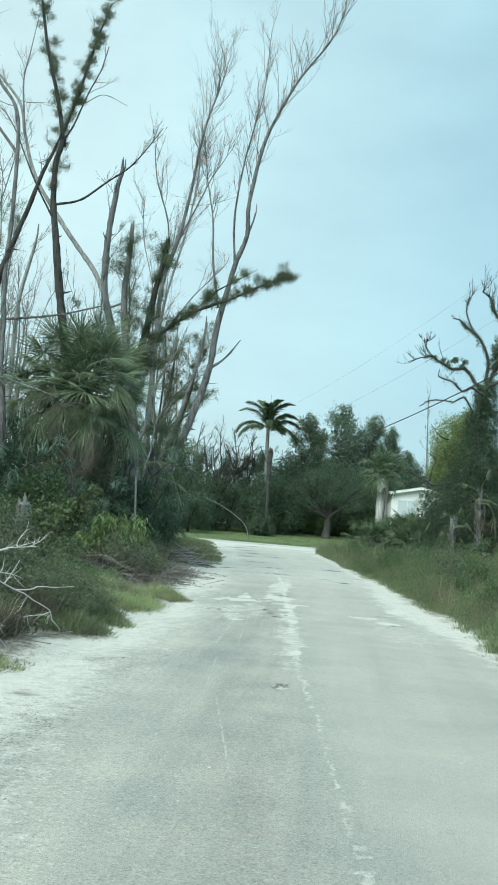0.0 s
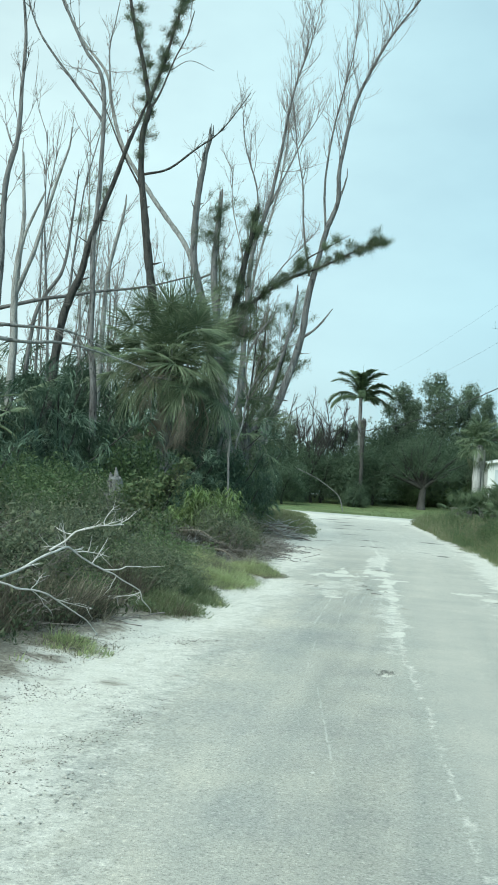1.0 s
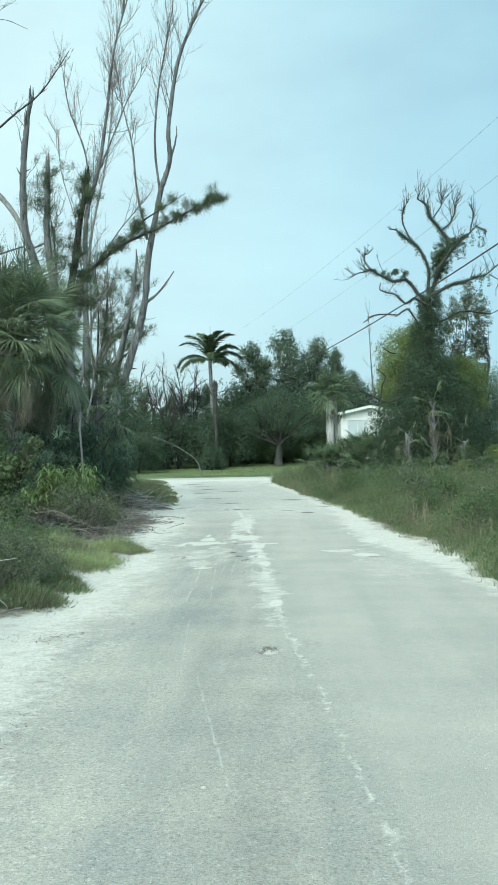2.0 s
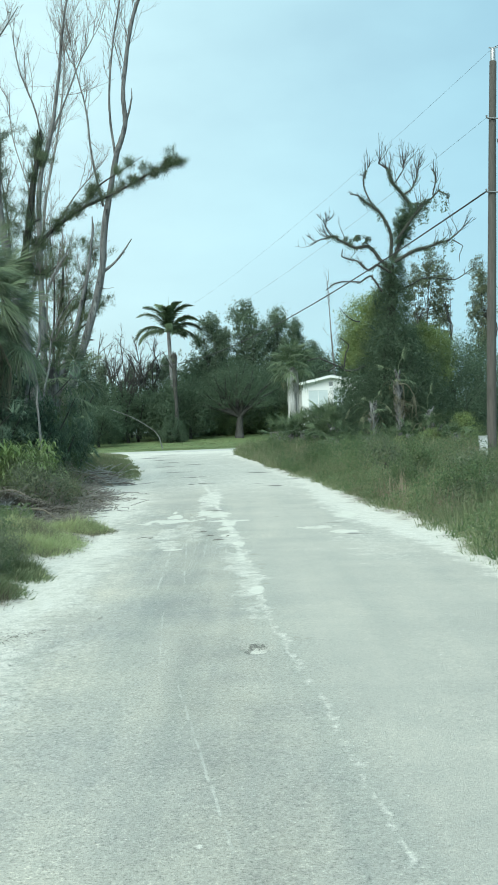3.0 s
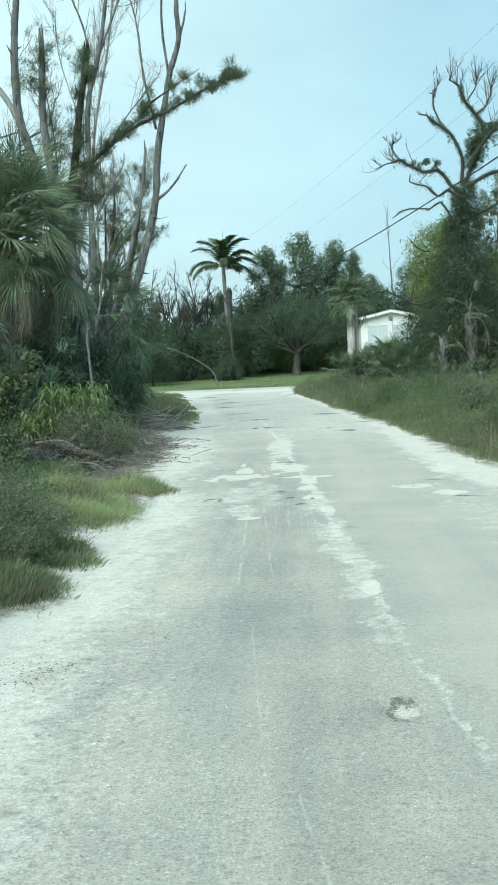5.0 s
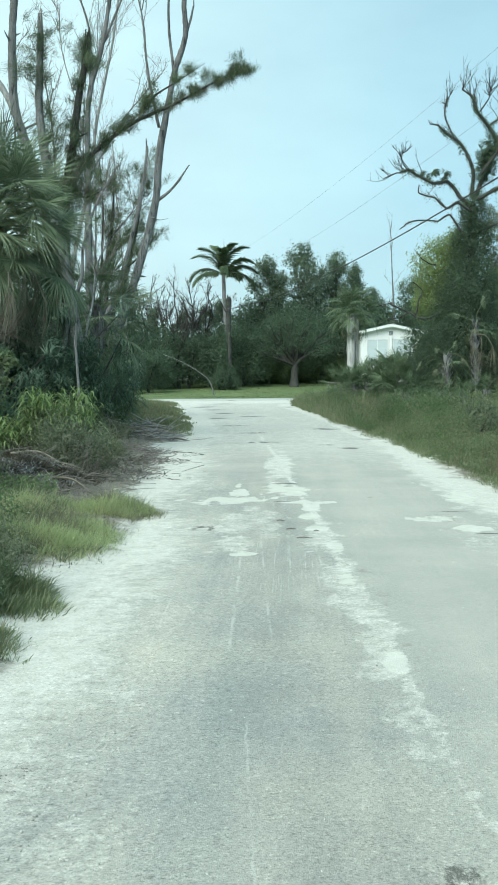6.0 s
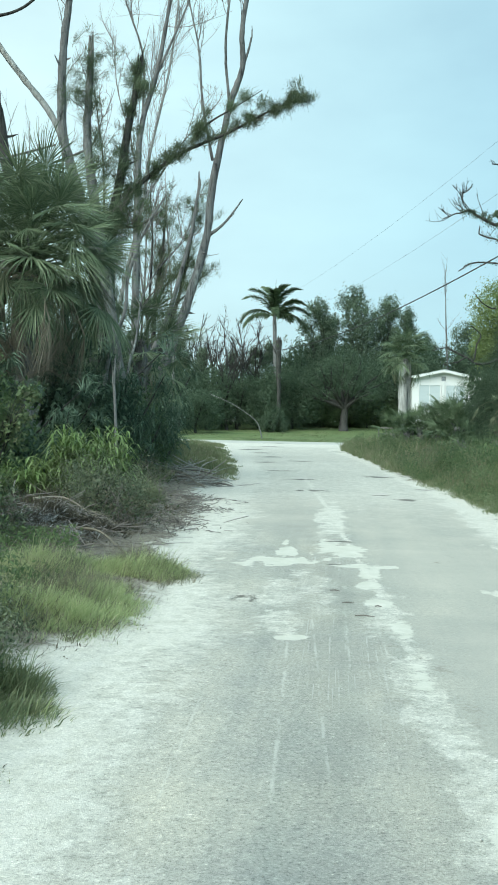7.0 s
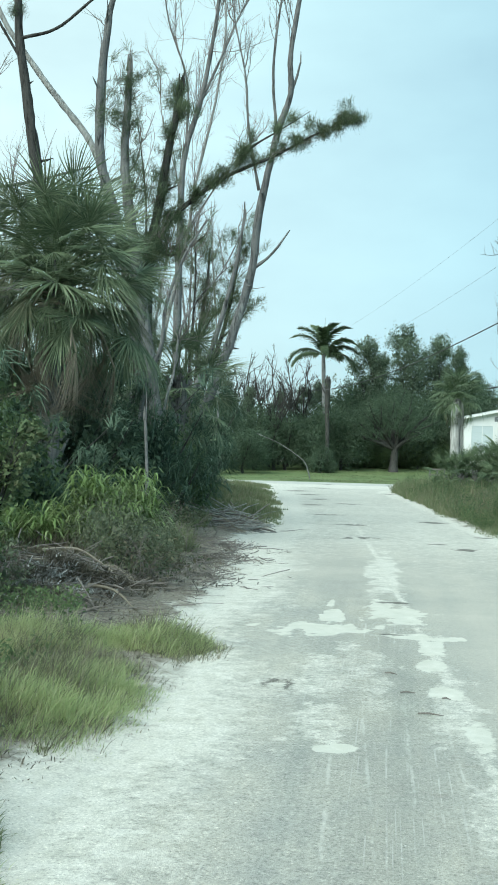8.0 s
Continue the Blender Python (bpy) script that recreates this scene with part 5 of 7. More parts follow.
shrub_d = feathery_shrub("feathery_shrub", 44, "soft dark feathery pine seedling clump")

place(shrub_a, [(-6.3, 31.0, 1.5, 10, 1.0), (-5.9, 34.5, 1.3, 80, 1.1), (-6.4, 36.6, 1.2, 150, 1.2), (-6.8, 40, 1.8, 20, 1.2), (-8.4, 32.5, 1.7, 200, 1.1), (-8.2, 27.0, 0.9, 120, 1.0)]
      + spread_rows(rng, 12, -14, -7, 22, 38, 0.8, 2.0) + spread_rows(rng, 16, -16, -5.2, 38, 60, 1.4, 2.3, clear=1.7) + spread_rows(rng, 16, -24, -8, 58, 92, 1.8, 3.0, clear=1.7), False)
place(shrub_b, [(-5.2, 34.6, 1.0, 10, 1.3), (-6.4, 27.2, 1.2, 80, 1.1), (-6.2, 23.4, 0.9, 120, 0.9), (-6.0, 20.2, 0.9, 200, 0.9), (-5.8, 17.6, 0.9, 20, 0.9), (-5.9, 38.6, 1.0, 50, 1.1)]
      + spread_rows(rng, 8, -10, -6.5, 14, 28, 0.8, 1.3) + spread_rows(rng, 10, -12, -5, 40, 62, 1.0, 1.8, clear=1.8), False)
place(shrub_c, [(-4.1, 27.6, 0.6, 0, 0.9), (-3.55, 23.9, 0.72, 70, 1.1), (-2.9, 14.4, 0.6, 140, 0.8), (-2.5, 13.9, 0.45, 30, 0.8), (-3.4, 12.2, 0.8, 210, 0.9), (-3.6, 15.6, 0.9, 80, 0.8), (-4.2, 17.2, 0.6, 80, 0.8)]
      + spread_rows(rng, 6, -6.5, -4.0, 9, 17, 0.6, 1.0), False)
place(shrub_d, [(-6.9, 33.2, 1.6, 0, 1.2), (-6.8, 43, 1.0, 40, 1.0), (-10.5, 27, 1.5, 60, 1.2), (-7.2, 24.5, 0.8, 10, 1.0)] + spread_rows(rng, 10, -15, -7, 26, 40, 0.8, 1.8) + spread_rows(rng, 12, -14, -6, 42, 66, 1.4, 2.3, clear=1.4), False)

place(shrub_d, [(-5.6, 33.2, 1.25, 30, 1.1), (-4.9, 35.8, 0.9, 110, 1.0), (-6.3, 33.8, 1.5, 210, 1.1)], True)
deep = np.random.default_rng(77)
place(shrub_d, [(deep.uniform(-16, -8.6), deep.uniform(31, 46), deep.uniform(1.7, 2.5), deep.uniform(0, 360), deep.uniform(0.9, 1.25)) for _ in range(14)]
      + [(deep.uniform(-10.5, -7.6), deep.uniform(20, 31), deep.uniform(1.0, 1.6), deep.uniform(0, 360), deep.uniform(0.8, 1.2)) for _ in range(8)]
      + [(-6.3, 31.2, 1.2, 20, 1.0), (-5.4, 32.4, 0.9, 80, 1.0), (-7.4, 29.4, 1.2, 140, 1.0), (-6.2, 28.5, 0.95, 200, 1.1), (-5.5, 29.2, 0.75, 250, 1.0), (-7.0, 28.2, 1.0, 300, 1.0), (-7.6, 47.5, 1.5, 30, 1.1), (-8.4, 52, 1.9, 60, 1.1)], True)

def bramble(seed, label):
    """A low tangle of brown stems with few leaves."""
    rng = np.random.default_rng(seed)
    root = thing("bramble", Matrix.Identity(4), label, "bramble", "brambles")
    g, f = Geo(), Geo()
    for _ in range(26):
        foot = np.array([*rng.normal(0, 0.35, 2), -0.03])
        d = np.array([*rng.normal(0, 0.7, 2), rng.uniform(0.4, 1.0)])
        twig_spray(g, rng, foot, d / np.linalg.norm(d), rng.uniform(0.6, 1.2), 0.010, 2, -0.15, 0.7, 3, 4)
    leaf_mass(f, rng, [(0, 0, 0.45, 0.75, 0.75, 0.4)], 90, 12, 0.07, 0.45, 0.2, 0.2)
    tagged(part("cane_tangle", g.mesh("cane_tangle", M_TWIG), root), kind="stuff")
    part("foliage", f.mesh("foliage", M_WEED_DARK), root)
    return root


bramble_a = bramble(46, "brown twiggy bramble tangle with sparse leaves")
place(bramble_a, [(-3.3, 10.4, 0.8, 0, 0.9), (-3.9, 12.2, 1.0, 50, 0.9), (-3.3, 13.4, 0.7, 110, 0.9), (-4.4, 9.6, 1.1, 200, 1.0), (-3.9, 15.2, 0.8, 80, 0.9), (-3.2, 23.5, 0.75, 160, 0.9), (-4.2, 28.6, 0.7, 250, 0.9), (-5.1, 18.9, 0.9, 300, 0.9), (-4.9, 13.6, 1.2, 30, 1.0), (-4.2, 30.4, 0.9, 30, 0.9)], False)

# the far tree line
def tuft_lobes(seed, n, z0, z1, spread, r):
    """Small leaf clusters set about a tall open crown, widest at two fifths of its height."""
    rng = np.random.default_rng(seed)
    out = []
    for k in range(n):
        h = (k + rng.uniform(0, 1)) / n
        wide = spread * (0.25 + 0.75 * math.sin(math.pi * min(1, 0.15 + 0.8 * h)))
        a, q = k * 2.4 + rng.normal(0, 0.4), wide * rng.uniform(0.35, 1.0)
        s = r * rng.uniform(0.6, 1.25)
        out.append((math.cos(a) * q, math.sin(a) * q, z0 + (z1 - z0) * h, s, s, s * rng.uniform(0.7, 1.1)))
    return out


broad = leafy_shape("broadleaf_tree", 51, tuft_lobes(511, 19, 4.2, 12.4, 2.4, 1.15), 640, 24, 0.2, M_LEAF_FAR, 4.6, 0.3, "tall broadleaf tree with clustered foliage behind the lawn", "tree", 0.2, 0.5, group="far tree line", limbs=0.35)
spreading = leafy_shape("spreading_tree", 54, [(-3.4, 0, 4.6, 1.7, 1.5, 1.2), (-1.9, -0.6, 6.0, 1.7, 1.5, 1.3), (-0.2, 0, 7.0, 1.8, 1.6, 1.4), (1.6, -0.4, 6.2, 1.6, 1.5, 1.3), (3.0, 0.2, 4.9, 1.6, 1.5, 1.3), (0.4, -1.3, 4.9, 1.6, 1.0, 1.1), (-1.6, -1.2, 4.2, 1.3, 0.9, 0.9), (2.2, -1.0, 3.7, 1.1, 0.9, 0.8), (-4.6, 0.3, 3.6, 1.0, 1.0, 0.8)], 560, 34, 0.11, M_LEAF_DARK, 2.3, 0.5, "spreading dark-green tree with a stout forked trunk on the lawn", "tree", 0.17, 0.6, group="far tree line")
spreading.matrix_basis = pose(0.05, 121, float(land(0.05, 121)) - 0.03)
airy = leafy_shape("airy_tree", 52, tuft_lobes(521, 14, 4.8, 12.2, 1.5, 0.85), 520, 22, 0.18, M_LEAF_FAR, 5.0, 0.2, "tall airy grey-green tree with gaps in its crown", "tree", 0.24, 0.4, group="far tree line", limbs=0.35)
round_low = leafy_shape("low_tree", 53, [(0, 0, 2.6, 2.2, 2.0, 1.9), (1.6, 0, 1.9, 1.4, 1.4, 1.4), (-1.5, 0, 1.8, 1.4, 1.4, 1.4), (0.4, -0.6, 3.9, 1.2, 1.1, 1.0)], 560, 22, 0.14, M_LEAF_DARK, 1.4, 0.16, "low bushy dark tree edging the lawn", "tree", 0.14, 0.65, group="far tree line")
place(broad, [(1.3, 131, 1.0, 0, 1.12), (4.2, 132.5, 0.98, 130, 1.08), (9.6, 139, 0.8, 310, 1), (14, 140, 0.9, 40, 1), (20, 138, 0.9, 80, 1), (-24, 132, 0.75, 150, 1)], False)
place(airy, [(-2.9, 128, 1.0, 0, 1.06), (-1.5, 129, 0.92, 100, 1.02), (6.6, 131, 0.8, 40, 1.25), (-11.8, 127, 0.62, 60, 1.0), (-9.4, 128, 0.66, 160, 1.0), (-14.4, 122, 0.64, 100, 1.0), (-17, 123, 0.7, 20, 1.0), (-8.0, 131, 0.7, 230, 1.0)], False)
place(round_low, [(-5.0, 129, 1.5, 0, 1.15), (-1.6, 129, 1.6, 50, 1.1), (1.8, 128, 1.5, 100, 1.05), (5.0, 130, 1.6, 170, 1.1), (-9.3, 130, 1.2, 220, 1.0), (-13.2, 129, 1.2, 270, 1.0), (-17, 127, 1.25, 20, 1.0), (8.5, 132, 1.8, 140, 1.0), (-21.5, 124, 1.4, 60, 1.0), (-26, 120, 1.6, 90, 1.0), (-13.6, 112, 0.9, 30, 0.9), (-17, 106, 1.2, 80, 1.0), (-3.2, 133, 1.6, 200, 1.2), (-7, 141, 1.3, 10, 0.6), (-2, 142, 1.5, 60, 0.6), (3, 141, 1.5, 90, 0.6), (7, 142, 1.5, 120, 0.6), (-12, 141, 1.3, 180, 0.6), (12.5, 134, 1.8, 20, 1.0), (18, 130, 2.0, 120, 1.0)], False)

hedge = np.random.default_rng(59)
place(round_low, [(-10.5, 120, 1.15, 20, 1.0), (-13.4, 119, 1.3, 100, 1.0), (-16.6, 118.5, 1.4, 160, 1.0), (-8.5, 121.5, 0.95, 220, 1.0), (-7.1, 120.6, 1.15, 70, 1.15), (-5.2, 122.4, 1.2, 140, 1.1), (-20, 117, 1.5, 260, 1.0)], True)
place(shrub_b, [(-6.5 + 1.9 * k + hedge.normal(0, 0.3), 126 + hedge.normal(0, 0.6), hedge.uniform(1.3, 1.9), hedge.uniform(0, 360), hedge.uniform(0.9, 1.4)) for k in range(8)], True)
place(shrub_a, [(-24 + 3.1 * k + hedge.normal(0, 0.5), 131.5 + hedge.normal(0, 1.0), hedge.uniform(1.5, 2.1), hedge.uniform(0, 360), hedge.uniform(0.9, 1.3)) for k in range(13)], True)
for k, (x, y, h) in enumerate([(-12.4, 124, 11.6), (-14.8, 126, 12.4), (-10.6, 125, 11.9), (-17.0, 123, 12.6), (-9.3, 127, 11.0), (-19.5, 125, 12.9), (-13.6, 121, 10.6), (-11.4, 119, 9.8)]):
    t = Tree("bare_tree", (x, y, 0.1), "leafless grey tree with tangled twigs", "tree", 60 + k, M_DARKBARK, M_DARKBARK, "bare far trees")
    r = np.random.default_rng(70 + k)
    top = (x + r.normal(0, 0.5), y, h)
    t.limb(0.2, 0.04, (x, y, 0.1), (x + r.normal(0, 0.3), y, h * 0.35), (x + r.normal(0, 0.5), y, h * 0.7), top, twigs=10, twig_len=1.8, twig_r=0.035, start=0.4, depth=2, jitter=0.35)
    for _ in range(6):
        a, z0 = r.uniform(-1.8, 1.8), h * r.uniform(0.4, 0.6)
        t.limb(0.1, 0.03, (x, y, z0), (x + a * 0.5, y, z0 + h * 0.12), (x + a, y + r.normal(0, 0.5), z0 + h * 0.3), twigs=6, twig_len=1.4, twig_r=0.032, jitter=0.3)
    t.done()

# thicket behind and around the vine-covered tree
vine_bush = leafy_shape("vine_bush", 55, [(0, 0, 2.2, 1.6, 1.4, 1.6), (0.9, 0, 1.4, 1.2, 1.1, 1.1), (-0.9, 0.2, 1.3, 1.1, 1.1, 1.1), (0.1, 0, 3.4, 0.9, 0.9, 0.9)], 620, 50, 0.058, M_LEAF_DARK, 1.2, 0.1, "tall dark bush draped with vines", "bush", 0.14, 0.6, stems=2, group="roadside bushes")
place(vine_bush, [(6.2, 57.0, 0.8, 60, 1.25), (5.7, 56.6, 0.6, 160, 1.1), (7.9, 57.2, 1.15, 0, 1.25), (9.2, 58.4, 1.15, 90, 1.1), (11.0, 59.5, 1.25, 150, 1.0), (6.7, 56.0, 0.6, 220, 1.0), (12.9, 62, 1.15, 30, 1.0), (15.5, 64, 1.2, 70, 1.0), (18.5, 62, 1.3, 110, 1.0), (8.6, 60.5, 1.15, 45, 1.1), (21.5, 60, 1.5, 10, 1), (25, 58, 1.7, 80, 1), (14.0, 70, 1.4, 200, 1.1), (18.5, 73, 1.5, 240, 1.1)], False)
gold_bush = leafy_shape("yellow_green_bush", 56, [(0, 0, 1.0, 1.0, 0.9, 1.1), (0.4, 0, 1.9, 0.6, 0.6, 0.6), (-0.5, 0, 0.6, 0.6, 0.6, 0.6)], 260, 30, 0.085, M_LEAF_YELLOW, 0.5, 0.05, "bright yellow-green leafy bush", "bush", 0.16, 0.6, stems=2, group="roadside bushes")


upper = leafy_shape("yellow_green_tree", 57, [(0, 0, 5.6, 1.3, 1.1, 1.4), (0.5, 0, 6.8, 0.8, 0.8, 0.7), (-0.6, 0, 4.4, 0.8, 0.8, 0.8)], 760, 30, 0.1, M_LEAF_YELLOW, 3.6, 0.14, "yellow-green tree growing through a vine thicket", "tree", 0.15, 0.6, group="roadside bushes")
place(upper, [(6.75, 58.7, 0.95, 0, 1.12), (9.8, 59.2, 0.85, 130, 1.0)], False)
place(gold_bush, [(8.6, 53.5, 0.55, 0, 0.8), (7.4, 54.0, 0.4, 80, 0.8), (10.8, 56, 0.8, 100, 0.9)], False)
slim_pine = leafy_shape("slim_tree", 58, [(0, 0, 9.2, 0.55, 0.5, 1.5), (0.3, 0, 7.4, 0.5, 0.5, 1.1), (-0.3, 0, 6.0, 0.5, 0.5, 0.9)], 170, 30, 0.1, M_LEAF_GREY, 5.2, 0.1, "slim wispy grey-green tree", "tree", 0.11, 0.35, group="slim trees")
place(slim_pine, [(11.8, 76, 1.1, 30, 1.0), (12.6, 75, 1.18, 0, 1.0), (13.6, 76, 1.12, 70, 1.0), (15.8, 75, 1.12, 150, 1.0), (16.6, 78, 1.05, 20, 1.0), (19.5, 77, 1.0, 60, 1.0)], False)


# ---- palms ----
def fan_leaf(seed, leaflets, stalk, blade, droop, mat, reach=2.1, hang=0.0, mess=0.02):
    """A fan-shaped palm leaf: stalk along +x, pleated blade whose leaflets part towards the tips; hang bends the blade down."""
    rng = np.random.default_rng(seed)
    g = Geo()
    line = spline([(0, 0, 0), (stalk * 0.55, 0, stalk * 0.1), (stalk, 0, -stalk * (0.02 + 0.3 * hang))], 4)
    g.tube(line, np.linspace(0.022, 0.012, len(line)), 5)
    ang = np.linspace(-reach, reach, leaflets) + rng.normal(0, mess, leaflets)
    bend = hang * math.pi * 0.46
    for a in ang:
        L = blade * (1.0 - 0.2 * abs(a) / reach) * rng.uniform(0.82 - 2 * mess, 1.12)
        flat, lift = math.cos(a), 0.12 - 0.25 * abs(a) / reach
        d = np.array([flat * math.cos(bend) + lift * math.sin(bend), math.sin(a) * (1 - 0.25 * hang), lift * math.cos(bend) - flat * math.sin(bend)])
        side = np.cross(np.array([math.sin(bend), 0, math.cos(bend)]), d)
        side /= np.linalg.norm(side) + 1e-9
        ridge_way = np.cross(d, side)
        fall = droop * rng.uniform(0.5, 1.5) + abs(rng.normal(0, 2 * mess))
        d = d + rng.normal(0, 0.6 * mess, 3)
        w = 0.34 * L * 2 * reach / leaflets * 1.05
        hub = line[-1]
        p = [hub + d * L * s - np.array([0, 0, 1]) * L * fall * s ** 2.6 for s in (0.02, 0.34, 0.7, 1.0)]
        for i, (w0, w1) in enumerate(((0.1, 1.0), (1.0, 0.6), (0.6, 0.06))):
            ridge = ridge_way * 0.4 * w
            v = [p[i] - side * w * w0 * 0.5, p[i] + ridge * w0, p[i] + side * w * w0 * 0.5, p[i + 1] + side * w * w1 * 0.5, p[i + 1] + ridge * w1, p[i + 1] - side * w * w1 * 0.5]
            g.add(v, [(0, 1, 4, 5), (1, 2, 3, 4)])
    return g.mesh("frond", mat, False)


FANS = [fan_leaf(81, 52, 1.15, 0.78, 0.08, M_PALM, mess=0.025), fan_leaf(82, 50, 1.2, 0.75, 0.16, M_PALM, mess=0.03), fan_leaf(83, 48, 1.05, 0.8, 0.26, M_PALM, mess=0.04)]
FANS_HANG = [fan_leaf(78, 46, 1.2, 0.8, 0.22, M_PALM, 1.7, 0.45, 0.04), fan_leaf(79, 44, 1.15, 0.78, 0.25, M_PALM, 1.3, 0.75, 0.06)]
FANS_PALE = [fan_leaf(84, 36, 1.2, 0.78, 0.3, M_PALM_PALE, 0.8, 0.9, 0.11), fan_leaf(76, 34, 1.15, 0.75, 0.35, M_PALM_PALE, 1.0, 0.8, 0.12)]
FANS_DRY = [fan_leaf(85, 32, 1.15, 0.8, 0.2, M_PALM_DRY, 0.42, 1.0, 0.12), fan_leaf(86, 30, 1.05, 0.78, 0.3, M_PALM_DRY, 0.55, 0.95, 0.14), fan_leaf(77, 26, 1.2, 0.75, 0.15, M_PALM_DRY, 0.3, 1.05, 0.1)]
FANS_GREY = [fan_leaf(66, 34, 0.8, 0.95, 0.3, M_GRASS_DRY, 0.8, 0.95, 0.16), fan_leaf(67, 30, 0.9, 0.9, 0.3, M_GRASS_DRY, 0.7, 0.8, 0.16), fan_leaf(68, 30, 1.0, 0.9, 0.3, M_PALM_DRY, 0.6, 0.9, 0.16)]
FANS_LOW = [fan_leaf(87, 30, 0.8, 0.6, 0.15, M_PALMETTO), fan_leaf(88, 28, 0.9, 0.55, 0.25, M_PALMETTO)]


def fan_palm(x, y, height, size, green, pale, dry, seed, label, name="cabbage_palm", group="", thick=0.17, up=75, fans=None, dead=FANS_DRY):
    rng = np.random.default_rng(seed)
    root = thing(name, pose(x, y, float(land(x, y)) - 0.02), label, "palm", group)
    trunk = Geo()
    lean = rng.normal(0, 0.15, 2)
    line = spline([(0, 0, -0.1), (lean[0] * 0.3, lean[1] * 0.3, height * 0.5), (lean[0], lean[1], height)], 8)
    trunk.tube(line, np.full(len(line), thick) * (1 + 0.1 * rng.uniform(-1, 1, len(line))), 10, 0.1, rng)
    for k in range(int(14 * height)):
        z = rng.uniform(0.15, 1.0) * height
        a = rng.uniform(0, 6.28)
        foot = np.array([lean[0] * z / height + math.cos(a) * thick, lean[1] * z / height + math.sin(a) * thick, z])
        out = np.array([math.cos(a), math.sin(a), 0])
        trunk.tube([foot, foot + out * 0.07 + (0, 0, 0.1), foot + out * 0.16 + (0, 0, 0.26)], [0.05, 0.04, 0.012], 4)
    part("trunk", trunk.mesh("trunk", M_BARK), root)
    top = Vector((lean[0], lean[1], height))
    golden = 137.5
    total = green + pale + dry
    for k in range(total):
        f = k / max(1, total - 1)
        tilt = up - (up + 62) * (k / max(1, green - 1)) ** 0.85 + rng.normal(0, 16)
        if k >= green:
            tilt = rng.uniform(-40, 28) if k < green + pale else rng.uniform(-78, -5)
        if k < green:
            me, label2 = (fans or FANS)[k % len(fans or FANS)], ""
            if fans is None and k > 0.68 * green:
                me, tilt = FANS_HANG[k % 2], rng.uniform(-50, 40)
        elif k < green + pale:
            me, label2 = FANS_PALE[k % 2], "yellowing drooping frond"
        else:
            me, label2 = dead[k % 3], "dry grey hanging frond" if dead is FANS_GREY else "dry brown hanging frond"
        ob = part("frond", me, root, label2)
        s = size * rng.uniform(0.6, 1.12) * (0.8 if k < 4 else 0.85 if green <= k < green + pale else 1.15 if k >= green else 1.0)
        ob.matrix_basis = Matrix.Translation(top + Vector((rng.normal(0, 0.12), rng.normal(0, 0.12), -0.6 * f + rng.normal(0, 0.1)))) @ Euler((0, 0, radians(golden * k + rng.normal(0, 9)))).to_matrix().to_4x4() @ Euler((radians(rng.normal(0, 14)), radians(-tilt), 0)).to_matrix().to_4x4() @ Matrix.Scale(s, 4)
    return root


fan_palm(-6.3, 29.8, 4.6, 1.22, 150, 24, 34, 91, "bushy cabbage palm with drooping brown lower fronds")
fan_palm(-6.3, 17.0, 1.35, 1.0, 16, 4, 4, 92, "low cabbage palm at the edge of the thicket")
fan_palm(-7.0, 38.5, 2.9, 1.1, 18, 4, 4, 93, "young cabbage palm behind broken pines")
fan_palm(-5.35, 37.3, 3.3, 0.95, 44, 4, 6, 89, "young cabbage palm between pine trunks")
fan_palm(-9.6, 25.2, 2.6, 1.2, 20, 4, 4, 94, "young cabbage palm deep in the thicket")
fan_palm(-6.9, 45.5, 1.6, 1.1, 16, 0, 2, 95, "young cabbage palm under leaning pines", fans=FANS_LOW)
fan_palm(6.5, 55.3, 2.3, 0.8, 4, 6, 8, 96, "cabbage palm with a skirt of dead fronds", thick=0.1, dead=FANS_GREY)
fan_palm(7.7, 55.6, 3.7, 0.9, 4, 6, 9, 97, "cabbage palm with hanging dry fronds beside vines", thick=0.1, dead=FANS_GREY)
fan_palm(9.2, 55.2, 1.9, 0.8, 4, 6, 8, 100, "low cabbage palm with hanging grey fronds", thick=0.1, dead=FANS_GREY)
fan_palm(14.6, 70, 4.3, 1.3, 18, 4, 8, 98, "cabbage palm standing in the roadside thicket")
fan_palm(18.0, 75, 8.6, 1.5, 18, 4, 4, 99, "tall palm with feathery crown beyond the pole")
rng = np.random.default_rng(119)
for k in range(18):
    x, y = rng.uniform(2.7, 7.0), rng.uniform(56.5, 63.5)
    if x < 3.4 + (64.5 - y) * 0.12:
        x += 1.0
    fan_palm(x, y, rng.uniform(0.8, 1.5), rng.uniform(1.0, 1.35), 24, 2, 3, 120 + k, "low saw palmetto clump beside the grass verge", "palmetto", "palmettos", 0.12, 85, FANS_LOW)

for k, (x, y) in enumerate([(2.3, 63.0), (2.9, 62.2), (3.5, 61.6), (3.1, 63.6), (4.1, 61.0), (4.7, 60.2)]):
    fan_palm(x, y, 0.9 + 0.12 * k, 1.25, 26, 2, 3, 180 + k, "low saw palmetto clump beside the grass verge", "palmetto", "palmettos", 0.12, 85, FANS_LOW)
for k in range(7):
    fan_palm(5.4 + 0.75 * k + rng.normal(0, 0.2), 54.2 + rng.normal(0, 0.3), rng.uniform(0.5, 1.0), rng.uniform(0.8, 1.05), 22, 2, 4, 160 + k, "low saw palmetto clump beside the grass verge", "palmetto", "palmettos", 0.12, 85, FANS_LOW)

# palm in a grey petticoat of dead fronds, before the house
FANS_BROAD = [fan_leaf(72, 22, 0.9, 0.85, 0.25, M_PALMETTO, mess=0.06), fan_leaf(73, 20, 1.0, 0.85, 0.4, M_PALM, 1.7, 0.4, 0.08)]


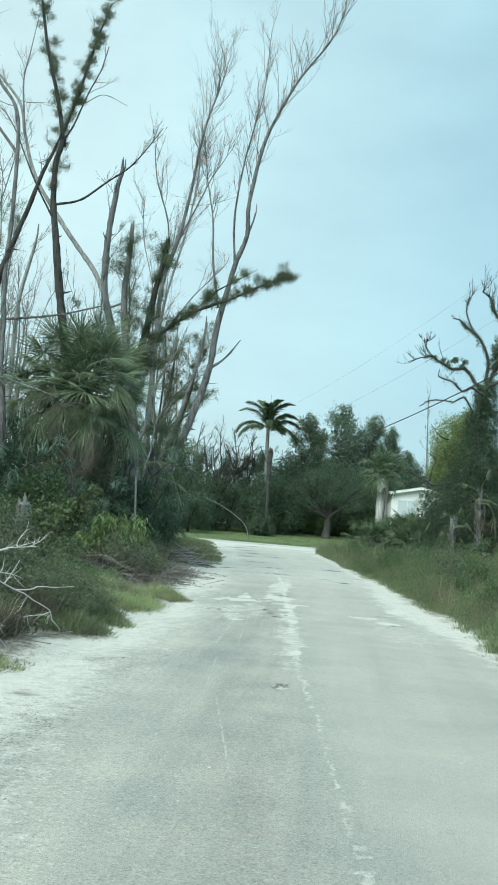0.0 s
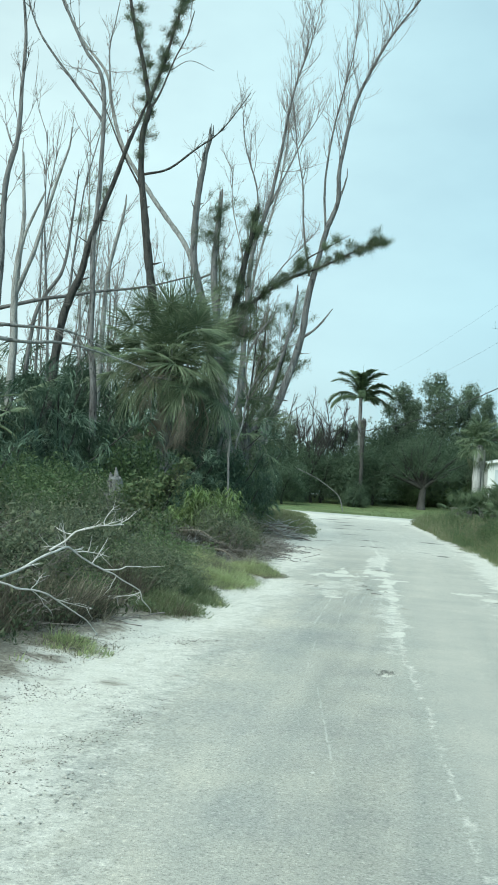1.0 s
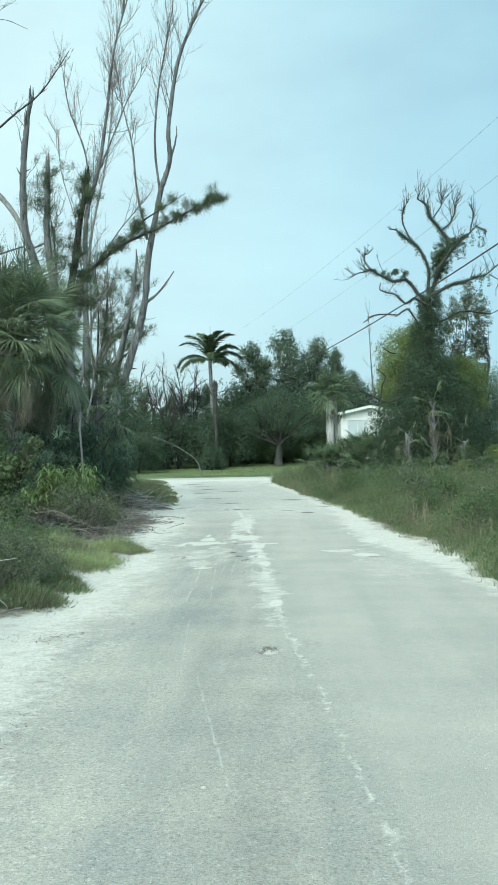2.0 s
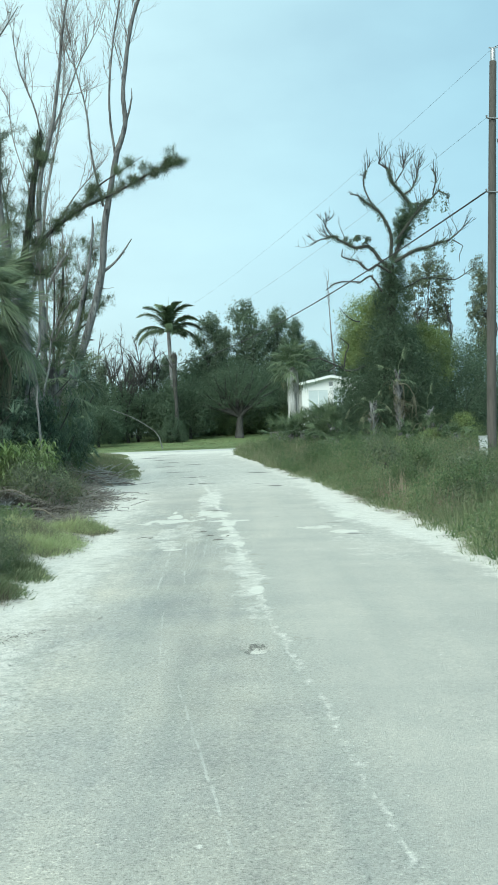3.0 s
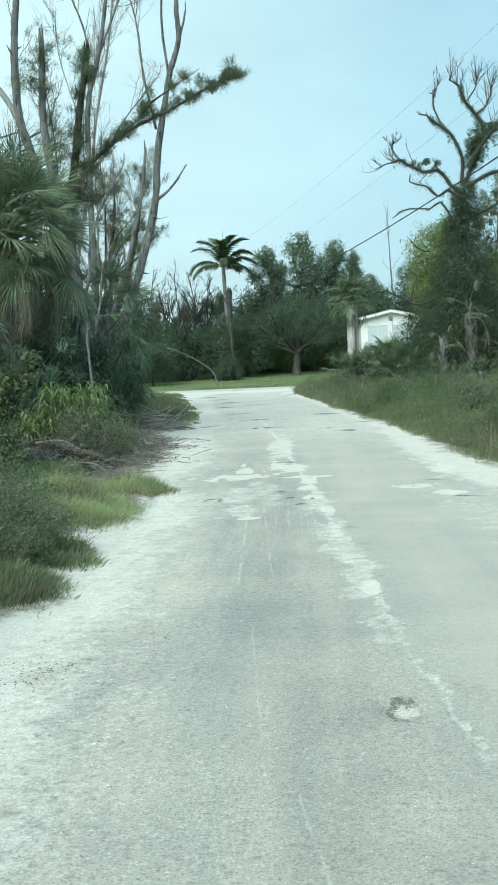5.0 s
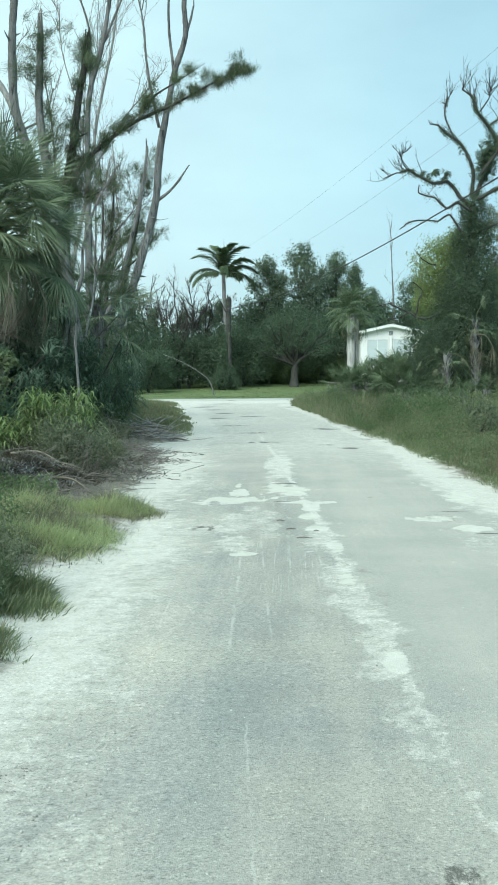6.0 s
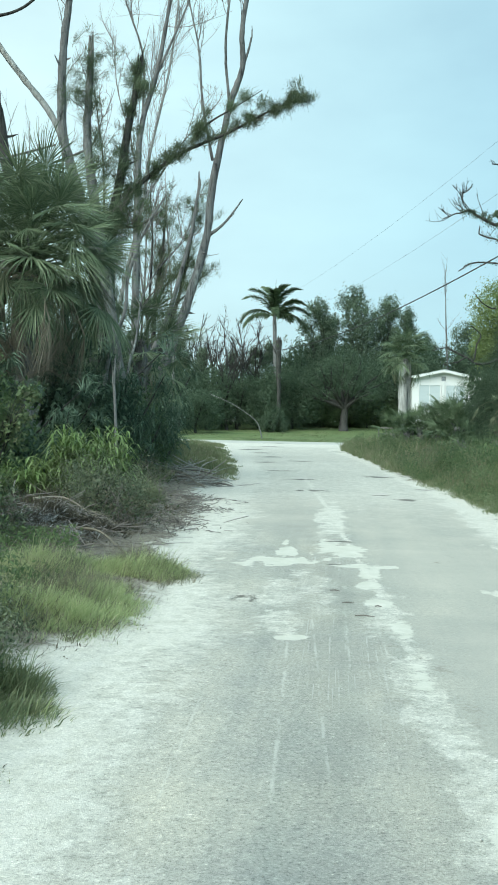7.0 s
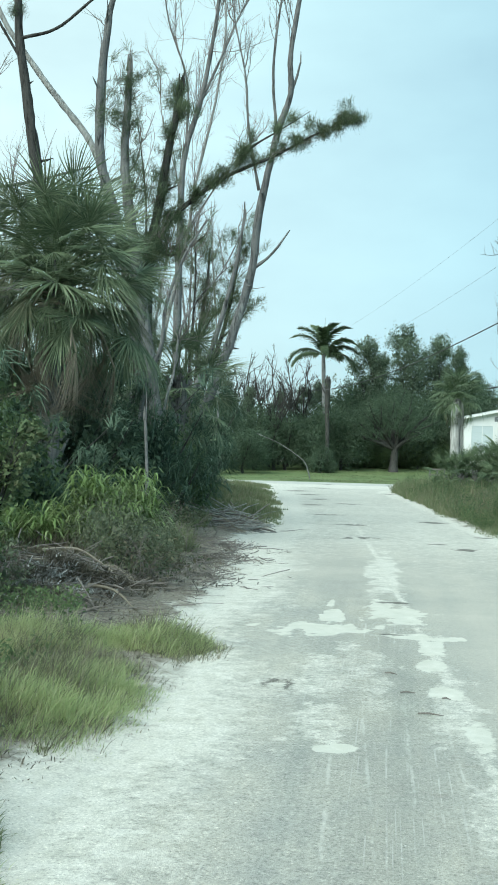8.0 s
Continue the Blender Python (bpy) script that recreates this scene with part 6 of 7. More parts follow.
def skirt_palm(x, y):
    rng = np.random.default_rng(121)
    root = thing("petticoat_palm", pose(x, y, 0), "palm wrapped in a pale grey skirt of dead fronds", "palm")
    trunk = Geo()
    trunk.tube(spline([(0, 0, -0.1), (0.05, 0, 3), (0, 0, 6.6)], 6), np.full(13, 0.28), 9, 0.08, rng)
    part("trunk", trunk.mesh("trunk", M_BARK), root)
    skirt = Geo()
    n = 1100
    a, z = rng.uniform(0, 6.28, n), 6.5 - 3.2 * rng.uniform(0, 1, n) ** 0.8
    r = (0.25 + 0.16 * rng.uniform(0, 1, n)) * (1 + 0.3 * np.sin(3 * a + 0.6))
    roots = np.stack([np.cos(a) * r * 0.9, np.sin(a) * r * 0.9, z], -1)
    tips = np.stack([np.cos(a) * r * 1.05, np.sin(a) * r * 1.05, z - rng.uniform(0.8, 1.9, n)], -1)
    skirt.blades(roots, tips, rng.uniform(0.05, 0.12, n), np.full(n, 0.03))
    part("skirt", skirt.mesh("skirt", M_THATCH), root, "pale grey hanging dead fronds")
    for k in range(64):
        f = k / 63
        ob = part("frond", FANS_BROAD[k % 2] if k < 56 else FANS_PALE[0], root)
        ob.matrix_basis = Matrix.Translation((0, 0, 7.1 - 0.5 * f)) @ Euler((0, 0, radians(137.5 * k))).to_matrix().to_4x4() @ Euler((0, radians(-(80 - 125 * f + rng.normal(0, 8))), 0)).to_matrix().to_4x4() @ Matrix.Scale(rng.uniform(1.05, 1.5), 4)
    return root


skirt_palm(4.8, 100)


def royal_palm(x, y, height, seed):
    rng = np.random.default_rng(seed)
    root = thing("royal_palm", pose(x, y, 0.05), "tall feather palm with arching dark fronds on the lawn", "palm")
    trunk = Geo()
    line = spline([(0.3, 0, -0.1), (0.1, 0, height * 0.5), (-0.08, 0, height - 0.9), (-0.1, 0, height)], 6)
    trunk.tube(line, np.interp(np.linspace(0, 1, len(line)), [0, 0.3, 0.6, 0.85, 1], [0.26, 0.19, 0.2, 0.18, 0.14]), 10, 0.04, rng)
    part("trunk", trunk.mesh("trunk", M_BARK), root)
    spear = Geo()
    spear.tube([(-0.1, 0, height), (-0.08, 0, height + 1.2), (0.0, 0, height + 3.6)], [0.06, 0.035, 0.012], 5)
    part("spear_leaf", spear.mesh("spear_leaf", M_PALM), root)
    meshes = []
    for s in range(3):
        g = Geo()
        L = 3.35
        rach = spline([(0, 0, 0), (L * 0.32, 0, L * 0.10), (L * 0.62, 0, L * 0.10), (L * 0.86, 0, -L * 0.06), (L * 1.0, 0, -L * (0.26 + 0.05 * s))], 6)
        g.tube(rach, np.linspace(0.06, 0.015, len(rach)), 5)
        n = 340
        u = np.linspace(0.1, 1.0, n)
        base = np.stack([np.interp(u, np.linspace(0, 1, len(rach)), rach[:, c]) for c in range(3)], -1)
        side = np.where(np.arange(n) % 2, 1.0, -1.0)
        ln = 1.15 * np.sin(np.clip(u, 0.12, 0.95) * math.pi) ** 0.4 * rng.uniform(0.8, 1.15, n)
        tips = base + np.stack([0.45 * ln, side * ln * rng.uniform(0.35, 0.75, n), rng.uniform(-0.75, -0.15, n) * ln], -1)
        g.blades(base, tips, np.full(n, 0.085), np.full(n, 0.05))
        meshes.append(g.mesh("frond", M_PALMETTO, False))
    for k, (turn, tilt) in enumerate([(178, 58), (192, 42), (168, 12), (200, -4), (4, 60), (-14, 40), (12, 22), (-6, -8), (95, 48), (265, 52), (70, 15), (285, 10), (130, 72), (320, 76)]):
        ob = part("frond", meshes[k % 3], root)
        ob.matrix_basis = Matrix.Translation((-0.1, 0, height - 0.05 * (k % 4))) @ Euler((0, 0, radians(turn + rng.normal(0, 4)))).to_matrix().to_4x4() @ Euler((radians(rng.normal(0, 8)), radians(-tilt + rng.normal(0, 3)), 0)).to_matrix().to_4x4() @ Matrix.Scale(rng.uniform(0.92, 1.06), 4)
    return root


royal_palm(-7.1, 123.5, 12.25, 131)
t = Tree("palm_stump", (-6.3, 117.3, 0.05), "headless dead palm trunk beside a feather palm", "tree", 132, M_DARKBARK)
t.girth = 1.0
t.limb(0.15, 0.26, (-6.25, 117.3, 0.0), (-6.25, 117.3, 4), (-6.33, 117.3, 7), (-6.33, 117.3, 9.3), broken=True, needles=60, needle_spread=0.3, needle_from=0.5)
t.limb(0.07, 0.03, (-6.33, 117.35, 7.6), (-6.75, 117.4, 8.3), (-7.1, 117.4, 8.9), (-7.5, 117.4, 9.7))
t.done()
place(shrub_a, [(-6.7, 116.4, 1.1, 30, 1.5), (-5.8, 116.7, 0.8, 90, 1.2), (-7.4, 117.0, 0.8, 200, 1.3)], True)


# ---- house ----
def build_house():
    root = thing("house", pose(9.55, 118, 0.0), "white gabled house with pale grey windows behind palms", "house")
    y0, y1, wall_h, half = 0.0, 9.0, 5.95, 3.0
    g = Geo()
    shape = [(-half, 0), (half, 0), (half, wall_h), (0, 6.55), (-half, wall_h)]
    for y in (y0, y1):
        g.add([(x, y, z) for x, z in shape], [(0, 1, 2, 2), (0, 2, 4, 4), (4, 2, 3, 3)] if y == y0 else [(0, 2, 1, 1), (0, 4, 2, 2), (4, 3, 2, 2)])
    g.add([(-half, y0, 0), (-half, y1, 0), (-half, y1, wall_h), (-half, y0, wall_h)], [(0, 3, 2, 1)])
    g.add([(half, y0, 0), (half, y1, 0), (half, y1, wall_h), (half, y0, wall_h)], [(0, 1, 2, 3)])
    part("wall", g.mesh("wall", M_PAINT, False), root)
    for side in (-1, 1):
        r = Geo()
        a, b = (0, 6.62), (side * (half + 0.55), 5.86)
        v = []
        for y in (y0 - 0.5, y1 + 0.5):
            for (x, z), t in ((a, 0), (b, 0), (b, 0.12), (a, 0.12)):
                v.append((x, y, z + t))
        r.add(v, [(0, 1, 2, 3), (7, 6, 5, 4), (0, 4, 5, 1), (1, 5, 6, 2), (2, 6, 7, 3), (3, 7, 4, 0)])
        part("roof_slope", r.mesh("roof_slope", M_METALROOF, False), root)
        f = Geo()
        f.add([(0, -0.53, 6.46), (side * (half + 0.55), -0.53, 5.7), (side * (half + 0.55), -0.53, 5.88), (0, -0.53, 6.64), (0, -0.505, 6.46), (side * (half + 0.55), -0.505, 5.7), (side * (half + 0.55), -0.505, 5.88), (0, -0.505, 6.64)],
              [(0, 1, 2, 3), (7, 6, 5, 4), (0, 4, 5, 1), (1, 5, 6, 2), (2, 6, 7, 3), (3, 7, 4, 0)])
        part("fascia", f.mesh("fascia", M_PAINT, False), root)
    # the two windows: solid panels whose pale colour stands for sky reflected in glass
    for x0, x1 in ((-2.32, -0.36), (0.24, 2.0)):
        pane = part("shutter", bevelled_box("shutter", M_SKY_GREY, x0, -0.05, 3.0, x1, -0.003, 5.2), root, "pale grey window pane with reflected sky in its colour")
        for fx0, fx1, fz0, fz1 in ((x0 - 0.1, x0, 2.9, 5.3), (x1, x1 + 0.1, 2.9, 5.3), (x0, x1, 5.2, 5.3), (x0, x1, 2.9, 3.0)):
            part("frame", bevelled_box("frame", M_PAINT, fx0, -0.09, fz0, fx1, -0.002, fz1, 0.008), pane)
        part("mullion", bevelled_box("mullion", M_PAINT, (x0 + x1) / 2 - 0.025, -0.075, 3.0, (x0 + x1) / 2 + 0.025, -0.052, 5.2, 0.006), pane)
    vent = part("gable_vent", bevelled_box("gable_vent", M_DARKVENT, -0.22, -0.04, 5.62, 0.18, -0.003, 6.05), root, "dark louvred gable vent")
    for k in range(4):
        part("slat", bevelled_box("slat", M_SKY_GREY, -0.2, -0.07, 5.67 + 0.09 * k, 0.16, -0.035, 5.7 + 0.09 * k, 0.005), vent)
    part("post", bevelled_box("post", M_PAINT, -0.19, -0.22, 0, 0.07, -0.06, 5.6), root)
    return root


build_house()

# ---- utility pole, cables and small fixtures ----
def build_pole(x, y):
    rng = np.random.default_rng(141)
    root = thing("utility_pole", pose(x, y, 0.1), "dark round wooden utility pole with cable brackets", "utility pole")
    g = Geo()
    g.tube([(0, 0, -0.3), (0.13, 0, 4), (0.26, 0, 7.4), (0.37, 0, 10.6), (0.475, 0, 13.15)], [0.165, 0.155, 0.14, 0.125, 0.115], 14, 0.02, rng)
    part("pole", g.mesh("pole", M_POLE), root)
    c = Geo()
    c.tube([(0.475, 0, 13.15), (0.485, 0, 13.5), (0.485, 0, 13.56)], [0.085, 0.085, 0.06], 12)
    c.tube([(0.345, -0.02, 13.6), (0.485, -0.02, 13.58), (0.625, -0.02, 13.6)], [0.025, 0.025, 0.025], 6)
    part("pole_cap", c.mesh("pole_cap", M_STEEL), root, "pale metal pole-top cap")
    for z, mid in ((11.25, 0.39), (8.85, 0.31)):
        b = Geo()
        b.tube([(mid + 0.22, -0.13, z), (mid, -0.16, z), (mid - 0.2, -0.14, z + 0.02), (mid - 0.22, -0.14, z + 0.1)], [0.02, 0.025, 0.03, 0.04], 6)
        part("bracket", b.mesh("bracket", M_STEEL), root)
    k = Geo()
    k.tube([(0.5, -0.1, 10.6), (0.6, -0.1, 10.2), (0.75, -0.12, 9.5)], [0.016, 0.016, 0.012], 5)
    part("service_drop", k.mesh("service_drop", M_CABLE), root)
    return root


build_pole(8.46, 40)


def hang_cable(name, a, b, sag, r, label):
    n = 48
    g = Geo()
    pts = []
    for i in range(n + 1):
        s = i / n
        pts.append([a[k] + (b[k] - a[k]) * s for k in range(3)])
        pts[-1][2] -= 4 * sag * s * (1 - s)
    g.tube(pts, np.full(n + 1, r), 6)
    return single(name, g.mesh(name, M_CABLE), Matrix.Identity(4), label, "cable", "overhead cables")


hang_cable("cable", (8.55, 39.86, 8.98), (-9.9, 133.0, 9.2), 1.6, 0.03, "thick black overhead cable sagging from the pole")
hang_cable("cable", (8.63, 39.86, 11.38), (-9.9, 133.0, 11.6), 1.3, 0.0045, "thin overhead wire from the pole")
hang_cable("cable", (8.94, 40.0, 13.69), (-9.6, 133.0, 13.8), 1.1, 0.004, "thin overhead wire at the pole top")
hang_cable("cable", (8.99, 39.87, 8.95), (26.0, -6.0, 9.3), 0.8, 0.028, "thick black overhead cable passing the road")
hang_cable("cable", (8.94, 40.0, 13.69), (26.5, -6.0, 13.6), 0.6, 0.007, "thin overhead wire beside the road")

box = thing("meter_box", pose(8.12, 39.6, 0.1), "small pale metal utility box in the grass", "utility box")
part("cabinet", bevelled_box("cabinet", M_BOX, -0.13, -0.1, -0.05, 0.13, 0.1, 0.86, 0.02), box)
part("lid", bevelled_box("lid", M_BOX, -0.145, -0.115, 0.865, 0.145, 0.115, 0.9, 0.012), box)

fence = thing("wooden_fence", pose(2.7, 98, 0), "short weathered wooden rail fence", "fence")
for k in range(3):
    part("post", bevelled_box("post", M_BARK, 0.55 * k, -0.05, -0.1, 0.55 * k + 0.09, 0.05, 1.2), fence)
for z in (0.6, 1.05):
    part("rail", bevelled_box("rail", M_TWIG, -0.1, -0.085, z, 1.35, -0.052, z + 0.13), fence)


# ---- verges ----
def patchy(x, y, scale, seed):
    return np.array([noise.noise((a * scale, b * scale, seed)) for a, b in zip(x, y)])


def grass(name, seed, n, x_from_edge, y0, y1, side, height, width, mat, label, lean=0.35, bare=-0.25, near=1.0, category="grass", scale=0.55, tall_from=0.0, per=14, tuft=0.07):
    """Tufts of blades over a strip that follows the road's edge."""
    rng = np.random.default_rng(seed)
    k = n // per
    y = y0 + (y1 - y0) * rng.uniform(0, 1, k) ** near
    off = x_from_edge[0] + (x_from_edge[1] - x_from_edge[0]) * rng.uniform(0, 1, k) ** 1.3
    edge = edge_x(LEFT_EDGE, y) if side < 0 else edge_x(RIGHT_EDGE, y)
    wander = patchy(np.full(k, 3.0 * side), y, 0.9, seed + 0.5) * 0.3
    x = edge + side * (off + wander)
    p = patchy(x, y, scale, seed + 0.2)
    keep = p > bare
    x, y, off, p = x[keep], y[keep], off[keep], p[keep]
    h = height * rng.uniform(0.5, 1.3, len(x)) * (0.7 + 0.8 * np.clip(p - bare, 0, 1)) * np.clip(tall_from + off / 1.2, 0.4, 1.0)
    return tuft_bed(name, rng, x, y, h, per, tuft, width, lean, mat, label, category)


def tuft_bed(name, rng, x, y, h, per, tuft, width, lean, mat, label, category, hump=None, stray=0.18):
    m = len(x) * per
    a = rng.uniform(0, 6.283, m)
    out = np.stack([np.cos(a), np.sin(a), np.zeros(m)], -1)
    r = tuft * rng.uniform(0, 1, m) ** 0.5
    hh = np.repeat(h, per) * rng.uniform(0.35, 1.15, m)
    roots = np.stack([np.repeat(x, per), np.repeat(y, per), np.zeros(m)], -1) + out * r[:, None]
    roots[:, 2] = land(roots[:, 0], roots[:, 1]) - 0.02
    if hump is not None:
        roots[:, 2] += np.repeat(hump, per)
    d = out * (lean * rng.uniform(0.1, 1.6, m))[:, None] + rng.normal(0, stray, (m, 3))
    d[:, 2] = 1.0
    d = d / np.linalg.norm(d, axis=1)[:, None]
    g = Geo()
    g.blades(roots, roots + d * hh[:, None], width * rng.uniform(0.5, 1.5, m), hh * 0.13 * np.minimum(lean, 1.0))
    return single(name, g.mesh(name, mat, False), Matrix.Identity(4), label, category, "", "stuff")


grass("tall_grass", 201, 100000, (0.2, 9.0), 12, 48, 1, 0.34, 0.006, M_GRASS_TALL, "tall seeding grass on the verge opposite the thicket", 0.9, -0.7, 1.0, scale=0.3, tall_from=0.3)
grass("tall_grass", 202, 70000, (0.15, 14.0), 42, 78, 1, 0.55, 0.018, M_GRASS_TALL, "tall grass running to the crossing road", 0.9, -0.7, 1.0, scale=0.25, tall_from=0.5)
grass("seed_stalks", 210, 44000, (0.5, 11.0), 13, 72, 1, 0.62, 0.007, M_SEED, "brown seed stalks standing over tall grass", 0.6, -0.15, 1.0, "grass", 0.22, 0.4)
grass("broad_weeds", 211, 16000, (0.3, 10.0), 13, 74, 1, 0.42, 0.02, M_LEAF_MID, "leafy green weeds among tall grass", 1.0, 0.05, 1.0, "weeds", 0.3, 0.4)
grass("verge_grass", 203, 26000, (0.1, 1.5), 12, 60, 1, 0.16, 0.007, M_GRASS_TALL, "short green grass fringing the asphalt", 0.6, -0.25, 1.3, scale=0.9, tall_from=0.5)
grass("verge_grass", 205, 42000, (-0.05, 4.5), 37.5, 78, -1, 0.22, 0.018, M_GRASS_TALL, "green grass bank beside the thicket", 0.45, -0.3, 1.0, scale=0.4, tall_from=0.5)
grass("dry_weeds", 206, 40000, (0.8, 4.5), 8, 15, -1, 0.28, 0.007, M_DRY_DARK, "dry grey-brown weeds and stalks under the thicket", 0.7, -0.3, 1.0, "weeds", 0.5, 0.3)
grass("weeds", 207, 36000, (1.2, 6.0), 26, 40, -1, 0.3, 0.014, M_GRASS_TALL, "green weeds filling the thicket edge", 0.5, -0.2, 1.0, "weeds", 0.4, 0.3)
grass("dry_litter", 214, 16000, (0.1, 3.2), 18.5, 26, -1, 0.08, 0.006, M_DRY_DARK, "dark litter of stalks and needles under the thicket", 2.4, -0.6, 1.0, "litter", 0.7, 0.6)
grass("dry_litter", 209, 30000, (0.05, 2.6), 7, 36, -1, 0.07, 0.008, M_PALM_DRY, "mat of dry needles, thatch and broken stalks", 2.2, -0.2, 1.0, "litter", 0.7, 0.6)
grass("verge_grass", 208, 1500, (-0.2, 0.4), 4, 12, -1, 0.14, 0.010, M_GRASS, "thin grass tufts on sandy shoulder", 0.6, 0.2, 1.0, scale=1.1, tall_from=0.5)


grass("sand_litter", 216, 2600, (-0.3, 0.3), 11, 17.5, -1, 0.03, 0.006, M_DRY_DARK, "dark bits of stalk along the edge of the sand", 2.0, -0.05, 1.0, "litter", 0.8, 0.8, 5, 0.12)
grass("sand_litter", 212, 3500, (-0.7, 0.3), 5, 11, -1, 0.03, 0.006, M_PALM_DRY, "brown leaf crumbs scattered on white sand", 2.0, 0.05, 1.0, "litter", 0.8, 0.8, 6, 0.12)


turf = np.random.default_rng(215)
tx, ty = turf.uniform(-22, 9, 4200), turf.uniform(92, 124, 4200)
thick = patchy(tx, ty, 0.22, 3.3) > -0.1
tuft_bed("lawn_grass", turf, tx[thick], ty[thick], turf.uniform(0.05, 0.16, thick.sum()), 9, 0.22, 0.03, 0.8, M_GRASS_TALL, "uneven tufts of longer grass in the lawn", "grass")


def weed_cloud(name, seed, n, x_from_edge, y0, y1, side, height, leaf, mat, label, bare=-0.3, scale=0.4):
    """Small leaves filling a low, uneven layer over a strip beside the road."""
    rng = np.random.default_rng(seed)
    k = n // 10
    y = rng.uniform(y0, y1, k)
    off = x_from_edge[0] + (x_from_edge[1] - x_from_edge[0]) * rng.uniform(0, 1, k) ** 1.2
    x = (edge_x(LEFT_EDGE, y) if side < 0 else edge_x(RIGHT_EDGE, y)) + side * off
    if y0 < 9:
        y = y + 2.5 * np.abs(patchy(x, 0 * x, 0.9, seed)) + rng.exponential(0.3, k) * np.sign(rng.uniform(-1, 1, k))
    p = patchy(x, y, scale, seed + 0.3)
    keep = p > bare
    x, y, off, p = x[keep], y[keep], off[keep], p[keep]
    top = height * (0.35 + 1.5 * np.clip(p - bare, 0, 1) ** 1.3) * np.clip(0.25 + off / 1.5, 0.2, 1.0)
    top = np.repeat(top, 10)
    m = len(top)
    pos = np.stack([np.repeat(x, 10), np.repeat(y, 10), np.zeros(m)], -1) + rng.normal(0, 0.07, (m, 3)) * (1, 1, 0)
    pos[:, 2] = land(pos[:, 0], pos[:, 1]) + top * rng.uniform(0.1, 1.0, m) ** 0.7
    ln = leaf * rng.uniform(0.5, 1.4, m)
    g = Geo()
    g.leaves(pos, scatter_dir(rng, m, 0.7), scatter_dir(rng, m, 0.3), ln, ln * rng.uniform(0.15, 0.5, m))
    return single(name, g.mesh(name, mat, False), Matrix.Identity(4), label, "weeds", "", "stuff")


weed_cloud("weeds", 601, 190000, (0.25, 8.0), 12, 42, 1, 0.5, 0.045, M_WEED, "soft olive weeds filling the verge", -0.3, 0.75)
weed_cloud("weeds", 602, 110000, (0.3, 12.0), 38, 76, 1, 0.75, 0.075, M_WEED, "soft olive weeds towards the crossing road", -0.3, 0.6)
weed_cloud("weeds", 603, 34000, (0.6, 5.0), 8, 16, -1, 0.4, 0.05, M_WEED_DARK, "small-leaved weeds along the thicket edge", -0.1)
weed_cloud("weeds", 606, 28000, (0.95, 4.6), 11.5, 21, -1, 0.5, 0.05, M_LEAF_MID, "mid-green leafy weeds along the thicket edge", -0.05, 0.8)
weed_cloud("weeds", 607, 7000, (0.5, 1.6), 12.4, 15.2, -1, 0.35, 0.04, M_WEED, "green leafy weeds at the edge of the sand", -0.3, 0.9)
weed_cloud("weeds", 604, 18000, (1.6, 4.0), 23.2, 34, -1, 0.42, 0.05, M_WEED_DARK, "small-leaved brownish weeds below the reeds", 0.0)
weed_cloud("weeds", 605, 14000, (2.6, 6.0), 17, 25, -1, 0.5, 0.06, M_WEED_DARK, "weeds deep at the thicket edge", -0.1)
grass("dry_weeds", 213, 9000, (1.6, 3.5), 22.8, 32, -1, 0.4, 0.006, M_DRY_DARK, "grey-brown twiggy weeds below the reeds", 0.6, -0.2, 1.0, "weeds", 0.5, 0.3)


bank = np.random.default_rng(640)
rows = []
for _ in range(46):
    y = bank.uniform(17, 66)
    rows.append((float(edge_x(RIGHT_EDGE, y)) + bank.uniform(0.9, 7.0), y, bank.uniform(0.25, 0.55) * (1 + y / 120), bank.uniform(0, 360), bank.uniform(0.9, 1.4)))
place(shrub_c, rows[:26], True)
place(shrub_b, [(x, y, 0.75 * s, turn, q) for x, y, s, turn, q in rows[26:]], True)


def grass_mound(x, y, rx, ry, n, height, seed, mat, label, width=0.0045, lean=1.5, per=26, rise=0.0, stray=0.18):
    """A bed of tufts, tallest in its middle and ragged at its rim."""
    rng = np.random.default_rng(seed)
    k = n // per
    a, r = rng.uniform(0, 6.283, k), rng.uniform(0, 1, k) ** 0.55 * rng.uniform(0.7, 1.15, k)
    r = r * (1 + 0.4 * np.array([noise.noise((math.cos(q) * 1.5, math.sin(q) * 1.5, seed * 1.7)) for q in a]))
    px, py = x + np.cos(a) * r * rx, y + np.sin(a) * r * ry
    h = height * (1.1 - 0.6 * np.clip(r, 0, 1) ** 2) * rng.uniform(0.5, 1.4, k)
    lumps = patchy(px, py, 2.2, seed * 0.37) + 0.5 * patchy(px, py, 6.0, seed * 0.71)
    keep = lumps > 0.9 * r - 0.95
    hump = rise * np.clip(1.05 - r, 0, 1) ** 0.7 * np.clip(0.55 + 0.9 * lumps, 0.05, 1.4)
    h = h * np.clip(0.9 + 0.8 * lumps, 0.35, 1.7)
    return tagged(tuft_bed("grass_clump", rng, px[keep], py[keep], h[keep], per, 0.06, width, lean, mat, label, "grass", hump[keep], stray), group="grass clumps")


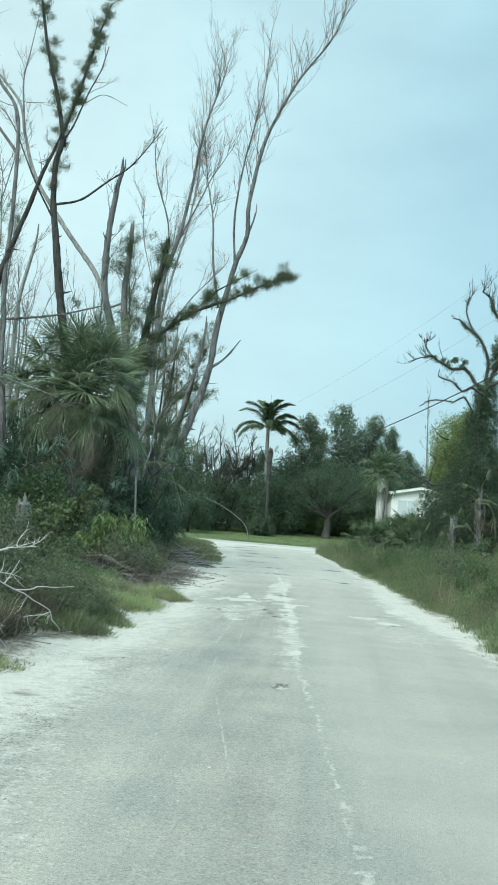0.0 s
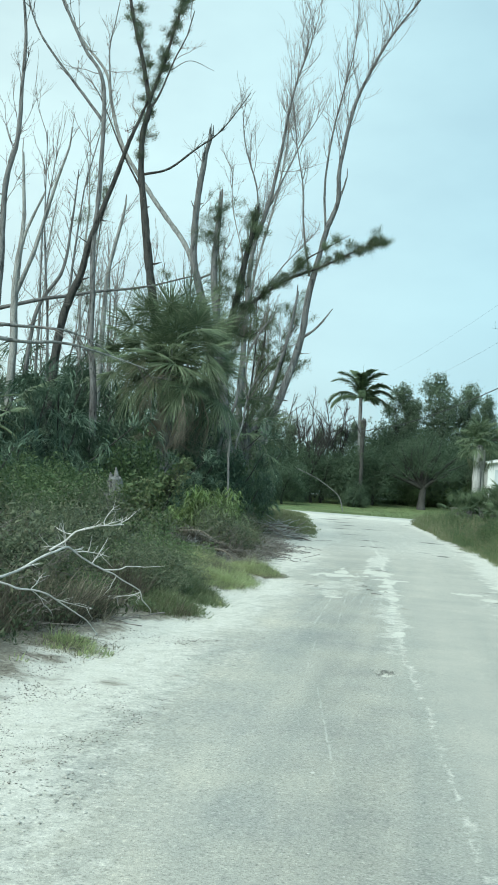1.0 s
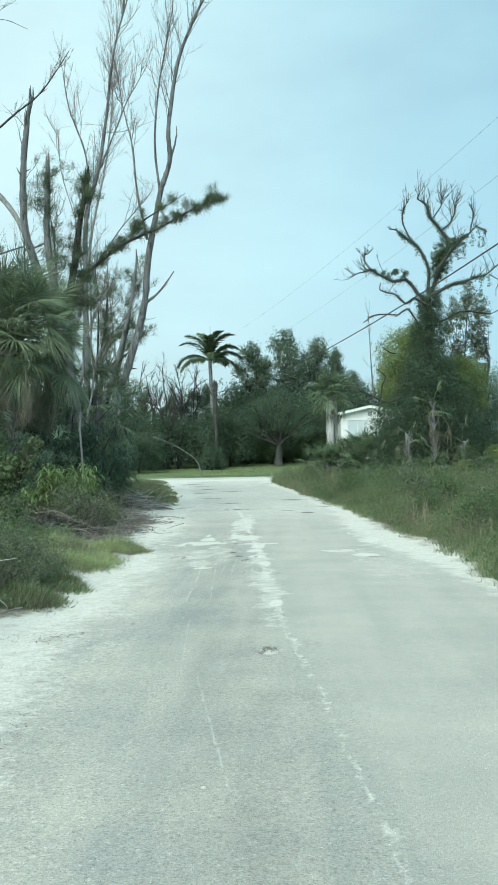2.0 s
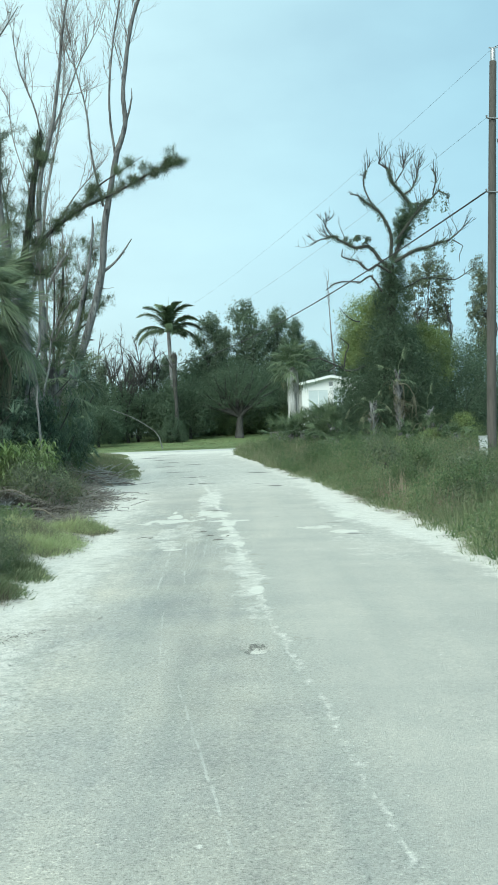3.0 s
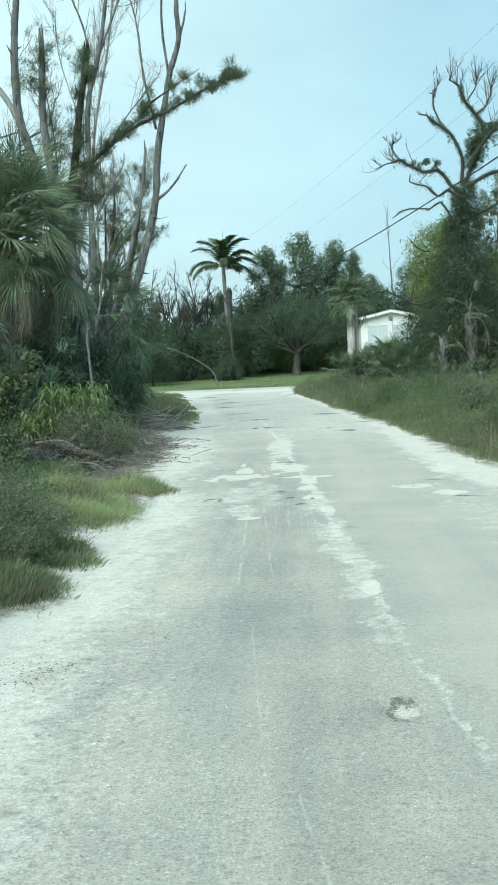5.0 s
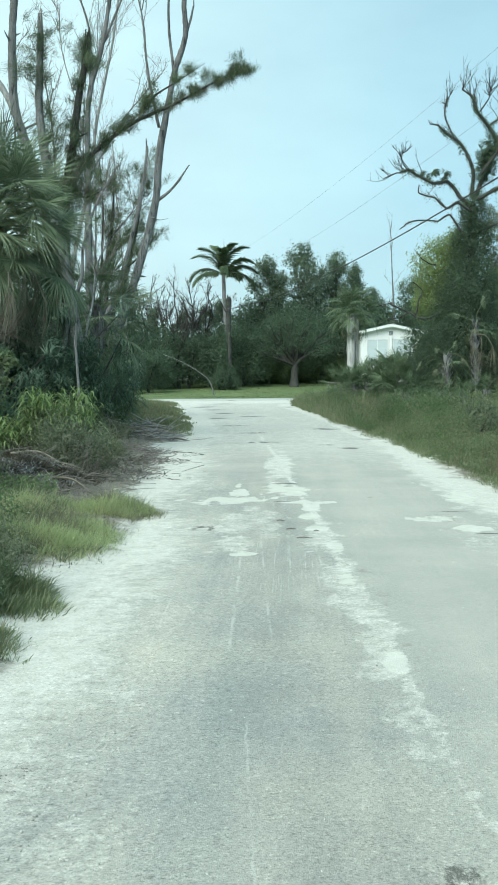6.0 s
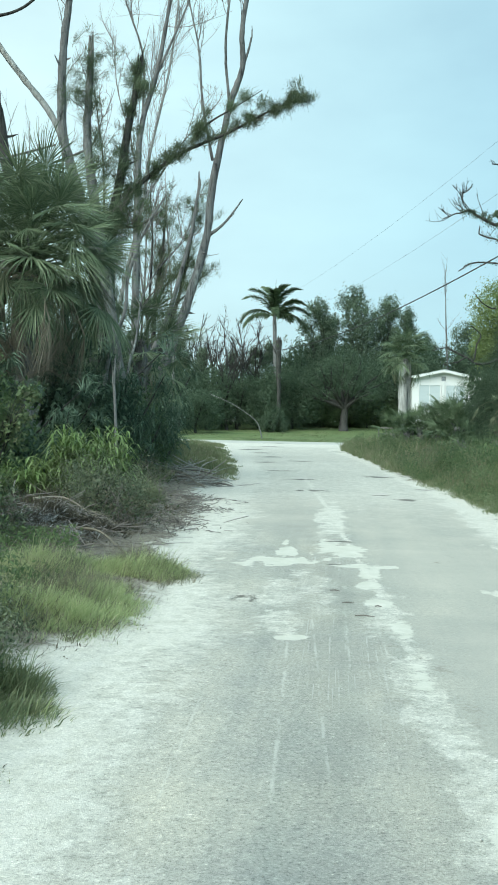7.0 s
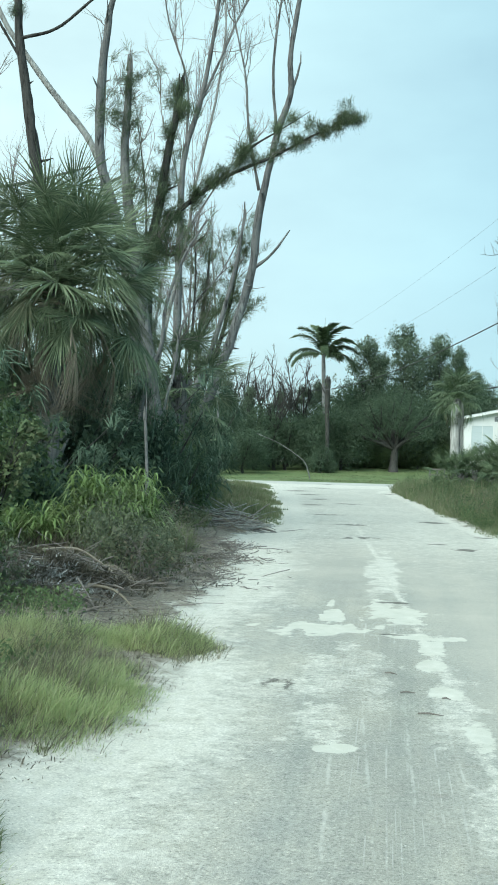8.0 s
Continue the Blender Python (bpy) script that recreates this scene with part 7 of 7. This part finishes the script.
for k, (x, y, rx, ry, n, h, label) in enumerate([(-2.45, 17.5, 0.68, 1.45, 23000, 0.15, "pale yellowing grass clump beside white sand"), (-2.2, 19.75, 0.5, 0.7, 11500, 0.14, "bright green grass clump edging the road"), (-2.95, 18.9, 0.6, 1.1, 12000, 0.16, "grass bed behind the verge")]):
    grass_mound(x, y, rx, ry, n, h, 401 + k, M_GRASS, label, 0.0034, 1.3, 9, 0.12, 0.75)
    grass_mound(x, y, rx * 0.95, ry * 0.95, n // 3, h * 1.25, 441 + k, M_GRASS_DRY, "tan seed stalks rising from the grass clump", 0.003, 0.7, 6, 0.10, 0.4)
    grass_mound(x + 0.1, y - 0.15, rx * 1.12, ry * 1.08, n // 4, 0.09, 451 + k, M_DRY_DARK, "brown dead stalks round the foot of the grass", 0.005, 2.2, 7, 0.02, 0.9)
grass_mound(-3.9, 22.2, 0.95, 1.5, 2400, 0.14, 412, M_THATCH, "heap of pale grey dead frond thatch", 0.010, 3.2, 7, 0.28, 1.6)
grass_mound(-3.7, 22.3, 1.1, 1.9, 9000, 0.12, 414, M_DRY_DARK, "brown dead stalks on the thatch heap", 0.008, 2.6, 7, 0.3, 1.5)
grass_mound(-2.9, 27.5, 0.45, 2.6, 2600, 0.06, 415, M_DRY_DARK, "brown plant litter along the verge", 0.010, 3.0, 6, 0.05, 1.5)
grass_mound(-3.0, 30.5, 0.45, 1.8, 1400, 0.1, 413, M_THATCH, "pale dry thatch strewn along the verge", 0.016, 3.0, 7)
grass_mound(-2.2, 13.3, 0.55, 0.8, 9500, 0.13, 404, M_GRASS_TALL, "low green grass clump at the sand's edge", 0.0045, 1.4, 8, 0.10, 0.8)
grass_mound(-2.1, 13.1, 0.6, 0.85, 2600, 0.08, 454, M_DRY_DARK, "brown dead stalks at the sand's edge", 0.005, 2.2, 7, 0.02, 0.9)
grass_mound(-2.15, 14.65, 0.38, 0.6, 5200, 0.2, 416, M_GRASS_TALL, "green weeds spilling onto white sand", 0.006, 1.2, 8, 0.08, 0.7)
grass_mound(-1.9, 14.6, 0.22, 0.35, 900, 0.12, 417, M_GRASS, "low runners of grass on white sand", 0.005, 2.0, 7, 0.02, 0.8)
grass_mound(-1.95, 12.95, 0.16, 0.25, 300, 0.22, 418, M_DRY_DARK, "few dark dry stalks standing in sand", 0.005, 0.5, 5)
place(shrub_b, [(-2.3, 14.75, 0.22, 20, 0.9), (-2.6, 14.4, 0.27, 140, 0.9), (-2.25, 14.35, 0.18, 260, 0.9)], True)
grass_mound(-2.15, 10.1, 0.35, 0.35, 1824, 0.10, 407, M_GRASS, "thin yellowing grass tuft", 0.008)
grass_mound(-1.6, 6.3, 0.25, 0.25, 684, 0.08, 408, M_GRASS, "thin grass tuft on sand", 0.008)
grass_mound(-3.0, 11.6, 0.7, 1.2, 3500, 0.4, 409, M_GRASS_DRY, "dry brown weed tangle", 0.007, 1.2)
grass_mound(-3.5, 25.4, 0.45, 0.8, 5000, 0.4, 410, M_GRASS_DRY, "brownish weed bed beside the road", 0.005, 1.0)
grass_mound(-3.75, 27.8, 0.45, 0.9, 4000, 0.4, 411, M_GRASS_TALL, "dull green weed bed", 0.006, 1.0)
place(shrub_c, [(-4.75, 20.7, 0.95, 15, 1.0), (-5.3, 20.6, 0.9, 75, 1.0), (-2.6, 14.9, 0.55, 40, 0.85), (-2.85, 15.9, 0.55, 130, 0.8), (-2.4, 14.1, 0.4, 220, 0.8), (-3.2, 16.6, 0.5, 300, 0.8), (-3.75, 24.9, 0.62, 10, 1.05), (-3.85, 26.0, 0.55, 100, 1.0)], True)


for k, (x, y, rx, ry) in enumerate([(-2.0, 19.6, 0.5, 0.7), (-2.3, 10.2, 0.45, 0.5)]):
    grass_mound(x, y, rx, ry, 3000, 0.1, 420 + k, M_GRASS_DRY, "dry brown stalks fringing the grass", 0.004, 1.2)


def reed_clump(x, y, n, height, spread, seed, label):
    """Leafy canes: short arching strap leaves up and down many stems."""
    rng = np.random.default_rng(seed)
    g, stems = Geo(), Geo()
    for _ in range(n):
        a, r = rng.uniform(0, 6.28), spread * rng.uniform(0, 1) ** 0.6
        foot = np.array([math.cos(a) * r, math.sin(a) * r, -0.02])
        tip = foot + np.array([math.cos(a) * 0.25, math.sin(a) * 0.25, 1.0]) * height * rng.uniform(0.55, 1.0) * (1.05 - 0.35 * r / spread)
        stems.tube([foot, (foot + tip) / 2, tip], [0.008, 0.007, 0.004], 4, cap=False)
        for s in np.linspace(0.4, 1.0, 12):
            p = foot + (tip - foot) * s
            b = rng.uniform(0, 6.28)
            d = np.array([math.cos(b), math.sin(b), 0])
            L = rng.uniform(0.24, 0.42)
            pts = [p, p + d * L * 0.38 + (0, 0, L * 0.34), p + d * L * 0.78 + (0, 0, L * 0.3), p + d * L * 1.08 - (0, 0, L * 0.02)]
            side = np.array([-d[1], d[0], 0])
            v = np.concatenate([np.stack([q - side * w, q + side * w]) for q, w in zip(pts, (0.006, 0.017, 0.013, 0.001))])
            g.add(v, [(2 * i, 2 * i + 1, 2 * i + 3, 2 * i + 2) for i in range(3)])
    root = thing("reed_clump", pose(x, y, float(land(x, y))), label, "plant", "reed clumps")
    tagged(part("cane_mass", stems.mesh("cane_mass", M_REED), root), kind="stuff")
    tagged(part("strap_foliage", g.mesh("strap_foliage", M_REED), root), kind="stuff")
    return root


sapling = leafy_shape("leafy_sapling", 48, [(0.42, 0, 1.62, 0.17, 0.15, 0.16), (0.24, 0, 1.36, 0.25, 0.2, 0.2), (-0.02, 0.05, 1.12, 0.36, 0.3, 0.26), (-0.42, 0, 0.95, 0.42, 0.35, 0.3), (-0.15, -0.1, 0.6, 0.4, 0.35, 0.3)], 230, 14, 0.062, M_WEED, 0.5, 0.022, "broad-leaved green sapling rising beside the stick heap", "sapling", 0.1, 0.6, 0.5, stems=2)
sapling.matrix_basis = pose(-4.15, 20.9, float(land(-4.15, 20.9)) - 0.02)
reed_clump(-4.1, 25.9, 110, 1.35, 0.45, 211, "bright yellow-green arching reed clump")
reed_clump(-5.2, 25.6, 26, 0.8, 0.45, 212, "smaller yellow-green reed clump")


def stick_mesh(seed, mat):
    rng = np.random.default_rng(seed)
    g = Geo()
    line = spline([(-0.5, 0, 0), (-0.15, rng.normal(0, 0.04), rng.normal(0, 0.025)), (0.2, rng.normal(0, 0.05), rng.normal(0, 0.025)), (0.5, rng.normal(0, 0.04), 0)], 3)
    g.tube(line, np.linspace(0.013, 0.005, len(line)), 5, 0.15, rng)
    return g.mesh("stick", mat)


FANS_DEAD = [fan_leaf(74, 30, 0.9, 0.8, 0.3, M_PALM_DRY, 0.6, 0.1, 0.12), fan_leaf(75, 28, 0.8, 0.75, 0.4, M_DRY_DARK, 0.8, 0.15, 0.14)]
STRAIGHT = Geo()
STRAIGHT.tube([(-0.5, 0, 0), (-0.1, 0.02, 0.01), (0.5, -0.02, 0)], [0.012, 0.014, 0.006], 5)
STRAIGHT = STRAIGHT.mesh("twig", M_TWIG)
STICKS = {M_TWIG: [stick_mesh(500 + k, M_TWIG) for k in range(5)], M_PALEBARK: [stick_mesh(510 + k, M_PALEBARK) for k in range(5)]}


def brush_pile(x, y, n, spread, height, seed, label, mat=M_TWIG, stray=0.07, fronds=0, girth=1.0, flat=180.0):
    rng = np.random.default_rng(seed)
    z = float(land(x, y)) + 0.02
    root = thing("brush_pile", pose(x, y, z), label, "brush pile", "brush piles")
    made = 0
    while made < n:
        c = rng.normal(0, 1, 2) * spread
        if x + c[0] > float(edge_x(LEFT_EDGE, y + c[1])) - 0.15 and rng.uniform() > stray:
            continue
        fade = max(0.0, 1 - np.linalg.norm(c) / (2.2 * spread))
        ob = part("stick", STICKS[mat if made % 3 else M_TWIG][made % 5], root)
        L = rng.uniform(0.2, 0.85) * (0.55 if stray > 0.1 else 1.0) * girth ** 0.5
        lift = float(land(x + c[0], y + c[1])) + 0.015 - z
        ob.matrix_basis = pose(c[0], c[1], lift + height * fade * rng.uniform(0, 1), 0, rng.normal(0, 24) * fade, rng.uniform(-flat, flat)) @ Matrix.Diagonal((L, *([float(rng.uniform(0.2, 0.7)) * girth] * 2), 1))
        made += 1
    for k in range(fronds):
        c = rng.normal(0, 0.7, 2) * spread
        ob = part("frond", FANS_DEAD[k % 2], root, "dead grey palm frond")
        ob.matrix_basis = pose(c[0], c[1], float(land(x + c[0], y + c[1])) + 0.05 - z + height * rng.uniform(0.15, 0.6), rng.normal(0, 18), rng.uniform(0, 30), rng.uniform(0, 360)) @ Matrix.Scale(rng.uniform(0.6, 0.9), 4)
    return root


brush_pile(-3.75, 34.6, 110, 0.62, 0.45, 221, "heap of dry grey cut branches beside the road", M_PALEBARK, fronds=3, girth=3.2, flat=38.0)
brush_pile(-3.3, 29.0, 130, 0.9, 0.2, 222, "scatter of dry sticks and thatch")
brush_pile(-2.9, 25.6, 90, 0.7, 0.12, 228, "scatter of broken sticks along the verge")
brush_pile(-4.0, 22.3, 240, 0.85, 0.5, 223, "heap of dry sticks and dead palm fronds", M_TWIG, fronds=10)
brush_pile(-3.1, 20.8, 90, 0.5, 0.2, 224, "low mat of dry grey sticks")
brush_pile(-3.2, 12.4, 90, 0.6, 0.35, 225, "tangle of dry brown brush")
brush_pile(-3.6, 10.2, 110, 0.7, 0.5, 226, "tangle of dry brown brush under a bleached branch")
brush_pile(-2.55, 27.6, 120, 0.45, 0.04, 451, "dark dry twigs washed onto the sand", M_TWIG, 0.5)
brush_pile(-2.45, 24.8, 90, 0.45, 0.04, 452, "dark twigs strewn over the sandy edge", M_TWIG, 0.45)
brush_pile(-2.8, 29.8, 110, 0.5, 0.05, 453, "dry twigs and stalks strewn over the sandy edge", M_TWIG, 0.5)
brush_pile(-3.2, 35.2, 50, 0.5, 0.1, 227, "flat scatter of dry twigs on sand")

for x, y, turn, L in ((-0.07, 17.71, -8, 0.16), (-0.2, 18.34, 5, 0.1), (-0.31, 19.0, -20, 0.1), (0.05, 18.2, -15, 0.06)):
    single("twig", STRAIGHT, pose(x, y, float(land(x, y)) + 0.048, 0, 0, turn) @ Matrix.Diagonal((L, 0.3, 0.5, 1)), "short dark dry twig lying on asphalt", "twig", "twigs on the road")

t = Tree("bare_sapling", (11.2, 131, 0.6), "thin leafless sapling behind the house", "tree", 63)
t.limb(0.2, 0.03, (11.2, 131, 0.5), (11.1, 131, 7), (10.8, 131, 13), (10.6, 131, 18), twigs=8, twig_len=2.6, twig_r=0.022, up=0.9, depth=1)
t.done()

# bleached fallen branch
t = Tree("fallen_branch", (-2.75, 9.83, 0.1), "bleached white fallen branch arching over weeds", "branch", 231, M_BLEACHED, M_BLEACHED)
t.girth = 0.58
t.limb(0.024, 0.007, (-3.4, 9.3, 0.1), (-2.98, 9.50, 0.51), (-2.75, 9.83, 0.60), (-2.69, 10.17, 0.63), (-2.52, 10.50, 0.80), (-2.48, 10.83, 0.78), (-2.33, 11.17, 0.61), (-2.26, 11.50, 0.54), (-2.12, 11.83, 0.39), (-2.09, 12.17, 0.22), (-2.15, 12.50, 0.06), jitter=0.022, twigs=9, twig_len=0.3, twig_r=0.006, up=0.0, depth=1)
t.limb(0.016, 0.005, (-2.55, 10.4, 0.79), (-2.42, 10.5, 0.92), (-2.30, 10.6, 0.98), (-2.03, 10.8, 1.04), jitter=0.022, twigs=6, twig_len=0.25, twig_r=0.005, depth=1)
t.limb(0.016, 0.006, (-2.80, 9.6, 0.60), (-2.59, 9.75, 0.53), (-2.47, 10.00, 0.50), (-2.35, 10.25, 0.38), (-2.25, 10.50, 0.26), (-2.21, 10.75, 0.12), (-2.23, 11.00, 0.03), jitter=0.022, twigs=6, twig_len=0.25, twig_r=0.005, up=0.0, depth=1)
t.limb(0.012, 0.004, (-2.30, 11.2, 0.60), (-2.16, 11.3, 0.60), (-2.06, 11.4, 0.64), (-1.8, 11.5, 0.66), jitter=0.022)
t.done()

t = Tree("fallen_branch", (-6.6, 100, 0.1), "long pale fallen branch propped on the lawn's edge", "branch", 233, M_BARK, M_BARK)
t.limb(0.07, 0.035, (-6.6, 100, 0.05), (-7.05, 100, 1.3), (-7.96, 100, 2.1), (-9.3, 100, 2.9), (-10.95, 100, 3.6), jitter=0.03)
t.done()

t = Tree("broken_stump", (-5.05, 21.5, 0.2), "broken pale grey tree stump with splintered top", "stump", 232, M_BARK)
t.limb(0.27, 0.2, (-5.05, 21.5, 0.15), (-5.1, 21.5, 0.8), (-5.17, 21.5, 1.42), jitter=0.0)
for dx, dz, r in ((-0.07, 0.1, 0.09), (0.03, 0.2, 0.1), (0.1, 0.04, 0.08)):
    t.limb(r, 0.02, (-5.17 + dx, 21.5, 1.3), (-5.18 + dx, 21.5, 1.42 + dz * 0.5), (-5.2 + dx, 21.5, 1.45 + dz), jitter=0.0)
t.done()

# pebbles on the sandy shoulder and crumbs of asphalt
def pebbles(name, seed, n, x0, x1, y0, y1, size, label, bare=-9.0):
    rng = np.random.default_rng(seed)
    g = Geo()
    octa = np.array([(1, 0, 0), (0, 1, 0), (-1, 0, 0), (0, -1, 0), (0, 0, 1), (0, 0, -1)], float)
    tri = [(0, 1, 4, 4), (1, 2, 4, 4), (2, 3, 4, 4), (3, 0, 4, 4), (1, 0, 5, 5), (2, 1, 5, 5), (3, 2, 5, 5), (0, 3, 5, 5)]
    for _ in range(n):
        s = size * rng.uniform(0.4, 1.5)
        x, y = rng.uniform(x0, x1), rng.uniform(y0, y1)
        if bare < -1:
            x = max(x, float(edge_x(LEFT_EDGE, y)) + rng.uniform(0.0, 0.9))
        if noise.noise((x * 1.6, y * 0.9, 5.5)) < bare + 0.3 * (x + 1.5):
            continue
        g.add(octa * s * rng.uniform(0.6, 1.2, 3) * (1, 1, 0.6) * rng.uniform(0.75, 1.15, (6, 1)) + (x, y, float(land(x, y)) + 0.014 + 0.03 * max(0.0, 1 - ((x - 0.4) / 2.3) ** 2)), tri)
    return single(name, g.mesh(name, M_STONE), Matrix.Identity(4), label, "pebbles", "", "stuff")


pebbles("pebbles", 241, 1200, -2.0, -0.8, 5.5, 12, 0.0085, "small limestone pebbles on the sandy shoulder")
pebbles("road_crumbs", 242, 700, -1.6, 2.5, 6, 24, 0.005, "loose crumbs of stone on asphalt")
dark_crumbs = pebbles("dark_crumbs", 243, 7000, -2.4, -0.95, 5.4, 11.5, 0.0055, "dark bits of bark and grit on white sand", 0.0)
dark_crumbs.data.materials[0] = M_TWIG
pebbles("lime_crumbs", 244, 1200, -1.2, 2.4, 4.5, 20, 0.0045, "white limestone crumbs scattered over asphalt")
